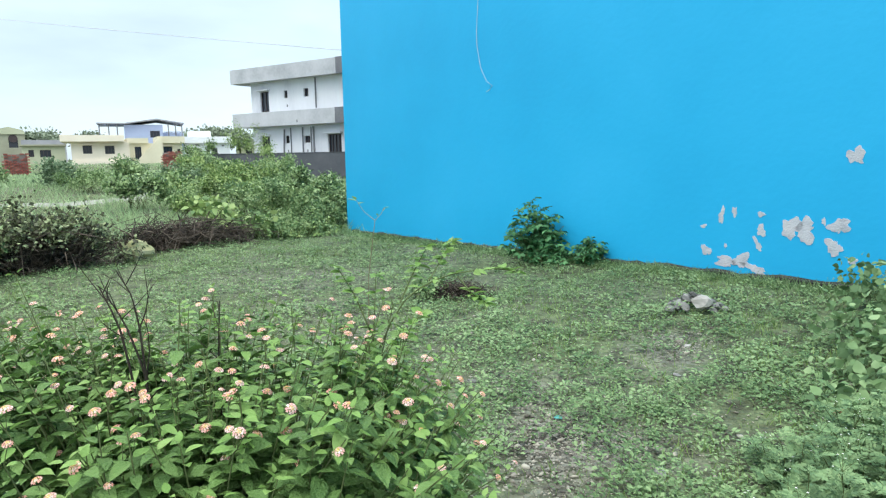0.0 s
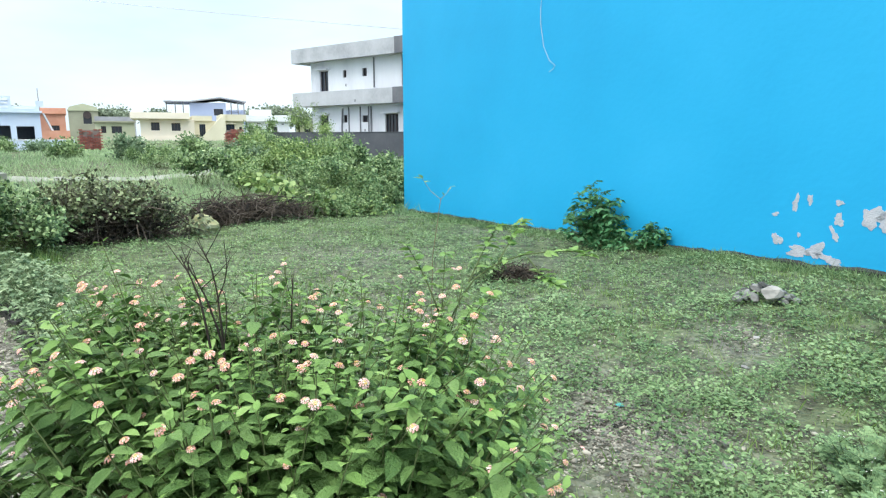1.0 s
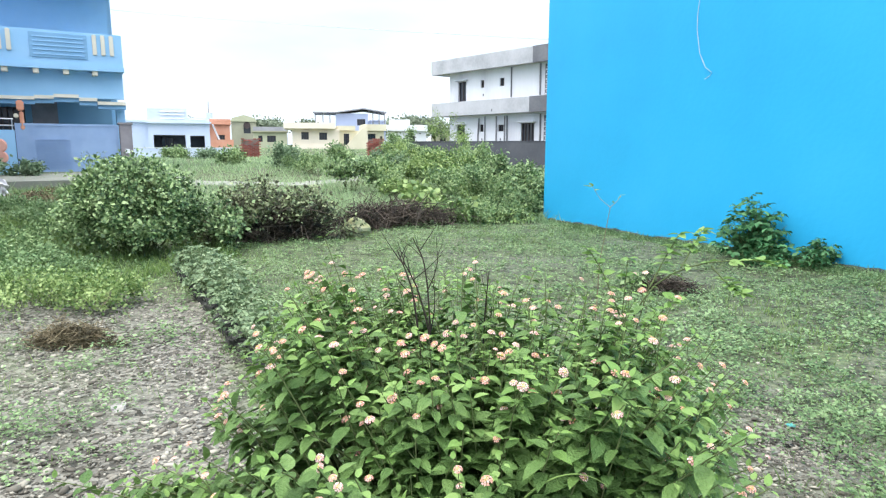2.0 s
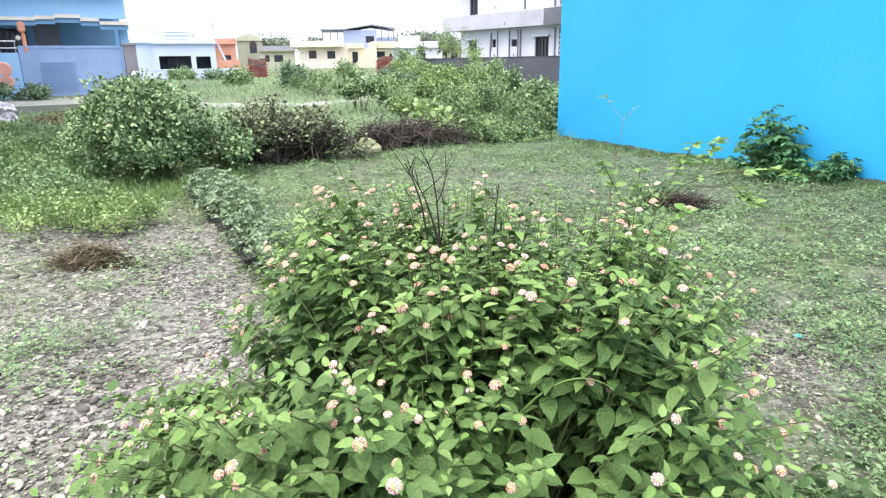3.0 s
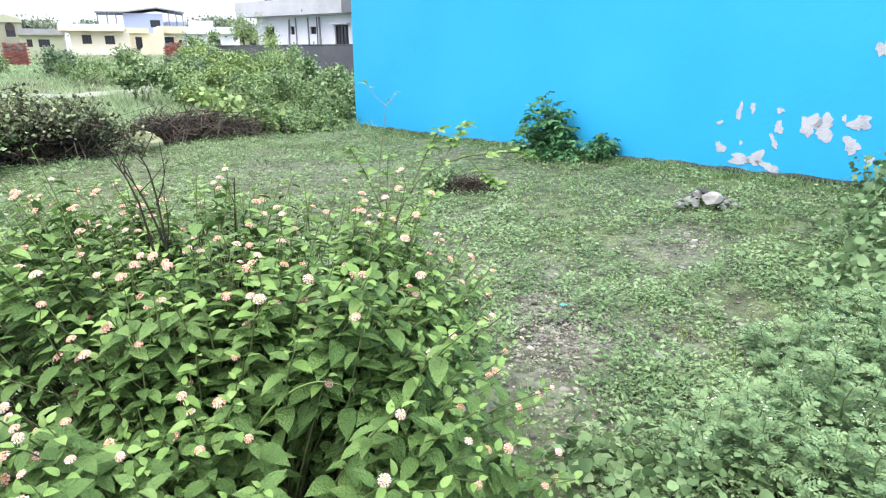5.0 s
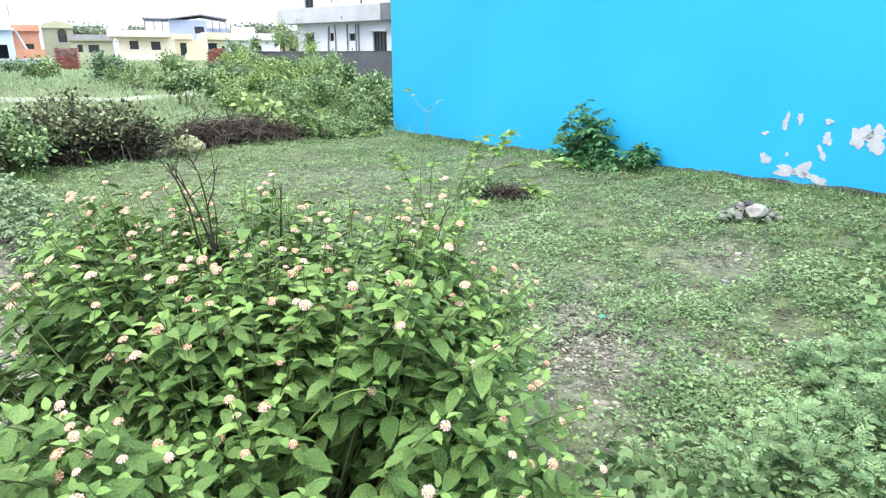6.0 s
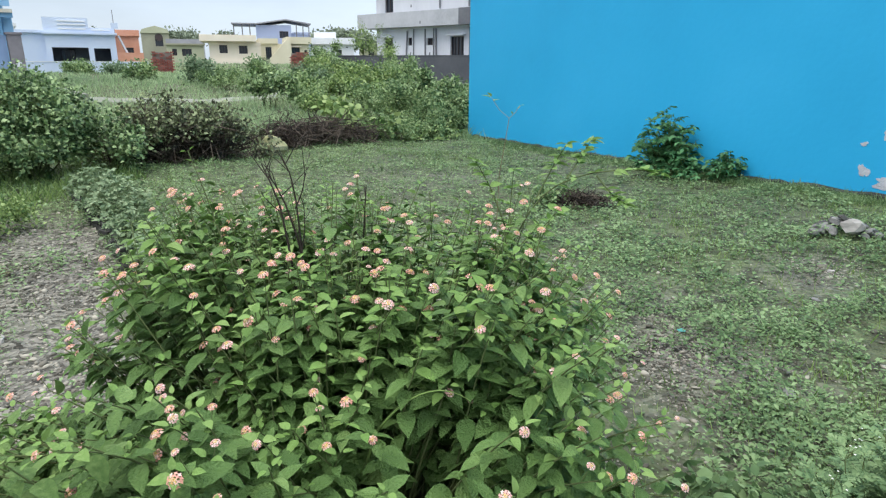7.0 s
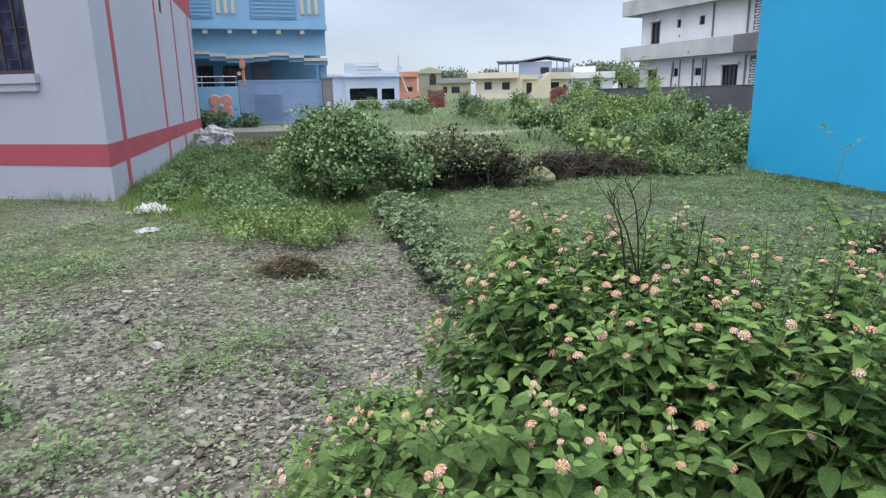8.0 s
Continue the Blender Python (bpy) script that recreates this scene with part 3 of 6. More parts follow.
# ---- lilac-grey house with red bands ----
def build_grey_red_house():
    c = np.array([-9.524, 4.892])
    side, front = np.array([-0.775, 0.632]), np.array([-0.933, -0.36])
    front /= np.linalg.norm(front)
    h = thing("lilac_house", pose(c[0], c[1], 0), "lilac-grey house with brick-red painted bands and a dark window", "house")
    LS, LF, H, T = 14.2, 10.0, 6.4, 0.23

    def prism(poly, z0, z1):
        bm = bmesh.new()
        lo = [bm.verts.new((*p, z0)) for p in poly]
        hi = [bm.verts.new((*p, z1)) for p in poly]
        bm.faces.new(lo)
        bm.faces.new(hi)
        for i in range(len(poly)):
            k = (i + 1) % len(poly)
            bm.faces.new((lo[i], lo[k], hi[k], hi[i]))
        return bm

    def strip(d, n, s0, s1, out, inn, z0, z1):
        p = [d * s0 + n * out, d * s1 + n * out, d * s1 + n * inn, d * s0 + n * inn]
        return prism(p, z0, z1)

    ns = np.array([side[1], -side[0]]) * (1 if side[1] * 9.5 + side[0] * 4.8 > 0 else -1)
    if ns @ -c < 0:
        ns = -ns
    nf = np.array([front[1], -front[0]])
    if nf @ -c < 0:
        nf = -nf
    # the faces: the long side runs away, the short one carries the window
    part("wall", prism([np.zeros(2), side * LS, side * LS + front * T, front * T], -0.3, H), "grey_wall", h)
    w0, w1, wz0, wz1 = 1.08, 2.8, 1.86, 3.4
    a, b = front * (T + 0.002), front * w0
    part("wall", prism([a, b, b - nf * T, a - nf * T], -0.3, H), "grey_wall", h)
    a, b = front * w0, front * w1
    part("wall", prism([a, b, b - nf * T, a - nf * T], -0.3, wz0), "grey_wall", h)
    part("wall", prism([a, b, b - nf * T, a - nf * T], wz1, H), "grey_wall", h)
    a, b = front * w1, front * LF
    part("wall", prism([a, b, b - nf * T, a - nf * T], -0.3, H), "grey_wall", h)
    part("wall", prism([front * LF, front * LF + side * LS, front * (LF - T) + side * LS, front * (LF - T)], -0.3, H), "grey_wall", h)
    part("wall", prism([side * LS, side * LS + front * LF, side * (LS - T) + front * LF, side * (LS - T)], -0.3, H), "grey_wall", h)
    part("roof", prism([ns * 0.3 + nf * 0.3, side * (LS + .3) + ns * 0.3, side * (LS + .3) + front * LF, front * LF + nf * 0.3], H + 0.002, H + 0.15), "concrete", h)
    # red paint bands
    z0, z1 = 0.53, 0.85
    part("painted_band", strip(side, ns, 0.0, LS, 0.006, -0.02, z0, z1), "red_band", h, "brick-red painted band")
    part("painted_band", strip(front, nf, -0.006, LF, 0.006, -0.02, z0, z1), "red_band", h, "brick-red painted band")
    for s, wide in ((1.09, 0.27), (5.88, 0.26), (9.06, 0.26), (12.9, 0.28)):
        part("painted_band", strip(side, ns, s, s + wide, 0.004, -0.02, z1, 4.14), "red_band", h)
        part("painted_band", strip(side, ns, s, s + wide, 0.004, -0.02, -0.2, z0), "red_band", h)
    part("painted_band", strip(side, ns, 0.0, LS, 0.006, -0.02, 4.15, 4.95), "red_band", h, "wide brick-red painted band")
    # window with sill, dark frame and curtain
    win = part("window", strip(front, -nf, w0, w0 + 0.08, 0.03, 0.1, wz0, wz1), "frame_dark", h)
    for sa, sb, za, zb in ((w1 - 0.08, w1, wz0, wz1), (w0 + 0.08, w1 - 0.08, wz1 - 0.08, wz1), (w0 + 0.08, w1 - 0.08, wz0, wz0 + 0.06)):
        part("frame", strip(front, -nf, sa, sb, 0.03, 0.1, za, zb), "frame_dark", win)
    for i in range(1, 6):
        s = w0 + (w1 - w0) * i / 6
        part("grille_bar", strip(front, -nf, s - 0.012, s + 0.012, 0.05, 0.08, wz0 + 0.06, wz1 - 0.08), "frame_dark", win)
    for i in range(1, 7):
        z = wz0 + (wz1 - wz0) * i / 7
        part("grille_bar", strip(front, -nf, w0 + 0.08, w1 - 0.08, 0.085, 0.105, z - 0.01, z + 0.01), "frame_dark", win)
    part("curtain", strip(front, -nf, w0 + 0.01, w1 - 0.01, 0.16, 0.18, wz0, wz1), "curtain", win, "dark blue checked curtain")
    part("sill", strip(front, nf, w0 - 0.06, w1 + 0.06, 0.08, -0.05, wz0 - 0.13, wz0), "grey_wall", win)
    part("sill", strip(front, nf, w0 - 0.03, w1 + 0.03, 0.05, -0.05, wz0 - 0.24, wz0 - 0.132), "grey_wall", win)
    part("vent_slot", strip(side, ns, 6.85, 7.15, 0.01, -0.05, 3.5, 4.13), "frame_dark", h)


build_grey_red_house()


# ---- unfinished concrete house ----
def build_concrete_house():
    ang = math.degrees(math.atan2(-0.513, 0.858))
    h = thing("concrete_house", pose(-18.4, 49.4, 0, 0, 0, ang), "two-storey unfinished house of grey-white plaster with raw concrete bands", "house")
    L, D, S = 15.5, 11.0, 0.75
    low = [(2.31, 3.23, 0.6, 3.02), (4.91, 5.35, 2.48, 3.03), (6.9, 7.5, 2.48, 2.97), (9.24, 10.51, 1.3, 3.02)]
    up = [(2.42, 3.35, 4.85, 6.34), (4.99, 5.36, 5.75, 6.30), (7.02, 7.49, 5.74, 6.32)]
    part("wall", pierced(1.4, L, -0.3, 3.73, S, S + 0.23, low), "white_plaster", h)
    part("wall", pierced(1.4, L, 3.732, 7.05, S, S + 0.23, up), "white_plaster", h)
    part("wall", boxes((1.4, 1.63, S + 0.232, D, -0.3, 7.05)), "white_plaster", h)
    part("wall", boxes((1.632, L, D, D + 0.23, -0.3, 7.05)), "white_plaster", h)
    part("wall", boxes((L - 0.23, L, S + 0.232, D - 0.002, -0.3, 7.05)), "white_plaster", h)
    part("floor_slab", boxes((1.64, L - 0.24, S + 0.24, D - 0.01, 3.6, 3.75)), "concrete_dark", h)
    part("concrete_band", boxes((0, 10.68, 0, 0.15, 3.735, 4.76), (0, 0.15, 0.152, D, 3.735, 4.76), (0.15, L, 0.152, S - 0.004, 3.735, 3.88)), "concrete", h, "raw grey concrete balcony band")
    part("concrete_band", boxes((10.682, L, -0.02, 0.15, 3.735, 4.78)), "concrete_dark", h, "dark stained concrete band")
    part("roof_band", boxes((0, 10.9, 0, 0.15, 7.0, 8.05), (0, 0.15, 0.152, D + 0.5, 7.0, 8.05)), "concrete", h, "raw grey concrete parapet")
    part("roof_band", boxes((10.902, L, -0.02, 0.15, 7.0, 8.07)), "concrete_dark", h)
    part("roof", boxes((0.152, L, 0.152, D + 0.5, 7.052, 7.2)), "concrete", h)
    for a in low:
        window(h, *a, S + 0.12, bars=3 if a[1] - a[0] > 0.8 else 1, name="door" if a[2] < 1 else "window", hood=a[1] - a[0] > 0.8)
    window(h, *up[0], S + 0.12, name="door_frame", bars=1)
    for a in up[1:]:
        window(h, *a, S + 0.12, bars=1, hood=False)
    for s, z0, z1, w in ((4.8, 0.8, 3.5, 0.06), (5.57, 0.8, 3.6, 0.04), (6.79, 0.8, 3.6, 0.05), (7.64, 0.8, 3.6, 0.04), (7.9, 0.8, 3.6, 0.06), (8.26, 4.9, 6.98, 0.05), (11.0, 4.9, 6.98, 0.06), (11.1, 0.8, 3.6, 0.06)):
        v, f = tube([(s, S - 0.06, z0), (s, S - 0.06, (z0 + z1) / 2), (s + (0.12 if s < 5 else 0), S - 0.06, z1)], [w, w, w], 8)
        mesh_part("drain_pipe", np_mesh("drain_pipe", v, f, "pipe_dark"), h, "dark damp drain pipe")
    for s, z in ((7.0, 4.0), (5.3, 5.2), (5.2, 1.9), (7.2, 1.9)):
        part("wall_hole", boxes((s - 0.06, s + 0.06, -0.01 if z < 4.5 and z > 3.8 else S - 0.01, S, z - 0.09, z + 0.09)), "pipe_dark", h)
    for z0, z1 in ((0.8, 3.5), (4.9, 6.9)):
        bm = bmesh.new()
        for i in range(9):
            for k in range(int((z1 - z0) / 0.16)):
                u, z = 11.5 + 0.16 * i, z0 + 0.16 * k
                o = 0.08 if k % 2 else 0
                box(bm, u + o, u + o + 0.1, S - 0.07, S - 0.02, z, z + 0.09)
        tagged(part("lattice_screen", bm, "white", h, "white pierced lattice screen"), kind="stuff")
        part("lattice_backing", boxes((11.4, 13.1, S - 0.018, S - 0.004, z0 - 0.02, z1 + 0.02)), "concrete_dark", h)
    w = thing("boundary_wall", pose(-18.9, 46.6, 0, 0, 0, ang + 2), "dark grey cement boundary wall before the concrete house", "wall")
    part("wall", boxes((-2.0, 14.5, 0, 0.16, -0.5, 1.72), bevel=0.01), "fence_dark", w)
    part("coping", boxes((-2.03, 14.53, -0.03, 0.19, 1.722, 1.76)), "fence_dark", w)


build_concrete_house()


# ---- pale blue house with a gate ----
def build_gate_house():
    h = thing("sky_blue_house", pose(-0.24 - 27.5 * math.sin(radians(50.7)), 0.2 + 27.5 * math.cos(radians(50.7)), 0, 0, 0, 50.7),
              "two-storey sky-blue house with cream trims and a porch", "house")
    z0 = 0.45
    X0, X1 = -8.0, 2.6
    holes = [(-2.75, -2.1, 1.4, 2.9), (-1.7, -0.75, 0.7, 2.9)]
    part("wall", pierced(X0, 0.35, 0, 4.16, 2.6, 2.83, holes), "sky_blue", h)
    part("wall", boxes((X0, X0 + .23, 2.832, 11, 0, 7.5)), "sky_blue", h)
    part("wall", boxes((X1 - .25, X1, 3.5, 11, 0, 7.5)), "sky_blue", h)
    part("wall", boxes((X0 + .232, X1 - .252, 10.8, 11, 0, 7.5)), "sky_blue", h)
    part("porch_wall", boxes((0.36, 2.33, 3.3, 3.49, 0, 4.16)), "sky_blue_dark", h)
    part("porch_wall", boxes((-0.5, 0.35, 1.6, 1.8, 0, 4.0)), "pillar", h, "grey plastered porch wall")
    window(h, *holes[0], 2.7, bars=3, hood=False)
    window(h, *holes[1], 2.7, bars=4, hood=False, name="door")
    part("column", boxes((2.28, 2.58, 0.4, 0.7, 0.0, 2.9), bevel=0.02), "sky_blue", h)
    # porch beam with a stepped cream edge
    part("porch_beam", boxes((X0, 2.58, 0.3, 0.55, 3.18, 4.158)), "sky_blue", h)
    steps = [(-3.4, -2.0, 3.22), (-2.0, -1.4, 3.13), (-1.4, -0.35, 3.05), (-0.35, 0.25, 3.10), (0.25, 1.05, 3.16), (1.05, 1.65, 3.06), (1.65, 2.6, 2.94), (X0, -3.4, 3.1)]
    for a, b, z in steps:
        part("canopy_step", boxes((a, b - 0.002, -0.05, 0.298, z, z + 0.12)), "cream", h, "cream stepped canopy edge")
        part("canopy_face", boxes((a, b - 0.002, 0.02, 0.28, z - 0.16, z - 0.002)), "sky_blue_dark", h)
    part("floor_slab", boxes((X0, 2.62, -0.15, 11, 4.162, 4.34)), "sky_blue", h)
    for i in range(9):
        u = -5.8 + 0.93 * i
        part("bracket", boxes((u - 0.09, u + 0.09, -0.1, 0.29, 4.0, 4.158)), "cream", h, "cream bracket end")
    part("parapet", boxes((X0, 2.6, -0.1, 0.05, 4.342, 5.5)), "sky_blue", h)
    for u in (-1.25, 1.95, -4.4):
        for k in (-0.26, 0.02, 0.30):
            part("baluster", boxes((u + k - 0.07, u + k + 0.07, -0.16, -0.102, 4.72, 5.45), bevel=0.02), "cream", h, "cream upright relief")
    for u0, u1 in ((-0.35, 1.45), (-2.9, -1.75)):
        part("panel", boxes((u0, u1, -0.13, -0.102, 4.55, 5.4)), "sky_blue_dark", h)
        for k in range(5):
            part("panel_rib", boxes((u0 + 0.1, u1 - 0.1, -0.15, -0.132, 4.64 + 0.15 * k, 4.68 + 0.15 * k)), "sky_blue", h)
    part("upper_wall", boxes((X0 + .24, X1 - .26, 2.0, 2.2, 4.342, 7.5)), "sky_blue", h)
    part("roof", boxes((X0, X1, 0.0, 11, 7.502, 7.65)), "sky_blue", h)

    f = thing("boundary_wall", h.matrix_basis @ pose(0, -1.2, 0), "low sky-blue boundary wall with a peach flower relief and steel rail", "wall")
    part("wall", boxes((-7.5, -1.0, 0, 0.16, -0.1, 1.95), bevel=0.01), "sky_blue", f)
    for z in (2.1, 2.32):
        v, q = tube([(-7.4, 0.08, z), (-4, 0.08, z), (-1.0, 0.08, z)], [0.022] * 3, 8)
        mesh_part("rail", np_mesh("rail", v, q, "steel"), f, "steel rail")
    for u in (-7.2, -5.8, -4.4, -3.0, -2.3, -1.6, -1.05):
        v, q = tube([(u, 0.08, 1.95), (u, 0.08, 2.15), (u, 0.08, 2.32)], [0.018] * 3, 8)
        mesh_part("rail_post", np_mesh("rail_post", v, q, "steel"), f)
    for cu, cz in ((-1.88, 1.42), (-1.48, 1.42), (-1.88, 1.02), (-1.48, 1.02)):
        bm = bmesh.new()
        bmesh.ops.create_cone(bm, cap_ends=True, segments=18, radius1=0.24, radius2=0.20, depth=0.05, matrix=pose(cu, -0.027, cz, 90))
        part("relief_petal", bm, "peach", f, "peach painted relief petal")
    bm = bmesh.new()
    bmesh.ops.create_cone(bm, cap_ends=True, segments=14, radius1=0.1, radius2=0.06, depth=0.04, matrix=pose(-1.68, -0.07, 1.22, 90))
    part("relief_heart", bm, "sky_blue", f)
    sash = part("orange_cloth", boxes((-0.81, -0.69, 0.02, 0.12, 1.95, 2.6), (-0.88, -0.66, 0.0, 0.14, 2.6, 2.95), bevel=0.04), "orange", f, "orange and yellow festive post")
    part("cloth_knot", boxes((-0.98, -0.84, -0.02, 0.10, 2.35, 2.5), bevel=0.03), "cream", sash)

    g = thing("metal_gate", h.matrix_basis @ pose(0, -1.15, 0), "closed blue-grey sheet metal gate with ribs", "gate")
    part("gate_frame", boxes((-0.98, -0.9, 0, 0.06, 0.5, 2.18), (2.1, 2.18, 0, 0.06, 0.5, 2.16), (-0.9, 2.1, 0, 0.06, 0.5, 0.58), (-0.9, 2.1, 0, 0.06, 2.1, 2.18), (0.62, 0.7, 0, 0.06, 0.58, 2.1), (-0.52, -0.46, 0, 0.06, 0.58, 2.1)), "gate", g)
    part("gate_panel", boxes((-0.9, 2.1, 0.02, 0.03, 0.58, 2.1)), "gate", g)
    for k in range(11):
        part("rib", boxes((-0.4, 0.58, -0.02, 0.019, 0.66 + 0.095 * k, 0.70 + 0.095 * k)), "gate", g)
    part("latch", boxes((0.68, 0.82, -0.04, 0.018, 0.92, 1.02)), "steel", g, "pale metal latch")
    p = thing("gate_pillar", h.matrix_basis @ pose(2.42, -1.1, 0), "grey-brown square gate pillar with a flat cap", "pillar")
    part("shaft", boxes((-0.2, 0.2, -0.2, 0.2, 0.2, 2.18), bevel=0.01), "pillar", p)
    part("cap", boxes((-0.24, 0.24, -0.24, 0.24, 2.182, 2.26), bevel=0.01), "pillar", p)
    part("switch_box", boxes((-0.08, 0.08, -0.25, -0.201, 1.15, 1.3)), "white", p, "small white box")
    part("slab", boxes((-3.0, 3.0, -5.0, 1.3, 0.2, 0.44)), "lane", thing("driveway_slab", h.matrix_basis @ pose(0.6, -1.2, 0), "worn cement ramp before the gate", "driveway", kind="structure"))


build_gate_house()


# ---- distant houses ----
def far_house(name, az, r, label):
    return thing(name, pose(-0.24 + r * math.sin(radians(az)), 0.2 + r * math.cos(radians(az)), 0, 0, 0, -az), label, "house")


def shell(h, u0, u1, z0, z1, depth, material, holes=(), name="wall", y=0.0):
    part(name, pierced(u0, u1, z0, z1, y, y + 0.23, list(holes)), material, h)
    part(name, boxes((u0, u0 + 0.23, y + 0.232, y + depth, z0, z1)), material, h)
    part(name, boxes((u1 - 0.23, u1, y + 0.232, y + depth, z0, z1)), material, h)
    part(name, boxes((u0 + 0.232, u1 - 0.232, y + depth - 0.23, y + depth, z0, z1)), material, h)


def build_far_houses():
    # bluish-white house with a big porch opening
    h = far_house("white_bungalow", -41.5, 58, "bluish-white flat-roofed bungalow with a dark porch opening")
    holes = [(-2.09, 0.35, 1.22, 2.25), (0.72, 1.86, 1.19, 2.2)]
    shell(h, -2.45, 2.3, 0.2, 3.2, 9, "white_blue", holes)
    part("roof", boxes((-2.6, 2.45, -0.3, 9.2, 3.202, 3.35)), "white_blue", h)
    part("parapet", boxes((-2.45, 0.55, -0.1, 0.1, 3.352, 4.4), (0.55, 2.3, -0.1, 0.1, 3.352, 3.7), (2.1, 2.6, -0.1, 0.1, 3.7, 4.1)), "white_blue", h)
    for z in (3.55, 3.85, 4.1):
        part("parapet_rib", boxes((-1.5, 0.35, -0.16, -0.102, z, z + 0.1)), "white", h)
    part("parapet_rib", boxes((0.7, 2.0, -0.16, -0.102, 3.5, 3.58)), "white", h)
    part("porch_back", boxes((-2.2, 2.05, 2.4, 2.6, 0.3, 3.2)), "concrete_dark", h)
    part("porch_post", boxes((0.38, 0.68, 0.5, 0.75, 0.3, 3.2)), "white_blue", h)
    window(h, -1.6, -0.6, 1.25, 2.1, 2.3, hood=False)
    shell(h, -6.5, -2.47, 0.2, 3.3, 8, "white_blue", [(-5.2, -4.0, 1.3, 2.3)], y=1.2)
    window(h, -5.2, -4.0, 1.3, 2.3, 1.3, hood=False)
    part("roof", boxes((-6.6, -2.48, 0.9, 9.3, 3.302, 3.5)), "white_blue", h)
    bm = bmesh.new()
    vs = [(2.5, 0.3, 3.2), (2.62, 0.3, 3.2), (3.4, 0.3, 1.2), (3.25, 0.3, 1.2)]
    a = [bm.verts.new(q) for q in vs]
    b = [bm.verts.new((q[0], q[1] + 0.9, q[2])) for q in vs]
    bm.faces.new(a)
    bm.faces.new(b)
    for i in range(4):
        bm.faces.new((a[i], a[(i + 1) % 4], b[(i + 1) % 4], b[i]))
    part("stair_flight", bm, "white", h)
    part("terrace", boxes((2.3, 4.2, 0.1, 4.0, 0.3, 1.9)), "orange", h, "orange side block")
    w = far_house("boundary_wall", -41.5, 54, "white plastered boundary wall before the bungalow")
    w["category"] = "wall"
    part("wall", boxes((-7.0, 4.15, 0, 0.15, 0.0, 1.18), bevel=0.01), "white_blue", w)
    part("coping", boxes((-7.05, 4.2, -0.03, 0.18, 1.182, 1.24)), "white", w)
    m = far_house("mast", -41.0, 60, "thin grey rooftop antenna mast above the bungalow")
    m["category"] = "mast"
    v, f = tube([(1.9, 2, 3.2), (1.9, 2, 4.2), (1.9, 2, 5.3)], [0.05, 0.04, 0.03], 6)
    mesh_part("pole", np_mesh("pole", v, f, "pipe_dark"), m)

    h = far_house("orange_house", -38.5, 66, "small orange-painted flat-roofed house")
    shell(h, -1.1, 1.0, 0.3, 3.4, 6, "orange", [(-0.2, 0.5, 1.6, 2.4)])
    window(h, -0.2, 0.5, 1.6, 2.4, 0.1, hood=False)
    part("roof", boxes((-1.3, 1.1, -0.3, 6.2, 3.402, 3.9)), "orange", h)

    h = far_house("arched_house", -36.4, 110, "olive two-storey house with an arched balcony and gable")
    shell(h, -2.2, 1.7, 0.8, 5.2, 7, "olive_house", [(-0.3, 0.8, 3.3, 4.6)])
    bm = bmesh.new()
    a = [bm.verts.new(q) for q in ((-2.3, -0.2, 5.2), (1.8, -0.2, 5.2), (1.6, -0.2, 5.75), (-0.2, -0.2, 6.25), (-2.0, -0.2, 5.75))]
    b = [bm.verts.new((q.co.x, 7.0, q.co.z)) for q in a]
    bm.faces.new(a)
    bm.faces.new(b)
    for i in range(5):
        bm.faces.new((a[i], a[(i + 1) % 5], b[(i + 1) % 5], b[i]))
    part("roof", bm, "green_house", h)
    bm = bmesh.new()
    bmesh.ops.create_cone(bm, cap_ends=True, segments=20, radius1=0.55, radius2=0.55, depth=0.1, matrix=pose(0.25, -0.02, 4.6, 90))
    part("arch", bm, "frame_dark", h)
    part("recess", boxes((-0.3, 0.8, 0.1, 0.12, 3.3, 4.6)), "glass", h)

    h = far_house("green_bungalow", -34.5, 98, "low pale green bungalow with two dark windows")
    holes = [(-1.5, -0.9, 1.9, 2.8), (-0.25, 1.0, 1.85, 2.8)]
    shell(h, -2.2, 2.6, 0.8, 3.3, 7, "green_house", holes)
    for q in holes:
        window(h, *q, 0.1, hood=False)
    part("roof", boxes((-2.4, 2.8, -0.4, 7.2, 3.302, 3.5)), "olive_house", h)
    part("parapet", boxes((-2.2, 2.6, 0.6, 0.8, 3.502, 4.1)), "roof_sheet", h)

    h = far_house("yellow_bungalow", -30.9, 82, "pale yellow bungalow with a broad parapet and outside stair")
    holes = [(-1.21, -0.30, 2.13, 3.04), (0.99, 1.96, 2.09, 2.99)]
    shell(h, -2.33, 3.5, 0.7, 3.45, 8, "yellow", holes)
    for q in holes:
        window(h, *q, 0.1, bars=2, hood=True, hood_mat="yellow")
    part("roof", boxes((-3.3, 3.0, -0.9, 8.2, 3.452, 4.17), bevel=0.02), "yellow", h)
    part("plinth", boxes((-2.36, 3.76, -0.4, -0.004, 0.6, 1.25)), "yellow", h)
    shell(h, 3.52, 9.3, 0.8, 3.3, 7, "yellow_deep", [(4.1, 4.8, 1.4, 2.9), (7.2, 8.2, 1.9, 2.9), (8.75, 9.1, 1.4, 2.6)], y=1.5)
    window(h, 4.1, 4.8, 1.4, 2.9, 1.6, hood=False, name="door")
    window(h, 7.2, 8.2, 1.9, 2.9, 1.6, hood=True, hood_mat="yellow")
    window(h, 8.75, 9.1, 1.4, 2.6, 1.6, hood=False)
    part("roof", boxes((3.3, 5.6, 1.2, 8.4, 3.302, 3.9), (6.6, 9.6, 1.0, 8.4, 3.302, 4.1)), "yellow_deep", h)
    bm = bmesh.new()
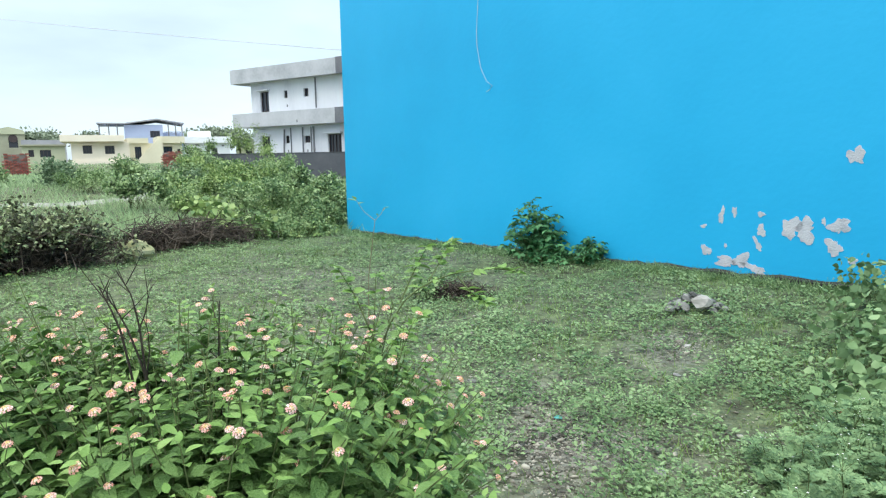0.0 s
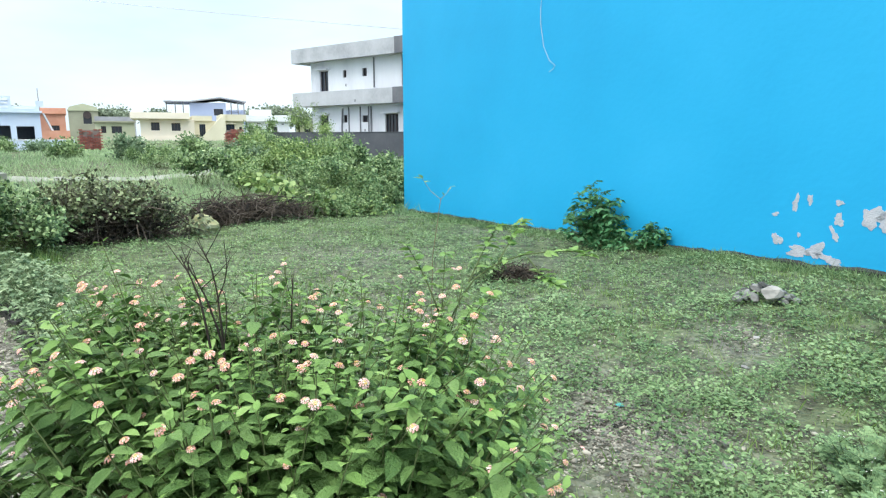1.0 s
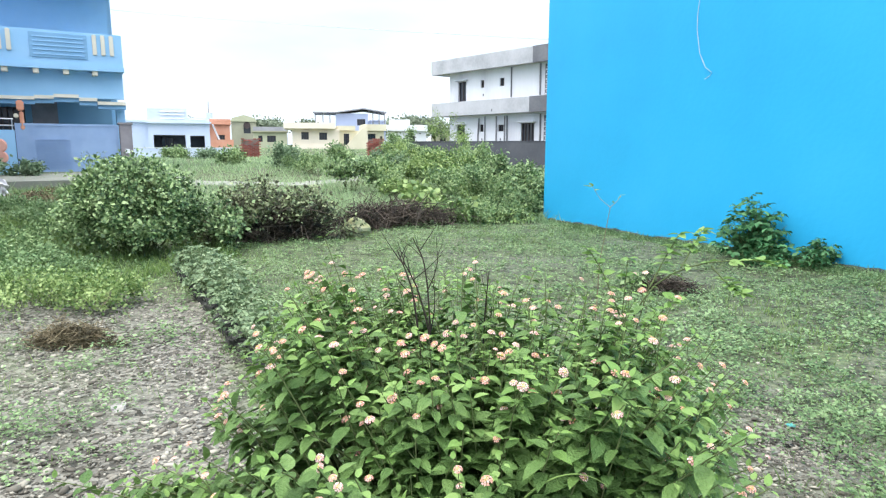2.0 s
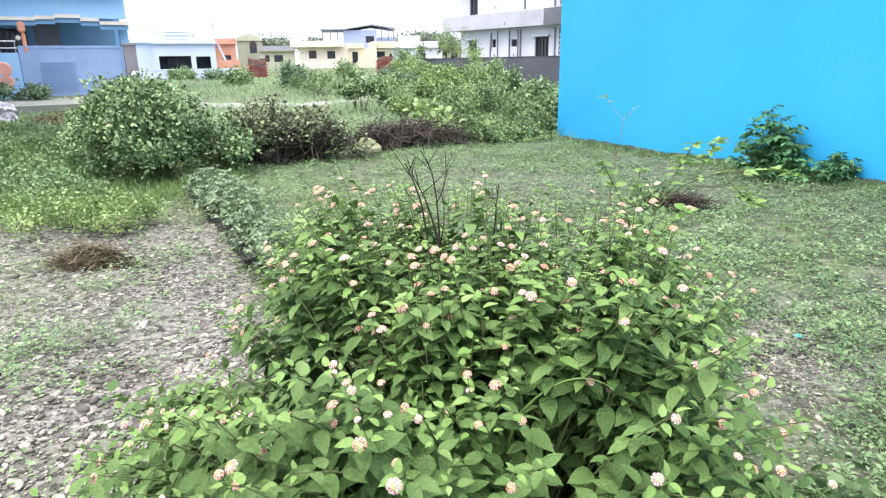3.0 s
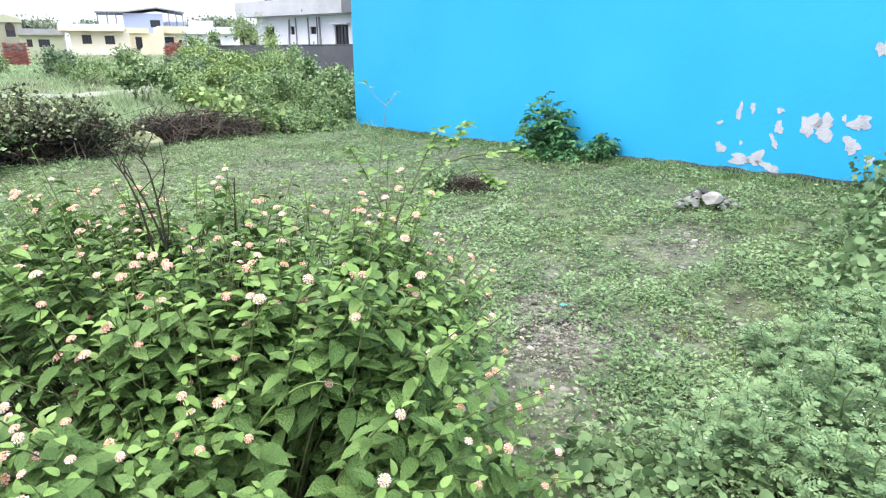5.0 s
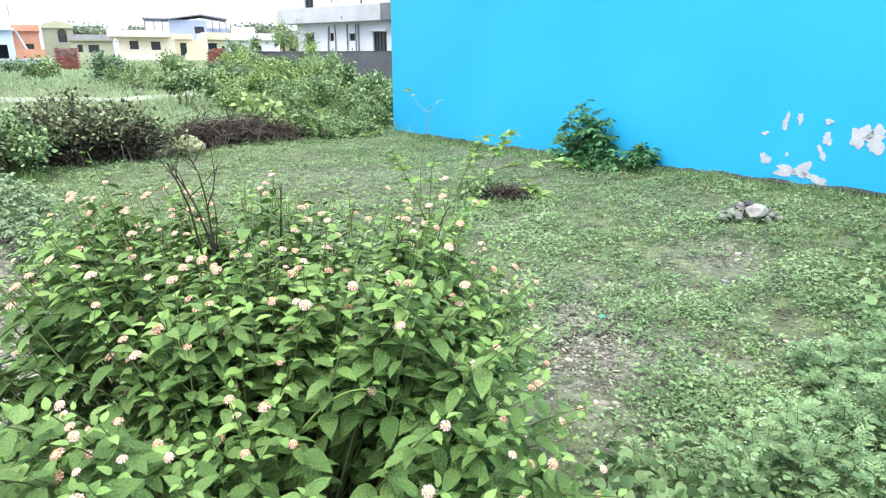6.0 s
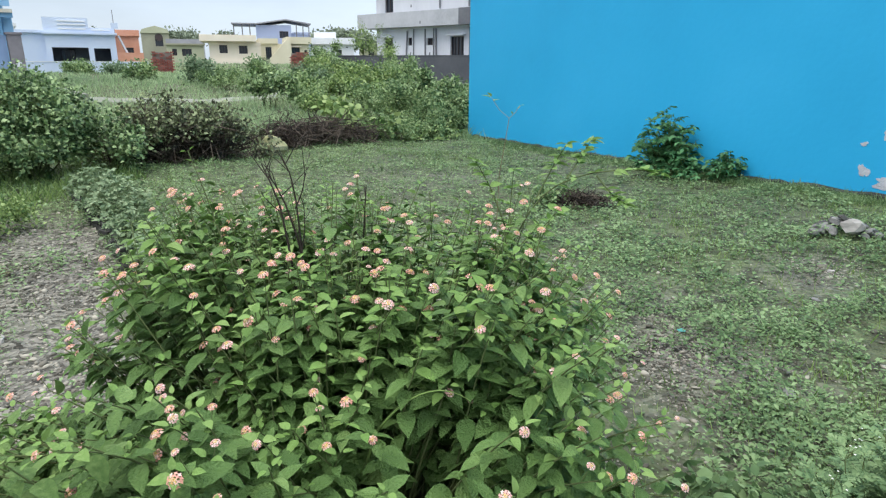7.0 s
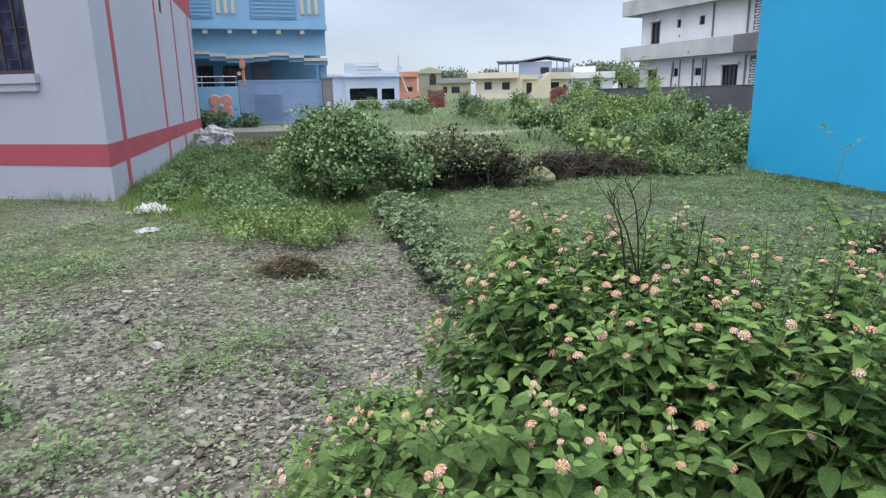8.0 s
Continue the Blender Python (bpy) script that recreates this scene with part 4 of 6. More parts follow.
    a = [bm.verts.new(q) for q in ((3.84, 0.6, 0.8), (7.1, 0.6, 0.8), (7.1, 0.6, 4.1), (6.5, 0.6, 3.7))]
    b = [bm.verts.new((q.co.x, 1.45, q.co.z)) for q in a]
    bm.faces.new(a)
    bm.faces.new(b)
    for i in range(4):
        bm.faces.new((a[i], a[(i + 1) % 4], b[(i + 1) % 4], b[i]))
    part("stair_flight", bm, "yellow_deep", h, "solid sloping stair side")

    h = far_house("periwinkle_house", -27.5, 95, "periwinkle-blue upper storey under a flat sheet roof")
    holes = [(1.0, 2.2, 4.3, 5.2)]
    shell(h, -2.1, 2.6, 1.0, 6.0, 7, "mauve_blue", holes)
    window(h, *holes[0], 0.1, hood=False)
    shell(h, 2.62, 5.2, 1.0, 5.0, 7, "mauve_blue", [], y=0.6)
    bm = bmesh.new()
    pr = [(-5.3, 6.05), (-2.0, 6.05), (1.9, 6.62), (5.3, 6.12), (5.3, 6.25), (1.9, 6.78), (-2.0, 6.2), (-5.3, 6.2)]
    a = [bm.verts.new((x, -0.6, z)) for x, z in pr]
    b = [bm.verts.new((x, 7.5, z)) for x, z in pr]
    for q in ((0, 1, 6, 7), (1, 2, 5, 6), (2, 3, 4, 5)):
        bm.faces.new([a[i] for i in q])
        bm.faces.new([b[i] for i in q])
    for i in range(8):
        bm.faces.new((a[i], a[(i + 1) % 8], b[(i + 1) % 8], b[i]))
    part("roof", bm, "roof_sheet", h, "grey sheet roof")
    for u in (-5.0, -3.9, -2.9, 3.3, 4.2, 5.0):
        part("post", boxes((u - 0.07, u + 0.07, -0.3, -0.16, 3.9, 6.1)), "pipe_dark", h)
    part("terrace", boxes((-5.3, -2.12, -0.4, 6.5, 3.5, 3.9)), "mauve_blue", h)
    part("railing", boxes((2.7, 5.1, -0.3, -0.25, 5.0, 5.1), (2.7, 5.1, -0.3, -0.25, 4.2, 4.26)), "mauve_blue", h)

    h = far_house("white_house", -22.5, 90, "white flat-roofed house with a stepped parapet")
    holes = [(-1.8, -0.95, 1.95, 2.75), (-0.3, 0.15, 1.95, 2.7), (0.35, 1.1, 1.95, 2.75)]
    shell(h, -2.8, 2.7, 0.8, 3.4, 8, "white", holes)
    for q in holes:
        window(h, *q, 0.1, bars=1, hood=False)
    part("roof", boxes((-3.0, 2.95, -0.5, 8.2, 3.402, 4.25), bevel=0.02), "white", h)
    part("stair_head", boxes((-2.5, 0.4, 0.6, 4.0, 4.252, 5.0)), "white", h)
    part("vent", boxes((-1.6, -1.3, -0.02, 0.0, 3.1, 3.25), (1.7, 1.95, -0.02, 0.0, 3.0, 3.15)), "frame_dark", h)

    for az, r, u0, u1, z1, matn, nm, lab in ((-47.8, 85, -3, 3, 5.0, "white", "hazy_white_house", "pale far-off flat-roofed house"),
                                             (-19.3, 120, -2.2, 2.0, 4.6, "green_house", "hazy_grey_house", "pale far-off house behind trees"),
                                             (-33.6, 140, -3.2, 1.6, 5.2, "concrete", "hazy_concrete_house", "far-off grey unfinished house")):
        h = far_house(nm, az, r, lab)
        shell(h, u0, u1, 0.6, z1 - 0.3, 7, matn, [(-0.6, 0.5, 2.2, 3.2)])
        window(h, -0.6, 0.5, 2.2, 3.2, 0.1, hood=False)
        part("roof", boxes((u0 - 0.2, u1 + 0.2, -0.3, 7.2, z1 - 0.298, z1)), matn, h)


build_far_houses()


def brick_pile(name, az, r, u0, u1, z0, z1, label, seed):
    """A stack of loose red bricks, each its own piece, against a mortar-coloured core."""
    g = np.random.default_rng(seed)
    h = far_house(name, az, r, label)
    h["category"] = "brick stack"
    part("core", boxes((u0 + 0.12, u1 - 0.12, 0.1, 0.9, z0, z1 - 0.12)), "mortar", h)
    bm = bmesh.new()
    box(bm, -0.125, 0.125, -0.06, 0.06, -0.045, 0.045, bevel=0.008)
    me = bpy.data.meshes.new("brick")
    bm.to_mesh(me)
    bm.free()
    me.materials.append(M["brick"])
    rows, cols = int((z1 - z0) / 0.105), int((u1 - u0) / 0.27)
    for k in range(rows):
        for i in range(cols):
            b = new("brick", me)
            b.parent = h
            drop = 0.25 * (abs(i - cols / 2) / (cols / 2)) ** 3 * (z1 - z0) if k > rows * 0.6 else 0
            if drop and g.random() < 0.5:
                b.matrix_basis = pose(u0 + (i + 0.5) * (u1 - u0) / cols, -0.2 - 0.4 * g.random(), z0 + 0.06, 0, 0, g.uniform(-60, 60))
            else:
                b.matrix_basis = pose(u0 + (i + 0.5 + 0.4 * (k % 2) - 0.2) * (u1 - u0) / cols, 0.03 * g.normal(), z0 + 0.05 + 0.105 * k, 0, 0, 4 * g.normal())


brick_pile("brick_stack", -36.0, 54, -0.82, 0.78, 0.3, 2.05, "stack of loose red bricks standing in the field", 5)
brick_pile("brick_stack", -25.3, 60, -0.8, 0.85, 0.5, 2.1, "stack of red bricks beside the yellow house", 6)


# ---- overhead cable ----
def build_cable():
    t = np.linspace(0, 1, 26)
    a, b = np.array([-22.66, 21.9, 7.07]), np.array([-2.13, 13.97, 3.61])
    pth = a + (b - a) * t[:, None]
    pth[:, 2] -= 0.3 * t * (1 - t)
    v, f = tube(pth, np.full(26, 0.007), 6)
    tagged(new("overhead_cable", np_mesh("overhead_cable", v, f, "black_cable")), "thin grey overhead cable strung between two houses", "cable")


build_cable()


# ---- plants ----
def crown(g, lobes, clumps, per, leaf, spread, template, wr=0.5, shell_bias=0.55, up=0.45, lump=0.6):
    """Leaf arrays for a crown of clumps placed in the outer part of noisy lobes (centre, radii)."""
    P, W, U, C = [], [], [], []
    vol = np.array([l[1][0] * l[1][1] + l[1][0] * l[1][2] for l in lobes])
    for l, k in zip(lobes, np.round(clumps * vol / vol.sum()).astype(int)):
        c, rad = np.array(l[0], float), np.array(l[1], float)
        d = g.normal(size=(k, 3))
        d[:, 2] = np.where(d[:, 2] < -0.25, -d[:, 2] * 0.6, d[:, 2])
        d /= np.linalg.norm(d, axis=1, keepdims=True)
        heads = d[g.integers(0, k, max(4, k // 16))]
        near = heads[np.argmax(d @ heads.T, axis=1)]
        d = d * (1 - lump) + near * lump
        d /= np.linalg.norm(d, axis=1, keepdims=True)
        swell = np.interp(np.sum(d * near, 1), [0.75, 1.0], [1 - 0.35 * lump, 1 + 0.18 * lump])
        bulge = swell + 0.16 * np.sin(d[:, 0] * 5 + c[0] * 3) * np.sin(d[:, 1] * 6 + c[1]) + 0.10 * g.normal(size=k)
        s = shell_bias + (1 - shell_bias) * np.sqrt(g.random(k))
        cc = c + d * rad * (s * bulge)[:, None]
        C.append(cc)
        n = k * per
        off = g.normal(size=(n, 3)) * spread
        dd = np.repeat(d, per, 0)
        P.append(np.repeat(cc, per, 0) + off)
        w = dd * 0.6 + g.normal(size=(n, 3)) * 0.7
        w[:, 2] += 0.05
        W.append(w)
        u = dd * 0.5 + g.normal(size=(n, 3)) * 0.35
        u[:, 2] += up
        U.append(u)
    P, W, U = map(np.concatenate, (P, W, U))
    size = leaf * g.uniform(0.6, 1.3, len(P))
    return scatter(template, P, W, U, size, size * wr * 1.6), np.concatenate(C)


def shrub(name, x, y, lobes, clumps, per, leaf, spread, material, label, category="shrub", seed=0, template=T_SMALL, stems=10, stem_r=0.012, stem_mat="stem", group="", wr=0.5, lump=0.45):
    g = np.random.default_rng(seed)
    h = thing(name, pose(x, y, gz(x, y)), label, category, group)
    (v, f), C = crown(g, lobes, clumps, per, leaf, spread, template, wr, lump=lump)
    keep = v[f[:, 0], 2] > 0.0
    mesh_part("crown", np_mesh("crown", v, f[keep], material), h)
    pieces = []
    for c in C[g.permutation(len(C))[:stems]]:
        pieces.append(limb((c[0] * 0.15, c[1] * 0.15, -0.03), c, stem_r, stem_r * 0.35, 0.35, 7, g))
    v, f = joined(pieces)
    tagged(mesh_part("stemwork", np_mesh("stemwork", v, f, stem_mat), h), kind="stuff")
    return h


def sprig_shrub(name, x, y, height, spread, shoots, leaf, material, label, seed, category="shrub", group="", flat=0.75, spray=0.15, stem_r=0.007, wr=0.62):
    """An airy shrub: thin shoots fan out from the foot, each with side sprays of paired leaflets."""
    g = np.random.default_rng(seed)
    h = thing(name, pose(x, y, gz(x, y)), label, category, group)
    pieces, P, W, U, S = [], [], [], [], []
    for k in range(shoots):
        a, rad = 2 * math.pi * (k * 0.618) + g.normal(0, 0.3), spread * math.sqrt((k + 0.5) / shoots)
        foot = np.array([g.normal(0, 0.04), g.normal(0, 0.04), -0.02])
        tip = np.array([math.cos(a) * rad, math.sin(a) * rad, height * (1 - flat * (rad / spread) ** 1.4) * g.uniform(0.82, 1.06)])
        mid = foot * 0.6 + tip * 0.4 + (0, 0, tip[2] * 0.28)
        t = np.linspace(0, 1, 8)[:, None]
        pth = (1 - t) ** 2 * foot + 2 * t * (1 - t) * mid + t * t * tip + g.normal(0, 0.008, (8, 3))
        pieces.append(tube(pth, np.linspace(stem_r, stem_r * 0.35, 8), 5))
        length = np.linalg.norm(np.diff(pth, axis=0), axis=1).sum()
        for q in np.linspace(0.22, 1.0, max(3, int(length / (spray * 0.42)))):
            c = np.array([np.interp(q * 7, range(8), pth[:, i]) for i in range(3)])
            b = g.uniform(0, 2 * math.pi)
            d = np.array([math.cos(b), math.sin(b), g.uniform(-0.1, 0.45)])
            d /= np.linalg.norm(d)
            side = np.cross(d, (0, 0, 1.0))
            long = spray * g.uniform(0.6, 1.15) * (1.1 - 0.4 * q)
            pieces.append(tube([c, c + d * long * 0.6 + (0, 0, 0.01), c + d * long], [stem_r * 0.35, stem_r * 0.25, stem_r * 0.15], 3))
            for e in (0.35, 0.6, 0.85):
                for sg in (1, -1):
                    P.append(c + d * long * e)
                    W.append(side * sg * 0.9 + d * 0.55 + (0, 0, g.normal(-0.25, 0.4)))
                    U.append(d * 0.5 + (0, 0, 0.7) + g.normal(0, 0.5, 3))
                    S.append(leaf * g.uniform(0.65, 1.2))
            P.append(c + d * long)
            W.append(d + (0, 0, -0.5))
            U.append(d * 0.6 + (0, 0, 0.7) + g.normal(0, 0.4, 3))
            S.append(leaf * g.uniform(0.8, 1.3))
    S = np.array(S)
    v, f = scatter(T_SMALL, P, W, U, S, S * wr)
    v[:, 2] = np.maximum(v[:, 2], 0.004)
    mesh_part("crown", np_mesh("crown", v, f, material), h)
    v, f = joined(pieces)
    tagged(mesh_part("stemwork", np_mesh("stemwork", v, f, "stem"), h), kind="stuff")
    return h


# the big round bush and the vine heaps at the edge of the plot
shrub("round_bush", -6.75, 6.75, [((0, 0, 0.62), (0.82, 0.75, 0.60)), ((0.45, -0.3, 0.35), (0.5, 0.45, 0.4)), ((-0.42, -0.15, 0.4), (0.5, 0.5, 0.42)), ((-0.1, 0.1, 0.95), (0.55, 0.5, 0.32))],
      1250, 15, 0.055, 0.06, "bush_leaf", "dense round dark green bush with pale-tipped leaves", seed=21, stems=40, template=T_SMALL, lump=0.3)
shrub("vine_heap", -5.8, 8.5, [((-0.5, -0.5, 0.28), (0.5, 0.42, 0.46)), ((-0.1, -0.1, 0.40), (0.55, 0.45, 0.52)), ((0.32, 0.36, 0.34), (0.45, 0.40, 0.46)), ((0.62, 0.72, 0.18), (0.34, 0.32, 0.28))],
      640, 10, 0.062, 0.08, "vine_leaf", "long heap of dry brush overgrown with brownish creeper", seed=22, stems=150, stem_mat="brush", stem_r=0.008, lump=0.5)
shrub("creeper_clump", -6.1, 7.35, [((0, 0, 0.28), (0.5, 0.45, 0.36))], 190, 12, 0.06, 0.07, "bush_leaf", "low green creeper between the bush and the vine heap", seed=23, stems=20)


def brush_heap(name, x0, y0, x1, y1, height, width, count, label, seed, material="brush", reach=1.0):
    g = np.random.default_rng(seed)
    cx, cy = (x0 + x1) / 2, (y0 + y1) / 2
    h = thing(name, pose(cx, cy, gz(cx, cy)), label, "brush heap")
    pieces = []
    for _ in range(count):
        t = g.random()
        px, py = x0 + (x1 - x0) * t - cx, y0 + (y1 - y0) * t - cy
        w = g.normal() * width * 0.5
        hgt = abs(height * (1 - (w / width) ** 2)) * g.random() ** 0.6 * (0.6 + 0.4 * math.sin(math.pi * t))
        a = np.array([px + w, py + w * 0.3, max(0.01, hgt)])
        d = g.normal(size=3) * np.array((0.27, 0.27, 0.09)) * reach
        pieces.append(limb(a - d, a + d, 0.007 * reach ** 0.6, 0.003 * reach ** 0.6, 0.5, 5, g))
    v, f = joined(pieces)
    v[:, 2] = np.maximum(v[:, 2], -0.02)
    mesh_part("brushwood", np_mesh("brushwood", v, f, material), h)


brush_heap("brush_heap", -5.55, 10.3, -4.3, 11.7, 0.38, 0.42, 640, "long low heap of dead dark brushwood", 31)
brush_heap("brush_heap", -6.25, 8.0, -5.5, 8.95, 0.62, 0.5, 520, "dead brushwood under the creeper", 32)
brush_heap("dry_tuft", -4.38, 3.5, -4.05, 3.68, 0.19, 0.18, 620, "tuft of brown dead grass lying on the gravel", 33, "dry_grass", 0.22)

# thicket between the brush heap and the blue wall
THICKET = [  # x, y, radius, height, leaf
    (-4.0, 13.2, 0.6, 0.39, "mid_leaf"), (-3.2, 13.75, 0.5, 0.55, "mid_leaf"), (-3.1, 14.6, 0.7, 0.87, "mid_leaf"), (-4.3, 14.4, 0.65, 0.69, "mid_leaf"),
    (-5.2, 13.8, 0.45, 0.55, "bright_leaf"), (-4.1, 15.8, 0.85, 0.89, "mid_leaf"), (-5.4, 15.6, 0.75, 0.64, "mid_leaf"), (-6.0, 17.6, 0.85, 0.72, "bright_leaf"),
    (-7.3, 20.5, 1.0, 0.85, "bright_leaf"), (-5.0, 18.0, 1.0, 0.94, "mid_leaf"), (-8.9, 24.0, 1.1, 1.06, "mid_leaf"), (-8.8, 20.0, 0.8, 0.68, "mid_leaf"),
    (-10.9, 23.2, 0.9, 0.77, "far_leaf"), (-6.6, 22.5, 1.2, 0.98, "mid_leaf"), (-3.6, 17.5, 0.9, 0.94, "mid_leaf"), (-6.7, 15.6, 0.5, 0.42, "bright_leaf"),
    (-8.9, 16.9, 0.6, 0.85, "bush_leaf"), (-13.0, 30.0, 0.85, 1.55, "bush_leaf"), (-10.6, 31.0, 1.3, 2.0, "bright_leaf"), (-9.4, 31.8, 0.9, 1.5, "mid_leaf"),
    (-8.7, 19.6, 0.6, 0.75, "bright_leaf"), (-7.9, 17.3, 0.5, 0.5, "mid_leaf"), (-9.9, 23.5, 0.8, 0.85, "mid_leaf"), (-11.2, 26.5, 0.9, 0.9, "bright_leaf"), (-13.6, 22.3, 0.9, 0.8, "mid_leaf"), (-2.75, 14.9, 0.5, 0.95, "bush_leaf"), (-3.7, 15.2, 0.55, 0.98, "bush_leaf"),
    (-3.0, 13.1, 0.4, 0.32, "bright_leaf"), (-4.8, 12.9, 0.4, 0.39, "bright_leaf"), (-3.5, 13.0, 0.5, 0.28, "mid_leaf"), (-4.1, 12.4, 0.5, 0.29, "mid_leaf"), (-3.6, 12.6, 0.4, 0.23, "bright_leaf"), (-4.5, 12.5, 0.4, 0.37, "bright_leaf"),
    (-3.35, 14.1, 0.28, 0.74, "mid_leaf"), (-2.95, 14.3, 0.22, 0.60, "mid_leaf"), (-4.7, 15.2, 0.3, 0.72, "bright_leaf"), (-3.9, 16.6, 0.3, 0.89, "mid_leaf"), (-5.6, 16.9, 0.3, 0.77, "bush_leaf"),
    (-6.6, 18.8, 0.35, 0.85, "bright_leaf"), (-7.7, 21.6, 0.4, 0.98, "mid_leaf"), (-5.9, 20.2, 0.35, 0.94, "bush_leaf"), (-8.3, 21.4, 0.4, 0.85, "mid_leaf"), (-10.2, 21.6, 0.4, 0.81, "bush_leaf"),
]
for i, (x, y, r, hgt, m) in enumerate(THICKET):
    hgt *= (0.82, 1.12, 0.95, 1.22, 0.88)[i % 5]
    if r <= 0.45:
        sprig_shrub("thicket_shrub", x, y, hgt * 1.15, r * 1.1, 12, 0.10 if y < 16 else 0.13, m, "airy young shrub with paired leaves in the thicket", 100 + i, group="thicket shrubs", spray=0.24)
        continue
    shrub("thicket_shrub", x, y, [((0, 0, hgt * 0.52), (r, r * 0.8, hgt * 0.5)), ((r * 0.5, -r * 0.2, hgt * 0.4), (r * 0.6, r * 0.5, hgt * 0.38)), ((-r * 0.45, 0, hgt * 0.72), (r * 0.45, r * 0.4, hgt * 0.34))],
          int(110 + 85 * r), 12, (0.055, 0.075, 0.065)[i % 3] * (1 if y < 15 else 1.35), 0.08 + 0.03 * r, m,
          {"bright_leaf": "yellow-green shrub in the thicket by the blue wall", "bush_leaf": "dark green shrub in the thicket"}.get(m, "mid-green weedy shrub in the thicket"), seed=100 + i, stems=12, group="thicket shrubs", template=T_SMALL if y < 14 else T_FAR, lump=0.95, wr=(0.5, 0.36, 0.44, 0.6)[i % 4])

# large pale leaves of a creeper climbing out of the brushwood
for i, (x, y, r, hgt) in enumerate(((-4.55, 11.9, 0.5, 0.55), (-4.0, 12.1, 0.4, 0.3), (-4.9, 12.3, 0.35, 0.62))):
    shrub("broad_creeper", x, y, [((0, 0, hgt * 0.5), (r, r * 0.7, hgt * 0.55))], 26, 3, 0.13, 0.11, "bright_leaf", "creeper with large pale green heart-shaped leaves over brushwood", "creeper", 150 + i, template=T_MID, stems=12, stem_r=0.006, group="creepers", wr=0.6)

# loose shrubs out in the field
FIELD = [(-15.5, 24.0, 0.6, 0.8), (-20.5, 26.5, 0.5, 0.6), (-17.5, 32.0, 0.7, 0.8), (-30.5, 37.0, 0.5, 0.55),
         (-33.5, 37.5, 0.5, 0.5), (-35.5, 39.0, 0.6, 0.7), (-17.0, 39.0, 0.9, 1.1), (-19.2, 45.5, 1.1, 1.9), (-22.0, 52.0, 1.1, 1.3), (-25.5, 47.0, 0.7, 0.8)]
for i, (x, y, r, hgt) in enumerate(FIELD):
    shrub("field_shrub", x, y, [((0, 0, hgt * 0.5), (r, r, hgt * 0.52)), ((r * (0.8 - 0.25 * (i % 3)), 0, hgt * 0.3), (r * 0.75, r * 0.6, hgt * 0.3)), ((-r * (0.5 + 0.2 * (i % 4)), 0.1, hgt * 0.25), (r * 0.7, r * 0.6, hgt * 0.28))], int(150 + 70 * r), 10, 0.13, 0.16, ("far_leaf", "mid_leaf", "mid_leaf")[i % 3],
          "green shrub standing in the overgrown field", seed=200 + i, stems=8, stem_r=0.02, group="field shrubs", template=T_FAR, lump=0.9)

# shrubs at the blue house's boundary wall
for i, (u, v, r, hgt) in enumerate(((-1.9, -2.2, 0.5, 0.62), (-0.7, -2.3, 0.45, 0.45), (-2.8, -2.0, 0.5, 0.75))):
    q = pose(-0.24 - 27.5 * math.sin(radians(50.7)), 0.2 + 27.5 * math.cos(radians(50.7)), 0, 0, 0, 50.7) @ Vector((u, v, 0))
    shrub("garden_shrub", q.x, q.y, [((0, 0, hgt * 0.5), (r, r, hgt * 0.5))], 120, 10, 0.12, 0.1, "far_leaf", "dark garden shrub before the sky-blue wall", seed=230 + i, stems=6, group="garden shrubs")


# far trees behind the houses
def far_tree(x, y, r, hgt, seed):
    g = np.random.default_rng(seed)
    h = thing("tree", pose(x, y, gz(x, y)), "hazy dark green tree behind the houses", "tree", "far trees")
    lobes = [((g.normal() * r * 0.35, g.normal() * r * 0.3, hgt * g.uniform(0.5, 0.85)), (r * 0.55, r * 0.5, hgt * 0.24)) for _ in range(6)]
    (v, f), C = crown(g, lobes, 160, 12, 0.5, 0.45, T_FAR, 0.6)
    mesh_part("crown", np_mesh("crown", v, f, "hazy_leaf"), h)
    v, f = joined([limb((0, 0, -0.1), (0.1, 0, hgt * 0.6), 0.22, 0.12, 0.15, 6, g)] + [limb((0, 0, hgt * 0.35), c, 0.09, 0.03, 0.2, 5, g) for c in C[:6]])
    mesh_part("trunk", np_mesh("trunk", v, f, "stem"), h)


for i, (x, y, r, hgt) in enumerate(((-44, 108, 3.5, 5.3), (-39, 106, 3.2, 5.2), (-36, 112, 3, 4.6), (-29, 95, 2.5, 4.4), (-70, 98, 3, 4.4), (-75, 110, 3.5, 5.2), (-65, 108, 3, 4.2), (-110, 130, 5, 6), (-60, 130, 5, 5.4), (-26, 110, 4, 5.0))):
    far_tree(x, y, r, hgt, 300 + i)


# ---- kerb at the edge of the plot ----
def build_kerb():
    g = np.random.default_rng(41)
    k = thing("kerb", pose(-4.3, 5.1, gz(-4.3, 5.1)), "low broken stone edging along the gravel track, darkened for its shaded side", "kerb", kind="structure")
    a, b = np.array([-6.15, 6.72]), np.array([-2.45, 3.5])
    n = 26
    for i in range(n):
        p = a + (b - a) * (i + 0.5) / n
        bm = bmesh.new()
        box(bm, -0.098, 0.098, -0.07, 0.07, -0.08, 0.05 + 0.05 * g.random(), bevel=0.02)
        for v in bm.verts:
            v.co += Vector(g.normal(0, 0.016, 3))
        # the near-black colour paints in the shadow line along the edging
        s = part("kerb_stone", bm, "dark_plinth", k)
        s.matrix_basis = pose(p[0] + 4.3 + 0.015 * g.normal(), p[1] - 5.1 + 0.015 * g.normal(), gz(*p) - gz(-4.3, 5.1), 4 * g.normal(), 3 * g.normal(), -41 + 6 * g.normal())


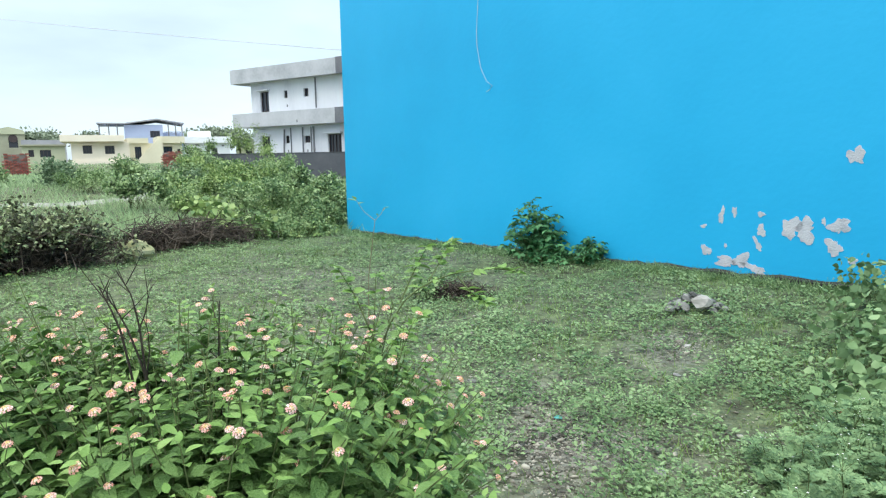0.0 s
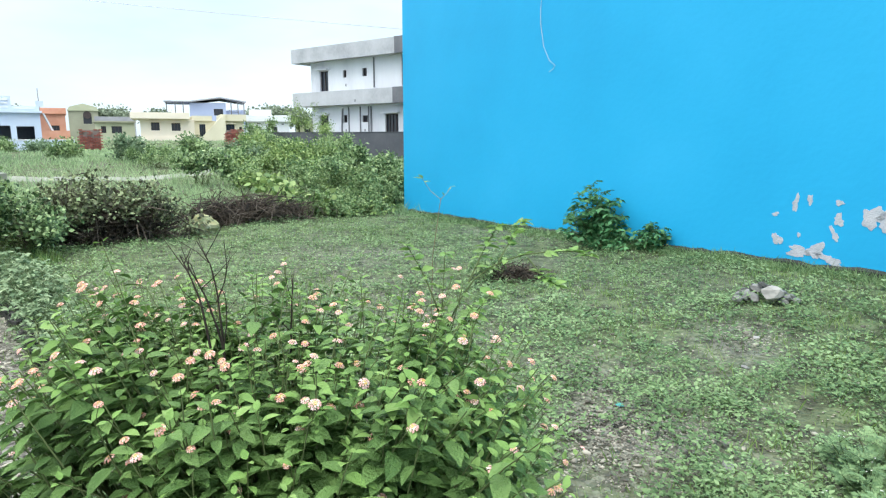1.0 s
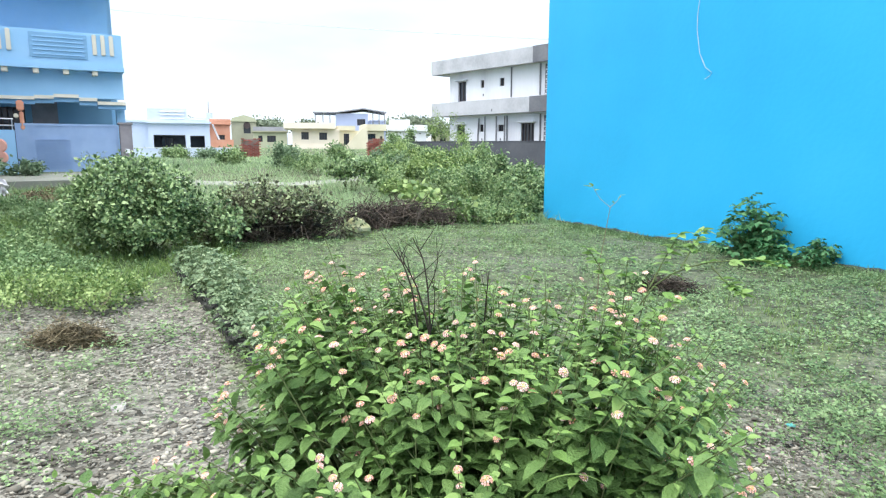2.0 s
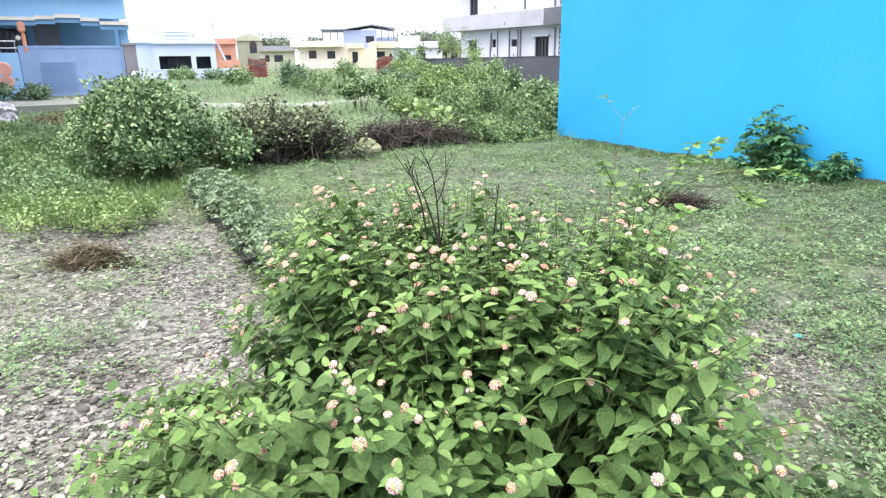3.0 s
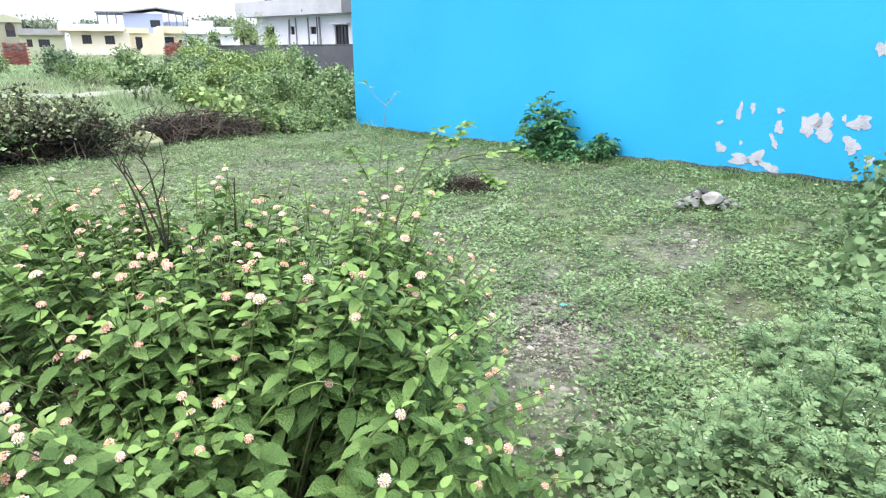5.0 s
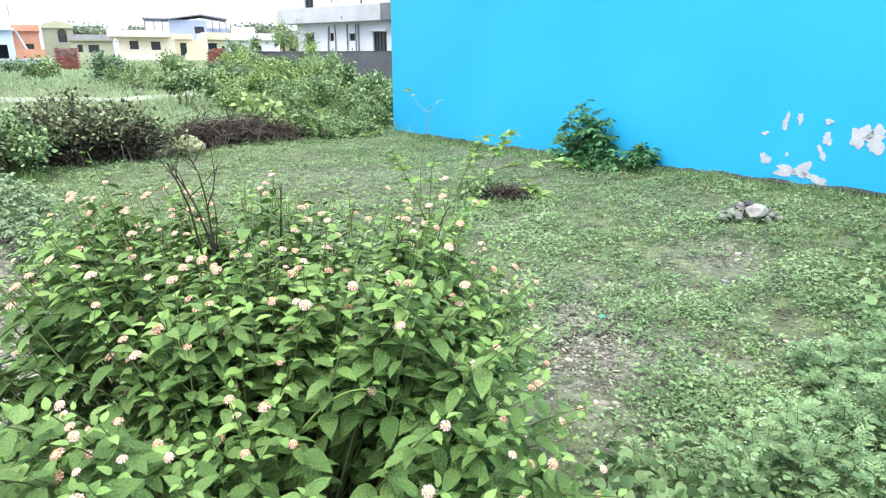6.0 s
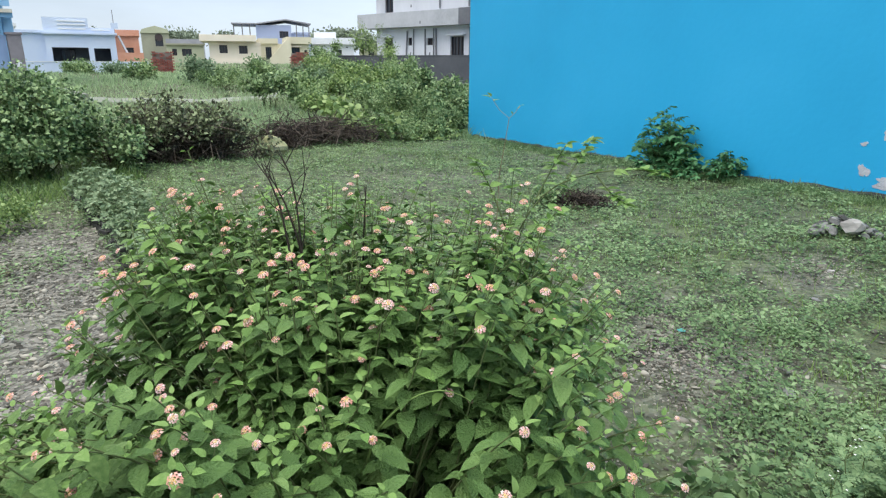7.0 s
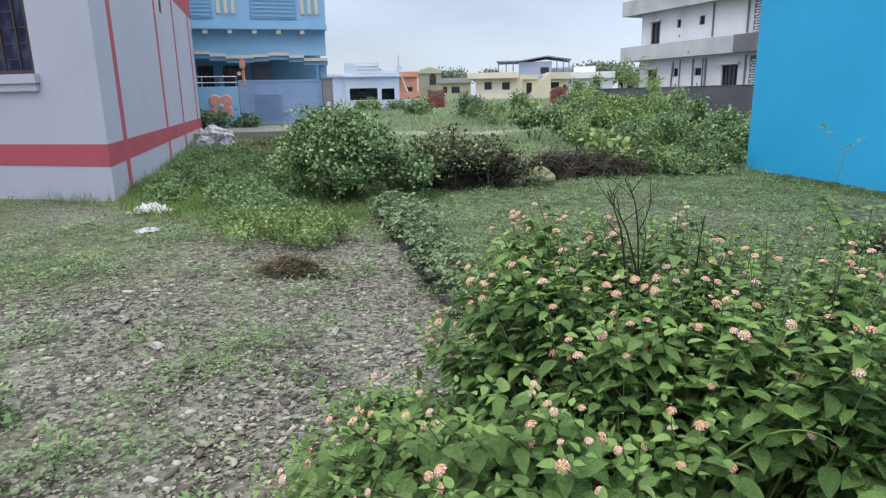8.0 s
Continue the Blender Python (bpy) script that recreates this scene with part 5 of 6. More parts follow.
build_kerb()
for i in range(15):
    x = -5.75 + 0.25 * i
    y = 6.72 - 0.87 * (x + 6.15) + (0.15, 0.26, 0.19)[i % 3]
    hgt = (0.22, 0.30, 0.26, 0.36, 0.40, 0.42, 0.43, 0.40, 0.34, 0.30, 0.24, 0.28, 0.24, 0.28, 0.26)[i]
    sprig_shrub("kerb_weed", x, y, hgt, 0.2 + 0.25 * hgt, 16, 0.046, "kerb_leaf", "leafy grey-green weed growing along the kerb", 400 + i, "weed", "kerb weeds", 0.55, 0.1, 0.004)

# weed mounds on the west side
for i, (x, y, r, hgt, m) in enumerate(((-5.5, 4.3, 0.5, 0.30, "bright_leaf"), (-6.5, 5.1, 0.6, 0.26, "weed_leaf"), (-5.0, 4.6, 0.4, 0.26, "bright_leaf"), (-7.4, 5.6, 0.6, 0.3, "weed_leaf"), (-7.9, 6.6, 0.7, 0.42, "mid_leaf"),
                                       (-8.6, 7.9, 0.8, 0.4, "weed_leaf"), (-8.8, 5.3, 0.3, 0.24, "mid_leaf"), (-9.25, 5.45, 0.25, 0.3, "mid_leaf"), (-10.2, 8.6, 0.8, 0.42, "weed_leaf"), (-12.6, 11.5, 1.1, 0.5, "mid_leaf"), (-15.0, 14.5, 1.2, 0.55, "mid_leaf"),
                                       (-10.6, 7.0, 0.7, 0.3, "mid_leaf"), (-12.4, 9.0, 0.9, 0.34, "weed_leaf"), (-13.8, 11.2, 0.8, 0.3, "dry_grass"), (-9.4, 6.2, 0.5, 0.26, "weed_leaf"), (-3.6, 1.0, 0.22, 0.16, "weed_leaf"), (-2.95, 0.7, 0.2, 0.16, "mid_leaf"))):
    shrub("weed_mound", x, y, [((0, 0, hgt * 0.4), (r, r * 0.8, hgt * 0.6))], int(120 + 130 * r), 12, 0.035 if x > -7 else 0.05, 0.05, m, "low spreading green weed beside the gravel track", "weed", 430 + i, stems=10, stem_r=0.004, group="weed mounds")

# east side: broad-leaved creeper, feathery weeds
for i, (x, y, r, hgt) in enumerate(((2.6, 4.15, 0.42, 0.24), (2.95, 4.75, 0.45, 0.28), (3.5, 5.7, 0.4, 0.34), (2.5, 3.5, 0.4, 0.26), (3.3, 4.4, 0.5, 0.28), (2.1, 3.5, 0.3, 0.16))):
    shrub("broad_creeper", x, y, [((0, 0, hgt * 0.38), (r, r * 0.85, hgt * 0.66))], int(60 + 60 * r), 5, 0.056, 0.065, "weed_leaf", "broad-leaved pale green creeper on the ground", "creeper", 460 + i, template=T_MID, stems=18, stem_r=0.004, group="creepers", wr=0.62, lump=0.2)
for i, (x, y, r, hgt) in enumerate(((0.70, 2.08, 0.22, 0.14), (0.48, 2.3, 0.16, 0.10))):
    shrub("round_leaf_weed", x, y, [((0, 0, hgt * 0.4), (r, r * 0.85, hgt * 0.6))], 34, 5, 0.042, 0.05, "weed_leaf", "low weed with small round pale leaves", "weed", 470 + i, template=T_MID, stems=12, stem_r=0.003, group="round-leaved weeds", wr=0.66, lump=0.2)


def feathery_weed(x, y, r, hgt, seed):
    """Upright shoots that carry whorls of deeply lobed leaves, with tiny white flower heads above."""
    g = np.random.default_rng(seed)
    h = thing("feathery_weed", pose(x, y, gz(x, y)), "feathery grey-green weed with deeply cut leaves and tiny white flowers", "weed", "feathery weeds")
    pieces, P, W, U, S, fl = [], [], [], [], [], []
    for k in range(15):
        a, rad = 2.4 * k + g.normal(0, 0.3), r * math.sqrt((k + 0.5) / 15)
        tip = np.array([math.cos(a) * rad, math.sin(a) * rad, hgt * (1 - 0.45 * (rad / r) ** 2) * g.uniform(0.75, 1.08)])
        foot = np.array([tip[0] * 0.35, tip[1] * 0.35, -0.02])
        pieces.append(limb(foot, tip, 0.0035, 0.0015, 0.15, 6, g))
        for q in np.linspace(0.25, 1.0, max(4, int(tip[2] / 0.042))):
            for j in range(3):
                b = a + 2.1 * j + q * 9 + g.normal(0, 0.3)
                P.append(foot + (tip - foot) * q)
                W.append((math.cos(b), math.sin(b), g.uniform(0.0, 0.6)))
                U.append(np.array([0, 0, 1.0]) + g.normal(0, 0.25, 3))
                S.append((0.125 - 0.055 * q) * g.uniform(0.75, 1.2))
        if g.random() < 0.35:
            for j in range(4):
                c = tip + (g.normal(0, 0.02), g.normal(0, 0.02), g.uniform(0.02, 0.07))
                pieces.append(tube([tip, (tip + c) / 2, c], [0.001, 0.0008, 0.0006], 4))
                fl.append(c)
    S = np.array(S)
    v, f = scatter(T_FEATHER, P, W, U, S, S * 0.95)
    v[:, 2] = np.maximum(v[:, 2], 0.004)
    mesh_part("crown", np_mesh("crown", v, f, "feather_leaf"), h)
    v, f = joined(pieces)
    tagged(mesh_part("stemwork", np_mesh("stemwork", v, f, "stem"), h), kind="stuff")
    if fl:
        n = len(fl)
        k = np.full(n, 0.008)
        v1, f1 = scatter(T_SMALL, np.array(fl) - (0.004, 0, 0), np.tile((1.0, 0, 0.1), (n, 1)), np.tile((0, 0, 1.0), (n, 1)), k, k)
        v2, f2 = scatter(T_SMALL, np.array(fl) - (0, 0.004, 0), np.tile((0, 1.0, -0.1), (n, 1)), np.tile((0.6, 0, 1.0), (n, 1)), k, k)
        v, f = joined([(v1, f1), (v2, f2)])
        tagged(mesh_part("florets", np_mesh("florets", v, f, "white_floret"), h, "tiny white flower heads"), kind="stuff")


for i, (x, y, r, hgt) in enumerate(((0.93, 2.32, 0.26, 0.30), (1.27, 2.5, 0.26, 0.36), (1.18, 2.08, 0.22, 0.28), (1.65, 2.85, 0.28, 0.34), (1.85, 3.2, 0.26, 0.3), (1.72, 2.42, 0.28, 0.36), (1.42, 3.05, 0.22, 0.2), (2.1, 2.9, 0.3, 0.34))):
    feathery_weed(x, y, r, hgt, 480 + i)


# ---- shrub against the blue wall ----
def wall_point(s, out):
    n = np.array([-WALL_D[1], WALL_D[0]])
    if n @ WALL_P > 0:
        n = -n
    return WALL_P + WALL_D * s + n * out


p = wall_point(5.82, 0.36)
sprig_shrub("wall_shrub", p[0], p[1], 0.84, 0.48, 40, 0.085, "wall_leaf", "dark green leafy shrub at the foot of the blue wall", 500, flat=0.72, spray=0.17)
p = wall_point(6.62, 0.2)
sprig_shrub("wall_seedling", p[0], p[1], 0.36, 0.24, 16, 0.07, "wall_leaf", "small dark shrub beside the blue wall", 501, flat=0.5, spray=0.12)
p = wall_point(6.15, 0.42)
sprig_shrub("wall_seedling", p[0], p[1], 0.2, 0.4, 24, 0.06, "wall_leaf", "low dark weeds beside the wall shrub", 502, flat=0.4, spray=0.12)


# tall arching shoots behind the lantana, and the dark clump out on the plot
def arching_weed():
    g = np.random.default_rng(510)
    x, y = -0.33, 2.5
    o = np.array([x, y, gz(x, y)])
    h = thing("arching_weed", pose(*o), "tall yellow-green weed with thin arching shoots above the lantana", "weed")
    pieces, P, W, U, S = [], [], [], [], []
    for pts in (((-0.33, 2.5, 0.0), (-0.31, 2.52, 0.5), (-0.29, 2.56, 0.85), (-0.28, 2.58, 1.07)),
                ((-0.30, 2.55, 0.75), (-0.2, 2.6, 0.98), (-0.05, 2.65, 1.06), (0.15, 2.66, 1.08), (0.21, 2.67, 1.06)),
                ((-0.2, 2.6, 0.97), (-0.15, 2.66, 1.08), (-0.11, 2.70, 1.15)),
                ((-0.1, 2.63, 1.04), (-0.06, 2.74, 1.1), (-0.027, 2.836, 1.15)),
                ((-0.29, 2.56, 0.85), (-0.36, 2.6, 1.0), (-0.42, 2.62, 1.09)),
                ((-0.3, 2.5, 0.6), (-0.2, 2.5, 0.85), (-0.12, 2.52, 0.95)),
                ((0.0, 2.65, 1.05), (0.05, 2.6, 1.0), (0.1, 2.58, 0.97))):
        pts = np.array(pts)
        fine = np.stack([np.interp(np.linspace(0, 1, 12), np.linspace(0, 1, len(pts)), pts[:, i]) for i in range(3)], -1)
        fine[1:-1] = (fine[:-2] + fine[1:-1] * 2 + fine[2:]) / 4
        pieces.append(tube(fine - o, np.linspace(0.0034, 0.0013, 12), 5))
        for k in range(4, 12):
            if fine[k, 2] < 0.7:
                continue
            for sg in (1, -1, 2) if k < 11 else (1, -1, 2, -2, 1.4):
                b = k * 1.6 + (0 if sg > 0 else math.pi) + (0.8 if abs(sg) > 1 else 0) + g.normal(0, 0.3)
                P.append(fine[k] - o)
                W.append((math.cos(b), math.sin(b), g.uniform(-0.1, 0.5)))
                U.append(np.array([0, 0, 1.0]) + g.normal(0, 0.3, 3))
                S.append(g.uniform(0.026, 0.054))
    v, f = joined(pieces)
    tagged(mesh_part("stemwork", np_mesh("stemwork", v, f, "stem"), h), kind="stuff")
    S = np.array(S)
    v, f = scatter(T_MID, P, W, U, S, S * 0.6)
    mesh_part("crown", np_mesh("crown", v, f, "lantana_young"), h)


arching_weed()
shrub("dark_tuft", -0.36, 6.85, [((0, 0, 0.08), (0.16, 0.14, 0.12))], 40, 8, 0.05, 0.04, "mid_leaf", "leafy green tuft growing beside dead stems", "weed", 520, stems=8, stem_r=0.004)
brush_heap("dry_tuft", -0.3, 6.82, 0.1, 6.92, 0.17, 0.16, 420, "tangle of dark dead stems out on the plot", 34, "brush", 0.3)


def thin_stalk():
    h = thing("tall_stalk", pose(-0.50, 3.5, gz(-0.50, 3.5) + 0.08), "single thin tall weed stalk with few small leaves", "weed")
    v, f = joined([tube([(0, 0, 0), (0.03, 0, 0.4), (0.04, 0, 0.8), (0.08, 0, 1.08)], [0.003, 0.0026, 0.0021, 0.0016], 5),
                   tube([(0.08, 0, 1.08), (0.03, 0, 1.12), (-0.01, 0, 1.18)], [0.0016, 0.0013, 0.001], 5), tube([(0.08, 0, 1.08), (0.11, 0, 1.11), (0.13, 0, 1.145)], [0.0016, 0.0013, 0.001], 5)])
    mesh_part("stalk", np_mesh("stalk", v, f, "dry_grass"), h)
    P = [(-0.01, 0, 1.175), (0.0, 0, 1.16), (-0.01, 0, 1.18), (0.13, 0, 1.14), (0.12, 0, 1.125), (0.095, 0, 1.10)]
    ws, ss = ([(-1, 0, 0.4), (0.5, 0.5, 0.2), (-0.3, -0.6, 0.6), (1, 0, 0.3), (0.3, 0.5, 0.6), (-0.2, -0.4, 0.7)], [0.05, 0.04, 0.04, 0.025, 0.02, 0.02])
    for q, w, s in zip(P, ws, ss):
        v, f = scatter(T_MID, [q], [w], [(0, 0, 1)], s, s * 0.56)
        mesh_part("leaf", np_mesh("leaf", v, f, "lantana_young"), h)


thin_stalk()


# ---- lantana ----
LOBES = [((-0.62, 2.05), (0.80, 0.60), 0.22, 0.62), ((-0.90, 1.30), (0.50, 0.42), 0.16, 0.60), ((-1.35, 1.38), (0.46, 0.42), 0.06, 0.46), ((-1.62, 1.75), (0.40, 0.42), 0.04, 0.34),
         ((-1.15, 1.95), (0.44, 0.42), 0.24, 0.66), ((-0.15, 1.82), (0.36, 0.42), 0.18, 0.66), ((-0.42, 1.50), (0.42, 0.32), 0.08, 0.56), ((0.08, 1.78), (0.30, 0.38), 0.05, 0.46),
         ((-0.75, 2.42), (0.80, 0.42), 0.34, 0.62), ((-0.32, 2.28), (0.50, 0.42), 0.34, 0.60), ((-1.30, 2.32), (0.40, 0.40), 0.32, 0.66)]


def mound(x, y):
    best = np.full(np.shape(x), -1.0)
    for (cx, cy), (rx, ry), base, rz in LOBES:
        q = 1 - ((x - cx) / rx) ** 2 - ((y - cy) / ry) ** 2
        best = np.maximum(best, np.where(q > 0, base + rz * np.sqrt(np.maximum(q, 0)), -1))
    return best


def flower_mesh(name, outer, seed, size=0.0108):
    """A rounded head of small four-lobed florets round a heart of yellow ones and buds."""
    g = np.random.default_rng(seed)
    V, F, mats = [], [], []
    rings = [(0.0, 1, 0.5), (0.38, 5, 0.62), (0.75, 8, 0.74), (1.1, 10, 0.86)]
    for ri, (rad, cnt, fl) in enumerate(rings):
        for i in range(cnt):
            a = 2 * math.pi * (i + 0.5 * (ri % 2)) / cnt + g.normal(0, 0.08)
            tilt = rad * 0.85
            c = Vector((math.cos(a) * rad, math.sin(a) * rad, 0.6 * math.sqrt(max(0, 1.25 - rad * rad)))) * size
            n = Vector((math.cos(a) * tilt, math.sin(a) * tilt, 1.0)).normalized()
            e = n.orthogonal().normalized()
            e = (Matrix.Rotation(g.uniform(0, 1.5), 3, n) @ e)
            o = n.cross(e)
            base = len(V)
            V.append(c)
            k = 8
            for j in range(k):
                t = 2 * math.pi * j / k
                rr = size * fl * (0.52 if j % 2 == 0 else 0.26) * g.uniform(0.85, 1.2)
                V.append(c + (e * math.cos(t) + o * math.sin(t)) * rr + n * size * 0.10)
            for j in range(k):
                F.append((base, base + 1 + j, base + 1 + (j + 1) % k))
                mats.append(1 if ri < 2 and g.random() < 0.6 else 0)
    base = len(V)
    V += [Vector((math.cos(t) * size * 0.75, math.sin(t) * size * 0.75, size * 0.1)) for t in np.linspace(0, 2 * math.pi, 8, endpoint=False)] + [Vector((0, 0, -size * 0.7))]
    for j in range(8):
        F.append((base + j, base + 8, base + (j + 1) % 8))
        mats.append(2)
    me = np_mesh(name, [tuple(v) for v in V], F, outer)
    me.materials.append(M["petal_heart"])
    me.materials.append(M["lantana_young"])
    me.polygons.foreach_set("material_index", mats)
    return me


def build_lantana():
    g = np.random.default_rng(77)
    bx, by = -0.62, 1.9
    bz = gz(bx, by)
    h = thing("lantana_bush", pose(bx, by, bz), "dense lantana bush with salmon-pink flower heads over gravel", "bush")
    tips = []
    knots = []
    while len(knots) < 190:
        x, y = g.uniform(-2.0, 0.36), g.uniform(0.88, 2.85)
        m = float(mound(np.array(x), np.array(y)))
        if m > 0:
            knots.append((x, y, m * (g.uniform(0.86, 1.0) if g.random() < 0.75 else g.uniform(0.35, 0.85))))
    while len(tips) < 740:
        a, b, c = knots[int(g.integers(len(knots)))]
        x, y = a + g.normal(0, 0.075), b + g.normal(0, 0.075)
        m = float(mound(np.array(x), np.array(y)))
        if m < 0:
            continue
        z = min(c + g.normal(0, 0.05), m * 1.03)
        hollow = ((x + 0.26) / 0.30) ** 2 + ((y - 1.62) / 0.20) ** 2 + ((z - 0.40) / 0.31) ** 2
        if z > 0.12 and hollow > 1 and all((x - a) ** 2 + (y - b) ** 2 + (z - c) ** 2 > 0.0022 for a, b, c in tips):
            tips.append((x, y, z))
    special = [(-1.33, 2.28, 1.13), (-0.747, 2.114, 1.08), (-1.213, 2.015, 0.97), (-0.26, 2.6, 0.97), (-0.36, 2.55, 0.92), (-0.18, 2.5, 0.9), (-0.89, 2.68, 0.98), (-1.3, 2.2, 0.98), (-1.42, 2.35, 0.9), (-1.34, 1.3, 0.56), (-1.86, 1.55, 0.46), (0.22, 2.0, 0.5), (0.24, 2.2, 0.4), (-0.72, 2.3, 0.98)]
    airy = []
    while len(airy) < 190:
        x, y = g.uniform(-1.6, 0.25), g.uniform(1.7, 2.75)
        m = float(mound(np.array(x), np.array(y)))
        if m > 0.45:
            airy.append((x, y, m + 0.11 * g.random() ** 1.5))
    tips = np.array(tips + special + airy)
    stems, LP, LW, LU, LS, young = [], [], [], [], [], []
    heads = []
    for ti, tip in enumerate(tips):
        outward = tip - np.array([bx, by, 0.15])
        outward /= np.linalg.norm(outward)
        base = np.array([bx + 0.35 * (tip[0] - bx) + g.normal(0, 0.05), by + 0.35 * (tip[1] - by) + g.normal(0, 0.05), 0.0])
        mid = base * 0.45 + tip * 0.55 + np.array([0, 0, 0.08]) - outward * (0.05, 0.05, 0) + g.normal(0, 0.06, 3)
        t = np.linspace(0, 1, 9)[:, None]
        pth = (1 - t) ** 2 * base + 2 * t * (1 - t) * mid + t * t * tip
        stems.append(tube(pth, np.linspace(0.0042, 0.0014, 9), 5))
        length = np.linalg.norm(np.diff(pth, axis=0), axis=1).sum()
        nodes = max(4, int(min(length * 0.8, 0.40) / 0.042))
        for k in range(nodes):
            s = 1 - (0.006 + 0.042 * k) / length
            q = (1 - s) ** 2 * base + 2 * s * (1 - s) * mid + s * s * tip
            d = 2 * (1 - s) * (mid - base) + 2 * s * (tip - mid)
            d /= np.linalg.norm(d)
            e = np.cross(d, (0.3, 0.2, 1.0))
            e /= np.linalg.norm(e) + 1e-9
            o = np.cross(d, e)
            a = (k % 2) * math.pi / 2 + ti + g.normal(0, 0.25)
            for sgn in (1, -1):
                side = (e * math.cos(a) + o * math.sin(a)) * sgn
                way = side * 0.9 + d * (0.5 if k < 2 else 0.1) + g.normal(0, 0.16, 3)
                way[2] = 0.45 * way[2] + (0.22 if k < 1 else -0.10) + g.normal(0, 0.15)
                up = d * 0.25 + np.array([0, 0.0, 1.0]) + g.normal(0, 0.26, 3)
                size = (0.028 + 0.0125 * min(k, 3.0)) * g.uniform(0.7, 1.3) * (0.82 if tip[1] > 2.0 else 1.0)
                wn2 = way / np.linalg.norm(way)
                LP.append(q + wn2 * 0.008)
                LW.append(way)
                LU.append(up)
                LS.append(size)
                young.append(k == 0 or (k == 1 and g.random() < 0.3) or (k < 3 and tip[2] > 0.72 and tip[1] > 1.75 and g.random() < 0.4))
                if k in (0, 1, 2) and ti >= 0 and g.random() < (0.082 if tip[2] > 0.6 * float(mound(np.array(tip[0]), np.array(tip[1]))) else 0.025):
                    heads.append((q + d * 0.035 + side * 0.022 + np.array([0, 0, 0.012]), q, d * 0.7 + side * 0.4 + np.array([0, -0.45, 0.6])))
    off = np.array([bx, by, 0.0])
    for c, q, _ in heads:
        stems.append(tube([q, (q + c) / 2 + (0, 0, 0.002), c - (0, 0, 0.004)], [0.0012, 0.001, 0.0009], 4))
    v, f = joined(stems)
    tagged(mesh_part("branchwork", np_mesh("branchwork", v - off, f, "stem"), h, "thin green-brown woody stems"), kind="stuff")
    LP, LW, LU, LS, young = np.array(LP), np.array(LW), np.array(LU), np.array(LS), np.array(young)
    # the front leaves are single pieces; the rest of the foliage is one mesh
    front = (LP[:, 1] < 1.72) & (LP[:, 2] > 0.42)
    pick = np.flatnonzero(front)
    pick = pick[np.argsort(LP[pick, 1] - 0.5 * LP[pick, 2])][:290]
    single = np.zeros(len(LP), bool)
    single[pick] = True
    for key, matn in ((False, "lantana_leaf"), (True, "lantana_young")):
        s = ~single & (young == key)
        v, f = scatter(T_FINE, LP[s], LW[s], LU[s], LS[s], LS[s] * 0.57)
        tagged(mesh_part("foliage", np_mesh("foliage", v - off, f, matn), h), "" if not key else "fresh yellow-green tip leaves", kind="stuff")
    leaf_meshes = {k: np_mesh("leaf", T_FINE[0] * (1, 0.57, 1), T_FINE[1], m) for k, m in ((False, "lantana_leaf"), (True, "lantana_young"))}
    for i in pick:
        w = Vector(LW[i]).normalized()
        sd = Vector(LU[i]).cross(w).normalized()
        nn = w.cross(sd)
        m = Matrix((w, sd, nn)).transposed().to_4x4()
        o = new("leaf", leaf_meshes[bool(young[i])])
        o.parent = h
        o.matrix_basis = Matrix.Translation(LP[i] - off) @ m @ Matrix.Scale(float(LS[i]), 4)
    kinds = [flower_mesh("flower_head", "petal", 1), flower_mesh("flower_head", "petal", 2), flower_mesh("flower_head", "petal_pale", 3), flower_mesh("flower_head", "petal_pale", 4, 0.008)]
    for c, q, d in heads:
        o = new("flower_head", kinds[int(g.choice(4, p=(0.35, 0.25, 0.25, 0.15)))])
        o.parent = h
        n = Vector(d).normalized()
        o.matrix_basis = Matrix.Translation(Vector(c - off)) @ n.to_track_quat("Z", "Y").to_matrix().to_4x4() @ Matrix.Scale(g.uniform(0.68, 1.06), 4)
    # bare dead twigs standing out of the bush
    tw = []
    for pts, r in (([(-0.84, 2.08, 0.35), (-0.87, 2.1, 0.7), (-0.89, 2.1, 0.86), (-0.912, 2.1, 1.0), (-0.935, 2.1, 1.07), (-0.965, 2.1, 1.13)], 0.0065),
                   ([(-0.83, 2.08, 0.35), (-0.845, 2.1, 0.7), (-0.86, 2.11, 0.88), (-0.90, 2.11, 1.0), (-0.935, 2.12, 1.06), (-0.95, 2.12, 1.09)], 0.006),
                   ([(-0.84, 2.1, 0.5), (-0.85, 2.1, 0.88), (-0.862, 2.1, 1.02), (-0.875, 2.1, 1.10), (-0.905, 2.1, 1.17)], 0.005),
                   ([(-0.862, 2.1, 1.0), (-0.842, 2.1, 1.05), (-0.83, 2.1, 1.10), (-0.828, 2.1, 1.18)], 0.003),
                   ([(-0.852, 2.1, 0.86), (-0.835, 2.1, 0.94), (-0.838, 2.1, 1.0), (-0.845, 2.1, 1.04)], 0.003),
                   ([(-0.90, 2.1, 0.98), (-0.93, 2.09, 1.01), (-0.955, 2.09, 1.03)], 0.0025),
                   ([(-0.72, 2.28, 0.4), (-0.725, 2.29, 0.8), (-0.73, 2.3, 0.95), (-0.71, 2.3, 1.04)], 0.006),
                   ([(-0.85, 2.1, 0.8), (-0.80, 2.11, 0.86), (-0.74, 2.12, 0.9)], 0.003)):
        pts = np.array(pts) + g.normal(0, 0.003, (len(pts), 3))
        t0, t1 = np.linspace(0, 1, len(pts)), np.linspace(0, 1, 14)
        fine = np.stack([np.interp(t1, t0, pts[:, k]) for k in range(3)], -1)
        tw.append(tube(fine, np.linspace(r * 0.74, r * 0.26, 14), 6))
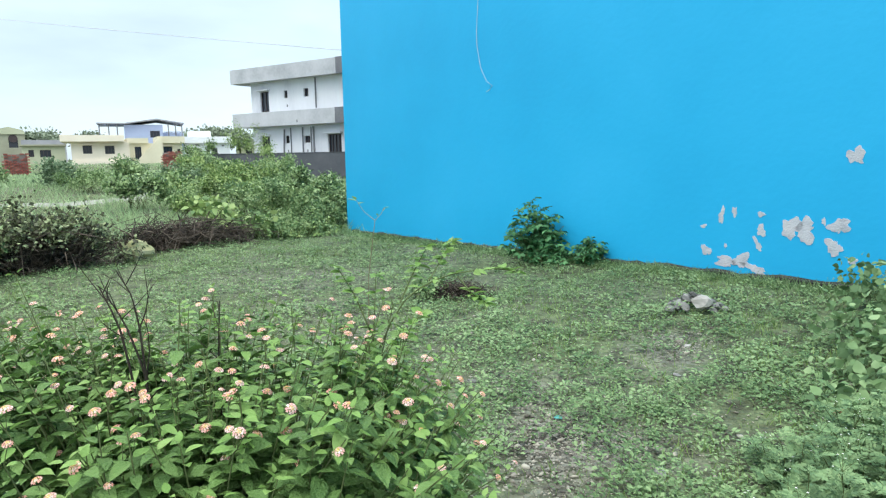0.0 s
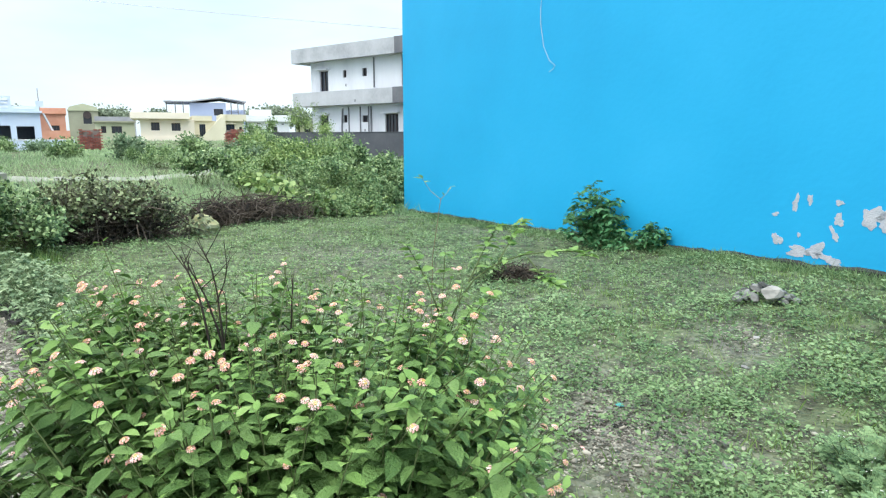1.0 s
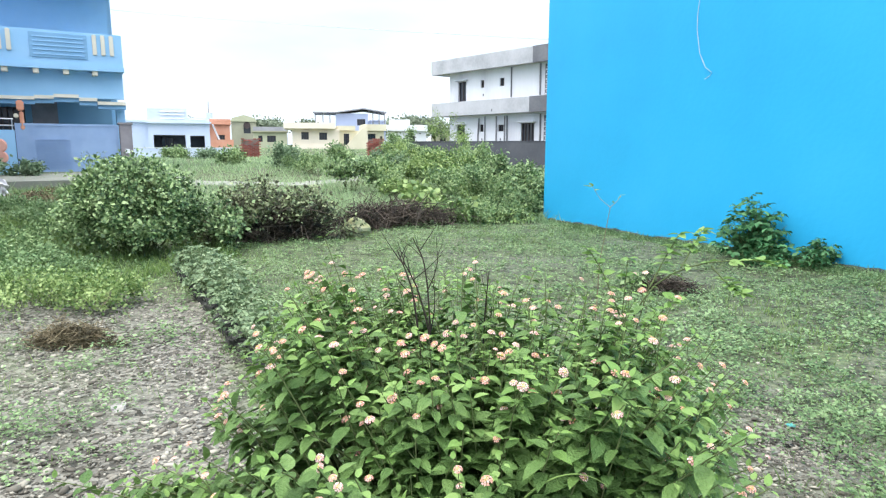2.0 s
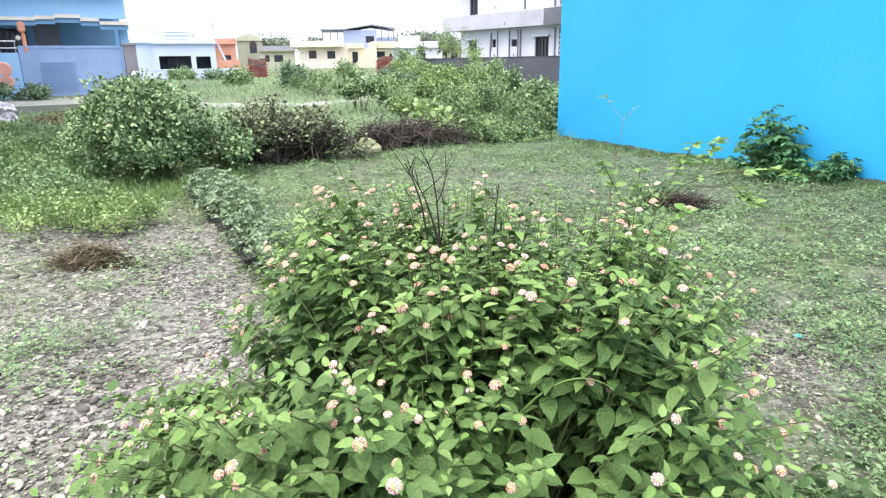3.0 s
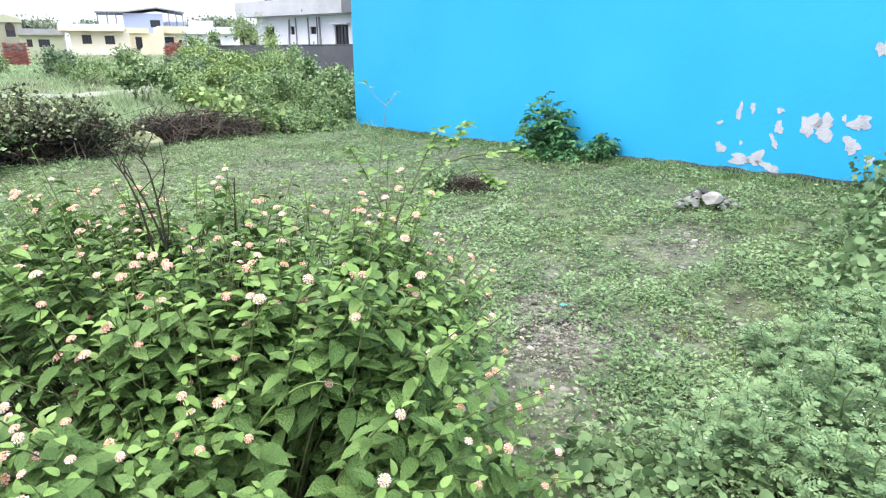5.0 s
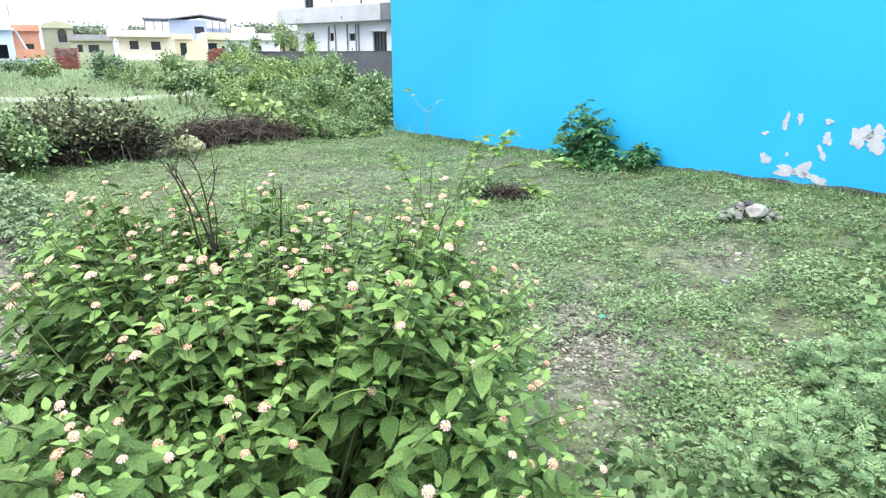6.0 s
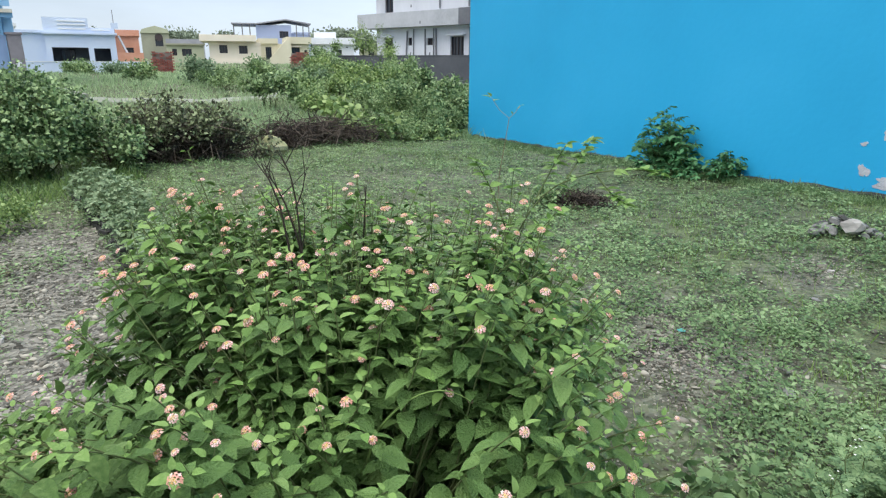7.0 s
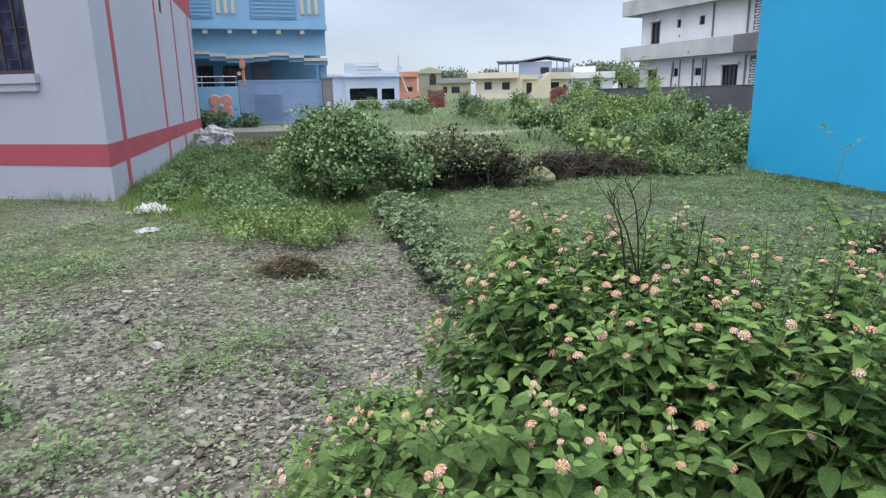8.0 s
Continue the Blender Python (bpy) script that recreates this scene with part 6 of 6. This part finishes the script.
        for k in g.integers(6, 13, 3):
            d = np.array([g.normal(0, 0.6), g.normal(0, 0.4), 1.0]) * g.uniform(0.04, 0.10)
            tw.append(tube([fine[k], fine[k] + d * 0.5 + g.normal(0, 0.006, 3), fine[k] + d], [r * 0.3, r * 0.22, r * 0.13], 5))
    for piece in tw:
        mesh_part("dead_twig", np_mesh("dead_twig", piece[0] - off, piece[1], "dry_stem"), h, "bare dark dead twig")
    # one long arching grass blade among the leaves
    t = np.linspace(0, 1, 12)
    pth = np.stack([-0.52 + 0.26 * t, np.full(12, 1.72), 0.45 + 0.33 * t ** 0.6 - 0.12 * t ** 3], -1)
    v, f = tube(pth, 0.004 * (1 - 0.8 * t), 4)
    mesh_part("grass_blade", np_mesh("grass_blade", v - off, f, "grass"), h)


build_lantana()


# ---- stones ----
def stone_mesh(seed, sx, sy, sz, material, rough=0.16, sub=2):
    g = np.random.default_rng(seed)
    bm = bmesh.new()
    bmesh.ops.create_icosphere(bm, subdivisions=sub, radius=1)
    ph = g.uniform(0, 6, 6)
    cut = [(Vector(g.normal(size=3)).normalized(), g.uniform(0.62, 0.85)) for _ in range(6)]
    for v in bm.verts:
        for n, d in cut:
            e = v.co.dot(n)
            if e > d:
                v.co -= n * (e - d)
        c = v.co
        v.co = c * (1 + rough * math.sin(3 * c.x + ph[0]) * math.sin(3.4 * c.y + ph[1]) + rough * 0.5 * math.sin(7 * c.z + ph[2]))
        v.co = Vector((v.co.x * sx, v.co.y * sy, v.co.z * sz))
    me = bpy.data.meshes.new("stone")
    bm.to_mesh(me)
    bm.free()
    me.materials.append(M[material])
    return me


def rubble_heap():
    g = np.random.default_rng(61)
    x, y = 2.04, 6.02
    h = thing("rubble_heap", pose(x, y, gz(x, y)), "small heap of grey rubble with one pale stone on top", "stone heap")
    for i in range(38):
        a, r = g.uniform(0, 6.28), 0.2 * math.sqrt(g.random())
        q = g.uniform(0.03, 0.062)
        o = mesh_part("stone", stone_mesh(600 + i, q, q * g.uniform(0.6, 1), q * g.uniform(0.3, 0.7), "stone", sub=2), h)
        o.matrix_basis = pose(r * math.cos(a), r * math.sin(a), max(0.02, 0.14 * (1 - r / 0.22) + 0.01), g.uniform(-35, 35), g.uniform(-35, 35), g.uniform(0, 360))
    o = mesh_part("stone", stone_mesh(640, 0.115, 0.075, 0.07, "stone_pale", 0.08), h, "pale smooth stone")
    o.matrix_basis = pose(-0.02, -0.17, 0.11, 0, -8, 10)
    for i, (u, w) in enumerate(((-0.27, -0.12), (-0.21, 0.04), (0.2, -0.12))):
        o = mesh_part("stone", stone_mesh(645 + i, 0.05, 0.038, 0.03, "stone", 0.1), h)
        o.matrix_basis = pose(u, w, 0.03, 0, 6, 50 * i)


rubble_heap()
rock = new("boulder", stone_mesh(653, 0.21, 0.18, 0.2, "mossy_rock", 0.2, 3))
rock.matrix_basis = pose(-4.93, 9.5, gz(-4.93, 9.5) + 0.12, 0, 5, 20)
tagged(rock, "cream boulder partly grown over with moss", "boulder")
for i, (x, y, s, m) in enumerate(((-0.18, 6.86, 0.06, "stone_pale"), (1.62, 5.0, 0.05, "stone_pale"), (0.9, 3.2, 0.06, "stone"), (-3.04, 2.88, 0.10, "stone_pale"), (-3.75, 2.1, 0.10, "stone_pale"), (-2.45, 1.3, 0.05, "stone_pale"), (-2.55, 1.38, 0.045, "stone"),
                                  (-2.3, 1.22, 0.04, "stone_pale"), (-4.3, 2.2, 0.07, "stone"), (-4.9, 2.55, 0.08, "stone_pale"), (-4.75, 2.7, 0.06, "stone_pale"), (-3.2, 2.35, 0.045, "stone_pale"), (1.35, 4.4, 0.05, "stone"), (0.05, 4.35, 0.06, "stone"))):
    o = new("stone", stone_mesh(660 + i, s * 0.7, s * 0.42, s * 0.2, m))
    o.matrix_basis = pose(x, y, gz(x, y) + s * 0.12, 0, 0, 40 * i)
    tagged(o, "loose pale grey stone lying on the gravel" if m == "stone_pale" else "loose dark grey stone lying on the soil", "stone", "loose stones")


# ---- litter ----
def crumpled(name, x, y, sx, sy, sz, material, label, category, seed, rz=0):
    g = np.random.default_rng(seed)
    bm = bmesh.new()
    bmesh.ops.create_grid(bm, x_segments=14, y_segments=10, size=1)
    for v in bm.verts:
        r = min(1.0, math.hypot(v.co.x, v.co.y))
        v.co = Vector((v.co.x * sx * (1 + 0.15 * g.normal()), v.co.y * sy * (1 + 0.15 * g.normal()), sz * (1 - r * r) + abs(g.normal()) * sz * 0.3))
    bmesh.ops.solidify(bm, geom=list(bm.faces), thickness=0.004)
    me = bpy.data.meshes.new(name)
    bm.to_mesh(me)
    bm.free()
    me.materials.append(M[material])
    o = new(name, me)
    o.matrix_basis = pose(x, y, gz(x, y) + 0.012, 0, 0, rz)
    tagged(o, label, category)


crumpled("plastic_bag", -8.25, 4.68, 0.24, 0.15, 0.10, "sack", "crumpled white plastic bag lying on the soil", "bag", 71, 30)
crumpled("plastic_scrap", -7.05, 3.95, 0.13, 0.06, 0.04, "sack", "torn white plastic scrap among the weeds", "litter", 72, 50)
crumpled("plastic_scrap", 0.52, 3.8, 0.018, 0.012, 0.01, "teal", "tiny teal plastic scrap on the gravel", "litter", 73)
crumpled("wrapper", 2.0, 3.72, 0.05, 0.02, 0.012, "wrapper", "small orange wrapper under the creeper", "litter", 74)
crumpled("wrapper", -8.0, 5.5, 0.05, 0.04, 0.03, "wrapper", "small red-orange wrapper in the grass", "litter", 75)


def sacks():
    g = np.random.default_rng(81)
    cx, cy = -16.35, 11.35
    base = gz(cx, cy)
    for i, (x, y, z) in enumerate(((-0.4, -0.1, 0.0), (0.05, 0.1, 0.0), (0.45, 0.4, 0.0), (0.1, -0.4, 0.0), (-0.2, 0.0, 0.2), (0.25, 0.25, 0.2), (0.4, 0.4, 0.19), (0.05, 0.1, 0.3))):
        bm = bmesh.new()
        bmesh.ops.create_icosphere(bm, subdivisions=3, radius=1)
        ph = g.uniform(0, 6, 3)
        for v in bm.verts:
            c = v.co
            k = 1 + 0.22 * abs(math.sin(4 * c.x + 3 * c.y + ph[0])) - 0.25 * abs(math.sin(6 * c.y - 4 * c.z + ph[1])) + 0.12 * math.sin(9 * c.z + 5 * c.x + ph[2]) + 0.05 * g.normal()
            ear = 1 + 0.5 * max(0, abs(c.x) - 0.75)
            v.co = Vector((c.x * 0.27 * k * ear, c.y * 0.21 * k, max(-0.15, c.z * 0.22 * k)))
        me = bpy.data.meshes.new("sack")
        bm.to_mesh(me)
        bm.free()
        me.materials.append(M["sack"])
        o = new("sack", me)
        o.matrix_basis = pose(cx + 0.62 * x, cy + 0.62 * y, base + 0.13 + z, g.uniform(-28, 28), g.uniform(-32, 32), g.uniform(0, 360))
        tagged(o, "filled pale woven plastic sack in a pile by the house", "sack", "pile of sacks")


sacks()


# ---- lane and worn patches in the field ----
def lane(name, pts, width, label):
    pts = np.array(pts, float)
    t = np.linspace(0, len(pts) - 1, 60)
    x, y = np.interp(t, range(len(pts)), pts[:, 0]), np.interp(t, range(len(pts)), pts[:, 1])
    d = np.gradient(np.stack([x, y], -1), axis=0)
    d /= np.linalg.norm(d, axis=1, keepdims=True)
    n = np.stack([-d[:, 1], d[:, 0]], -1)
    wid = width * (0.8 + 0.35 * fbm(x, y, 0.6, 9))
    rows = []
    for s in (-1, -0.5, 0, 0.5, 1):
        px, py = x + n[:, 0] * wid * s / 2, y + n[:, 1] * wid * s / 2
        rows.append(np.stack([px, py, ground_z(px, py) + (0.035 if abs(s) < 1 else -0.05)], -1))
    v = np.stack(rows, 1).reshape(-1, 3)
    f = []
    for i in range(59):
        for j in range(4):
            a = i * 5 + j
            f += [(a, a + 1, a + 5), (a + 1, a + 6, a + 5)]
    tagged(new(name, np_mesh(name, v, f, "lane")), label, "lane", kind="structure")


lane("lane", [(-30, 16), (-20, 17.0), (-14.5, 17.6), (-12, 18.5), (-10.8, 20.5), (-11.5, 26)], 1.5, "pale worn dirt lane through the field")


# ---- ground cover ----
def outside(x, y):
    """True where open ground is: before the blue wall and clear of the lilac house."""
    n = np.array([-WALL_D[1], WALL_D[0]])
    if n @ WALL_P > 0:
        n = -n
    a = ((x - WALL_P[0]) * n[0] + (y - WALL_P[1]) * n[1] > 0.04) | ((x - WALL_P[0]) * WALL_D[0] + (y - WALL_P[1]) * WALL_D[1] < -0.05)
    ns = np.array([0.632, 0.775])
    side = (x + 9.556) * ns[0] + (y - 4.826) * ns[1] > 0.05
    nf = np.array([0.36, -0.933])
    fr = (x + 9.556) * nf[0] + (y - 4.826) * nf[1] > 0.05
    return a & (side | fr)


def ground_weeds():
    g = np.random.default_rng(91)
    n = 165000
    r = 1.6 + 13.5 * g.random(n) ** 0.86
    az = np.radians(g.uniform(-74, 44, n))
    x, y = r * np.sin(az), r * np.cos(az)
    c = cover_of(x, y)
    patch = 0.55 * fbm(x, y, 2.3, 5) + 0.45 * fbm(x, y, 6.5, 6)
    keep = outside(x, y) & (g.random(n) < np.clip(c * 1.05 - 0.28 + 2.2 * (patch - 0.5), 0.05 + 0.2 * (patch > 0.58), 0.95))
    x, y, patch = x[keep], y[keep], patch[keep]
    rr = np.hypot(x, y)
    near = rr < 4.6
    for sel, per, tpl, name in ((near, 6, T_SMALL, "ground_weeds"), (~near, 3, T_FAR, "plot_weeds")):
        xs, ys, ps = x[sel], y[sel], patch[sel]
        k = len(xs)
        hgt = g.uniform(0.008, 0.09, k) * np.clip(0.25 + 2.4 * (ps - 0.25), 0.25, 1.6)
        X, Y, H = np.repeat(xs, per), np.repeat(ys, per), np.repeat(hgt, per)
        m = len(X)
        a = g.uniform(0, 2 * np.pi, m)
        sp = g.uniform(0.004, 0.05, m)
        X, Y = X + np.cos(a) * sp, Y + np.sin(a) * sp
        P = np.stack([X, Y, ground_z(X, Y) + H * g.uniform(0.2, 1.0, m) + 0.004], -1)
        W = np.stack([np.cos(a), np.sin(a), g.normal(0.25, 0.3, m)], -1)
        U = np.stack([g.normal(0, 0.3, m), g.normal(0, 0.3, m), np.ones(m)], -1)
        s = np.repeat(g.uniform(0.5, 1.5, k), per) * g.uniform(0.013, 0.029, m) * (1.0 if tpl is T_SMALL else 1.2)
        v, f = scatter(tpl, P, W, U, s, s * g.uniform(0.5, 0.85, m))
        tagged(new(name, np_mesh(name, v, f, "weed_leaf")), "carpet of small green ground weeds over the plot", "weeds", kind="stuff")


ground_weeds()


def blades(name, x, y, per, hmin, hmax, width, material, label, seed, lean=0.35, spread=0.05):
    g = np.random.default_rng(seed)
    n = len(x) * per
    a = g.uniform(0, 2 * np.pi, n)
    X, Y = np.repeat(x, per) + g.normal(0, 1, n) * spread, np.repeat(y, per) + g.normal(0, 1, n) * spread
    P = np.stack([X, Y, ground_z(X, Y) - 0.01], -1)
    W = np.stack([np.cos(a) * lean * g.random(n) * 2, np.sin(a) * lean * g.random(n) * 2, np.ones(n)], -1)
    U = np.stack([np.cos(a + 1.57), np.sin(a + 1.57), np.zeros(n)], -1)
    s = g.uniform(hmin, hmax, n) * np.repeat(g.uniform(0.6, 1.2, len(x)), per)
    v, f = scatter(T_BLADE, P, W, U, s, width * g.uniform(0.6, 1.4, n))
    tagged(new(name, np_mesh(name, v, f, material)), label, "grass", kind="stuff")


def grasses():
    g = np.random.default_rng(95)
    # short grass in the plot
    n = 17000
    r, az = 1.6 + 11 * g.random(n) ** 0.8, np.radians(g.uniform(-75, 45, n))
    x, y = r * np.sin(az), r * np.cos(az)
    k = outside(x, y) & (g.random(n) < cover_of(x, y) * fbm(x, y, 1.1, 12))
    blades("short_grass", x[k], y[k], 6, 0.03, 0.10, 0.005, "grass", "short scattered grass tufts in the plot", 96)
    # lush strip between the track and the houses on the west
    n = 12500
    x, y = g.uniform(-19, -5.4, n), g.uniform(4.4, 16, n)
    k = outside(x, y) & (x < -3.0 - 0.97 * (y - 4.0) + 0.6) & (g.random(n) < 0.25 + 0.9 * fbm(x, y, 0.8, 13))
    blades("meadow_grass", x[k], y[k], 8, 0.08, 0.26, 0.011, "grass", "lush green meadow grass beside the lilac house", 97, 0.5, 0.07)
    # along the foot of the blue wall
    s = g.uniform(0.1, 14, 2800)
    nn = np.array([-WALL_D[1], WALL_D[0]])
    if nn @ WALL_P > 0:
        nn = -nn
    o = np.abs(g.normal(0.08, 0.10, 2800)) + 0.05
    x, y = WALL_P[0] + WALL_D[0] * s + nn[0] * o, WALL_P[1] + WALL_D[1] * s + nn[1] * o
    blades("wall_grass", x, y, 6, 0.03, 0.14, 0.008, "weed_leaf", "short grass along the foot of the blue wall", 98, 0.6)
    # weeds leaning over the kerb
    t = g.random(900)
    x = -5.9 + 3.4 * t
    y = 6.72 - 0.87 * (x + 6.15) + 0.12 + np.abs(g.normal(0.0, 0.14, 900))
    blades("kerb_grass", x, y, 7, 0.03, 0.09, 0.008, "grass", "grass leaning over the low stone kerb", 94, 0.8)
    # open field up to the far houses
    n = 18000
    r, az = 13.0 * (90 / 13.0) ** g.random(n), np.radians(g.uniform(-66, -6, n))
    x, y = r * np.sin(az), r * np.cos(az)
    k = outside(x, y) & (g.random(n) < 0.25 + 0.9 * fbm(x, y, 0.28, 14))
    x, y, r = x[k], y[k], r[k]
    for lo, hi, w, h0, h1 in ((13, 26, 0.014, 0.12, 0.34), (26, 48, 0.028, 0.12, 0.32), (48, 92, 0.05, 0.08, 0.22)):
        q = (r >= lo) & (r < hi)
        blades("field_grass", x[q], y[q], 6, h0, h1, w, "field_blade", "tall green field grass paled with painted-in haze", 99 + lo, 0.45, 0.12 + w * 3)


grasses()


def gravel():
    g = np.random.default_rng(111)
    base = []
    for i in range(6):
        bm = bmesh.new()
        if i < 4:
            for q in ((1, 0, 0), (-1, 0, 0), (0, 1, 0), (0, -1, 0), (0, 0, 1), (0, 0, -1)):
                bm.verts.new(q)
            bm.verts.ensure_lookup_table()
            for a, b in ((0, 2), (2, 1), (1, 3), (3, 0)):
                bm.faces.new([bm.verts[k] for k in (a, b, 4)])
                bm.faces.new([bm.verts[k] for k in (b, a, 5)])
        else:
            bmesh.ops.create_icosphere(bm, subdivisions=1, radius=1)
        bm.verts.index_update()
        base.append((np.array([v.co[:] for v in bm.verts]) * g.uniform(0.75, 1.2, (len(bm.verts), 1)), np.array([[v.index for v in f.verts] for f in bm.faces])))
        bm.free()
    n = 88000
    r, az = 0.9 + 6.6 * g.random(n) ** 0.75, np.radians(g.uniform(-88, 40, n))
    x, y = r * np.sin(az), r * np.cos(az)
    c = cover_of(x, y)
    k = outside(x, y) & (g.random(n) < np.clip(1.05 - 0.95 * c, 0.13, 1) * (0.35 + 0.9 * fbm(x, y, 1.7, 15)))
    x, y = x[k], y[k]
    # finer gravel on the worn spots of the plot
    wx, wy = g.uniform(-0.2, 2.3, 42000), g.uniform(2.2, 5.7, 42000)
    k = outside(wx, wy) & (g.random(42000) < np.clip(1.0 - cover_of(wx, wy), 0, 1) ** 1.6)
    x, y = np.concatenate([x, wx[k]]), np.concatenate([y, wy[k]])
    m = len(x)
    size = 0.0055 + 0.0056 * g.gamma(1.4, 0.65, m)
    size = np.minimum(size * (1 + 0.5 * (g.random(m) < 0.04)), 0.036)
    size = np.where(x + 0.97 * y > 0.6, size * 0.72, size)
    which = np.where(size > 0.017, g.integers(4, 6, m), g.integers(0, 4, m))
    pieces = []
    for i in range(6):
        q = which == i
        bv, bf = base[i]
        cnt = q.sum()
        ang = g.uniform(0, 2 * np.pi, cnt)
        sc = size[q][:, None, None] * np.stack([g.uniform(0.8, 1.5, cnt), g.uniform(0.6, 1.0, cnt), g.uniform(0.3, 0.6, cnt)], -1)[:, None]
        v = bv[None] * sc
        tilt = g.normal(0, 0.3, cnt)[:, None]
        v = np.stack([v[..., 0], v[..., 1] * np.cos(tilt) - v[..., 2] * np.sin(tilt), v[..., 1] * np.sin(tilt) + v[..., 2] * np.cos(tilt)], -1)
        ca, sa = np.cos(ang)[:, None], np.sin(ang)[:, None]
        v = np.stack([v[..., 0] * ca - v[..., 1] * sa, v[..., 0] * sa + v[..., 1] * ca, v[..., 2]], -1)
        pos = np.stack([x[q], y[q], ground_z(x[q], y[q]) + size[q] * 0.2], -1)
        v = v + pos[:, None]
        pieces.append((v.reshape(-1, 3), (bf[None] + (np.arange(cnt) * len(bv))[:, None, None]).reshape(-1, 3)))
    v, f = joined(pieces)
    tagged(new("gravel", np_mesh("gravel", v, f, "pebbles")), "loose grey gravel and pebbles on the track", "gravel", kind="stuff")


gravel()
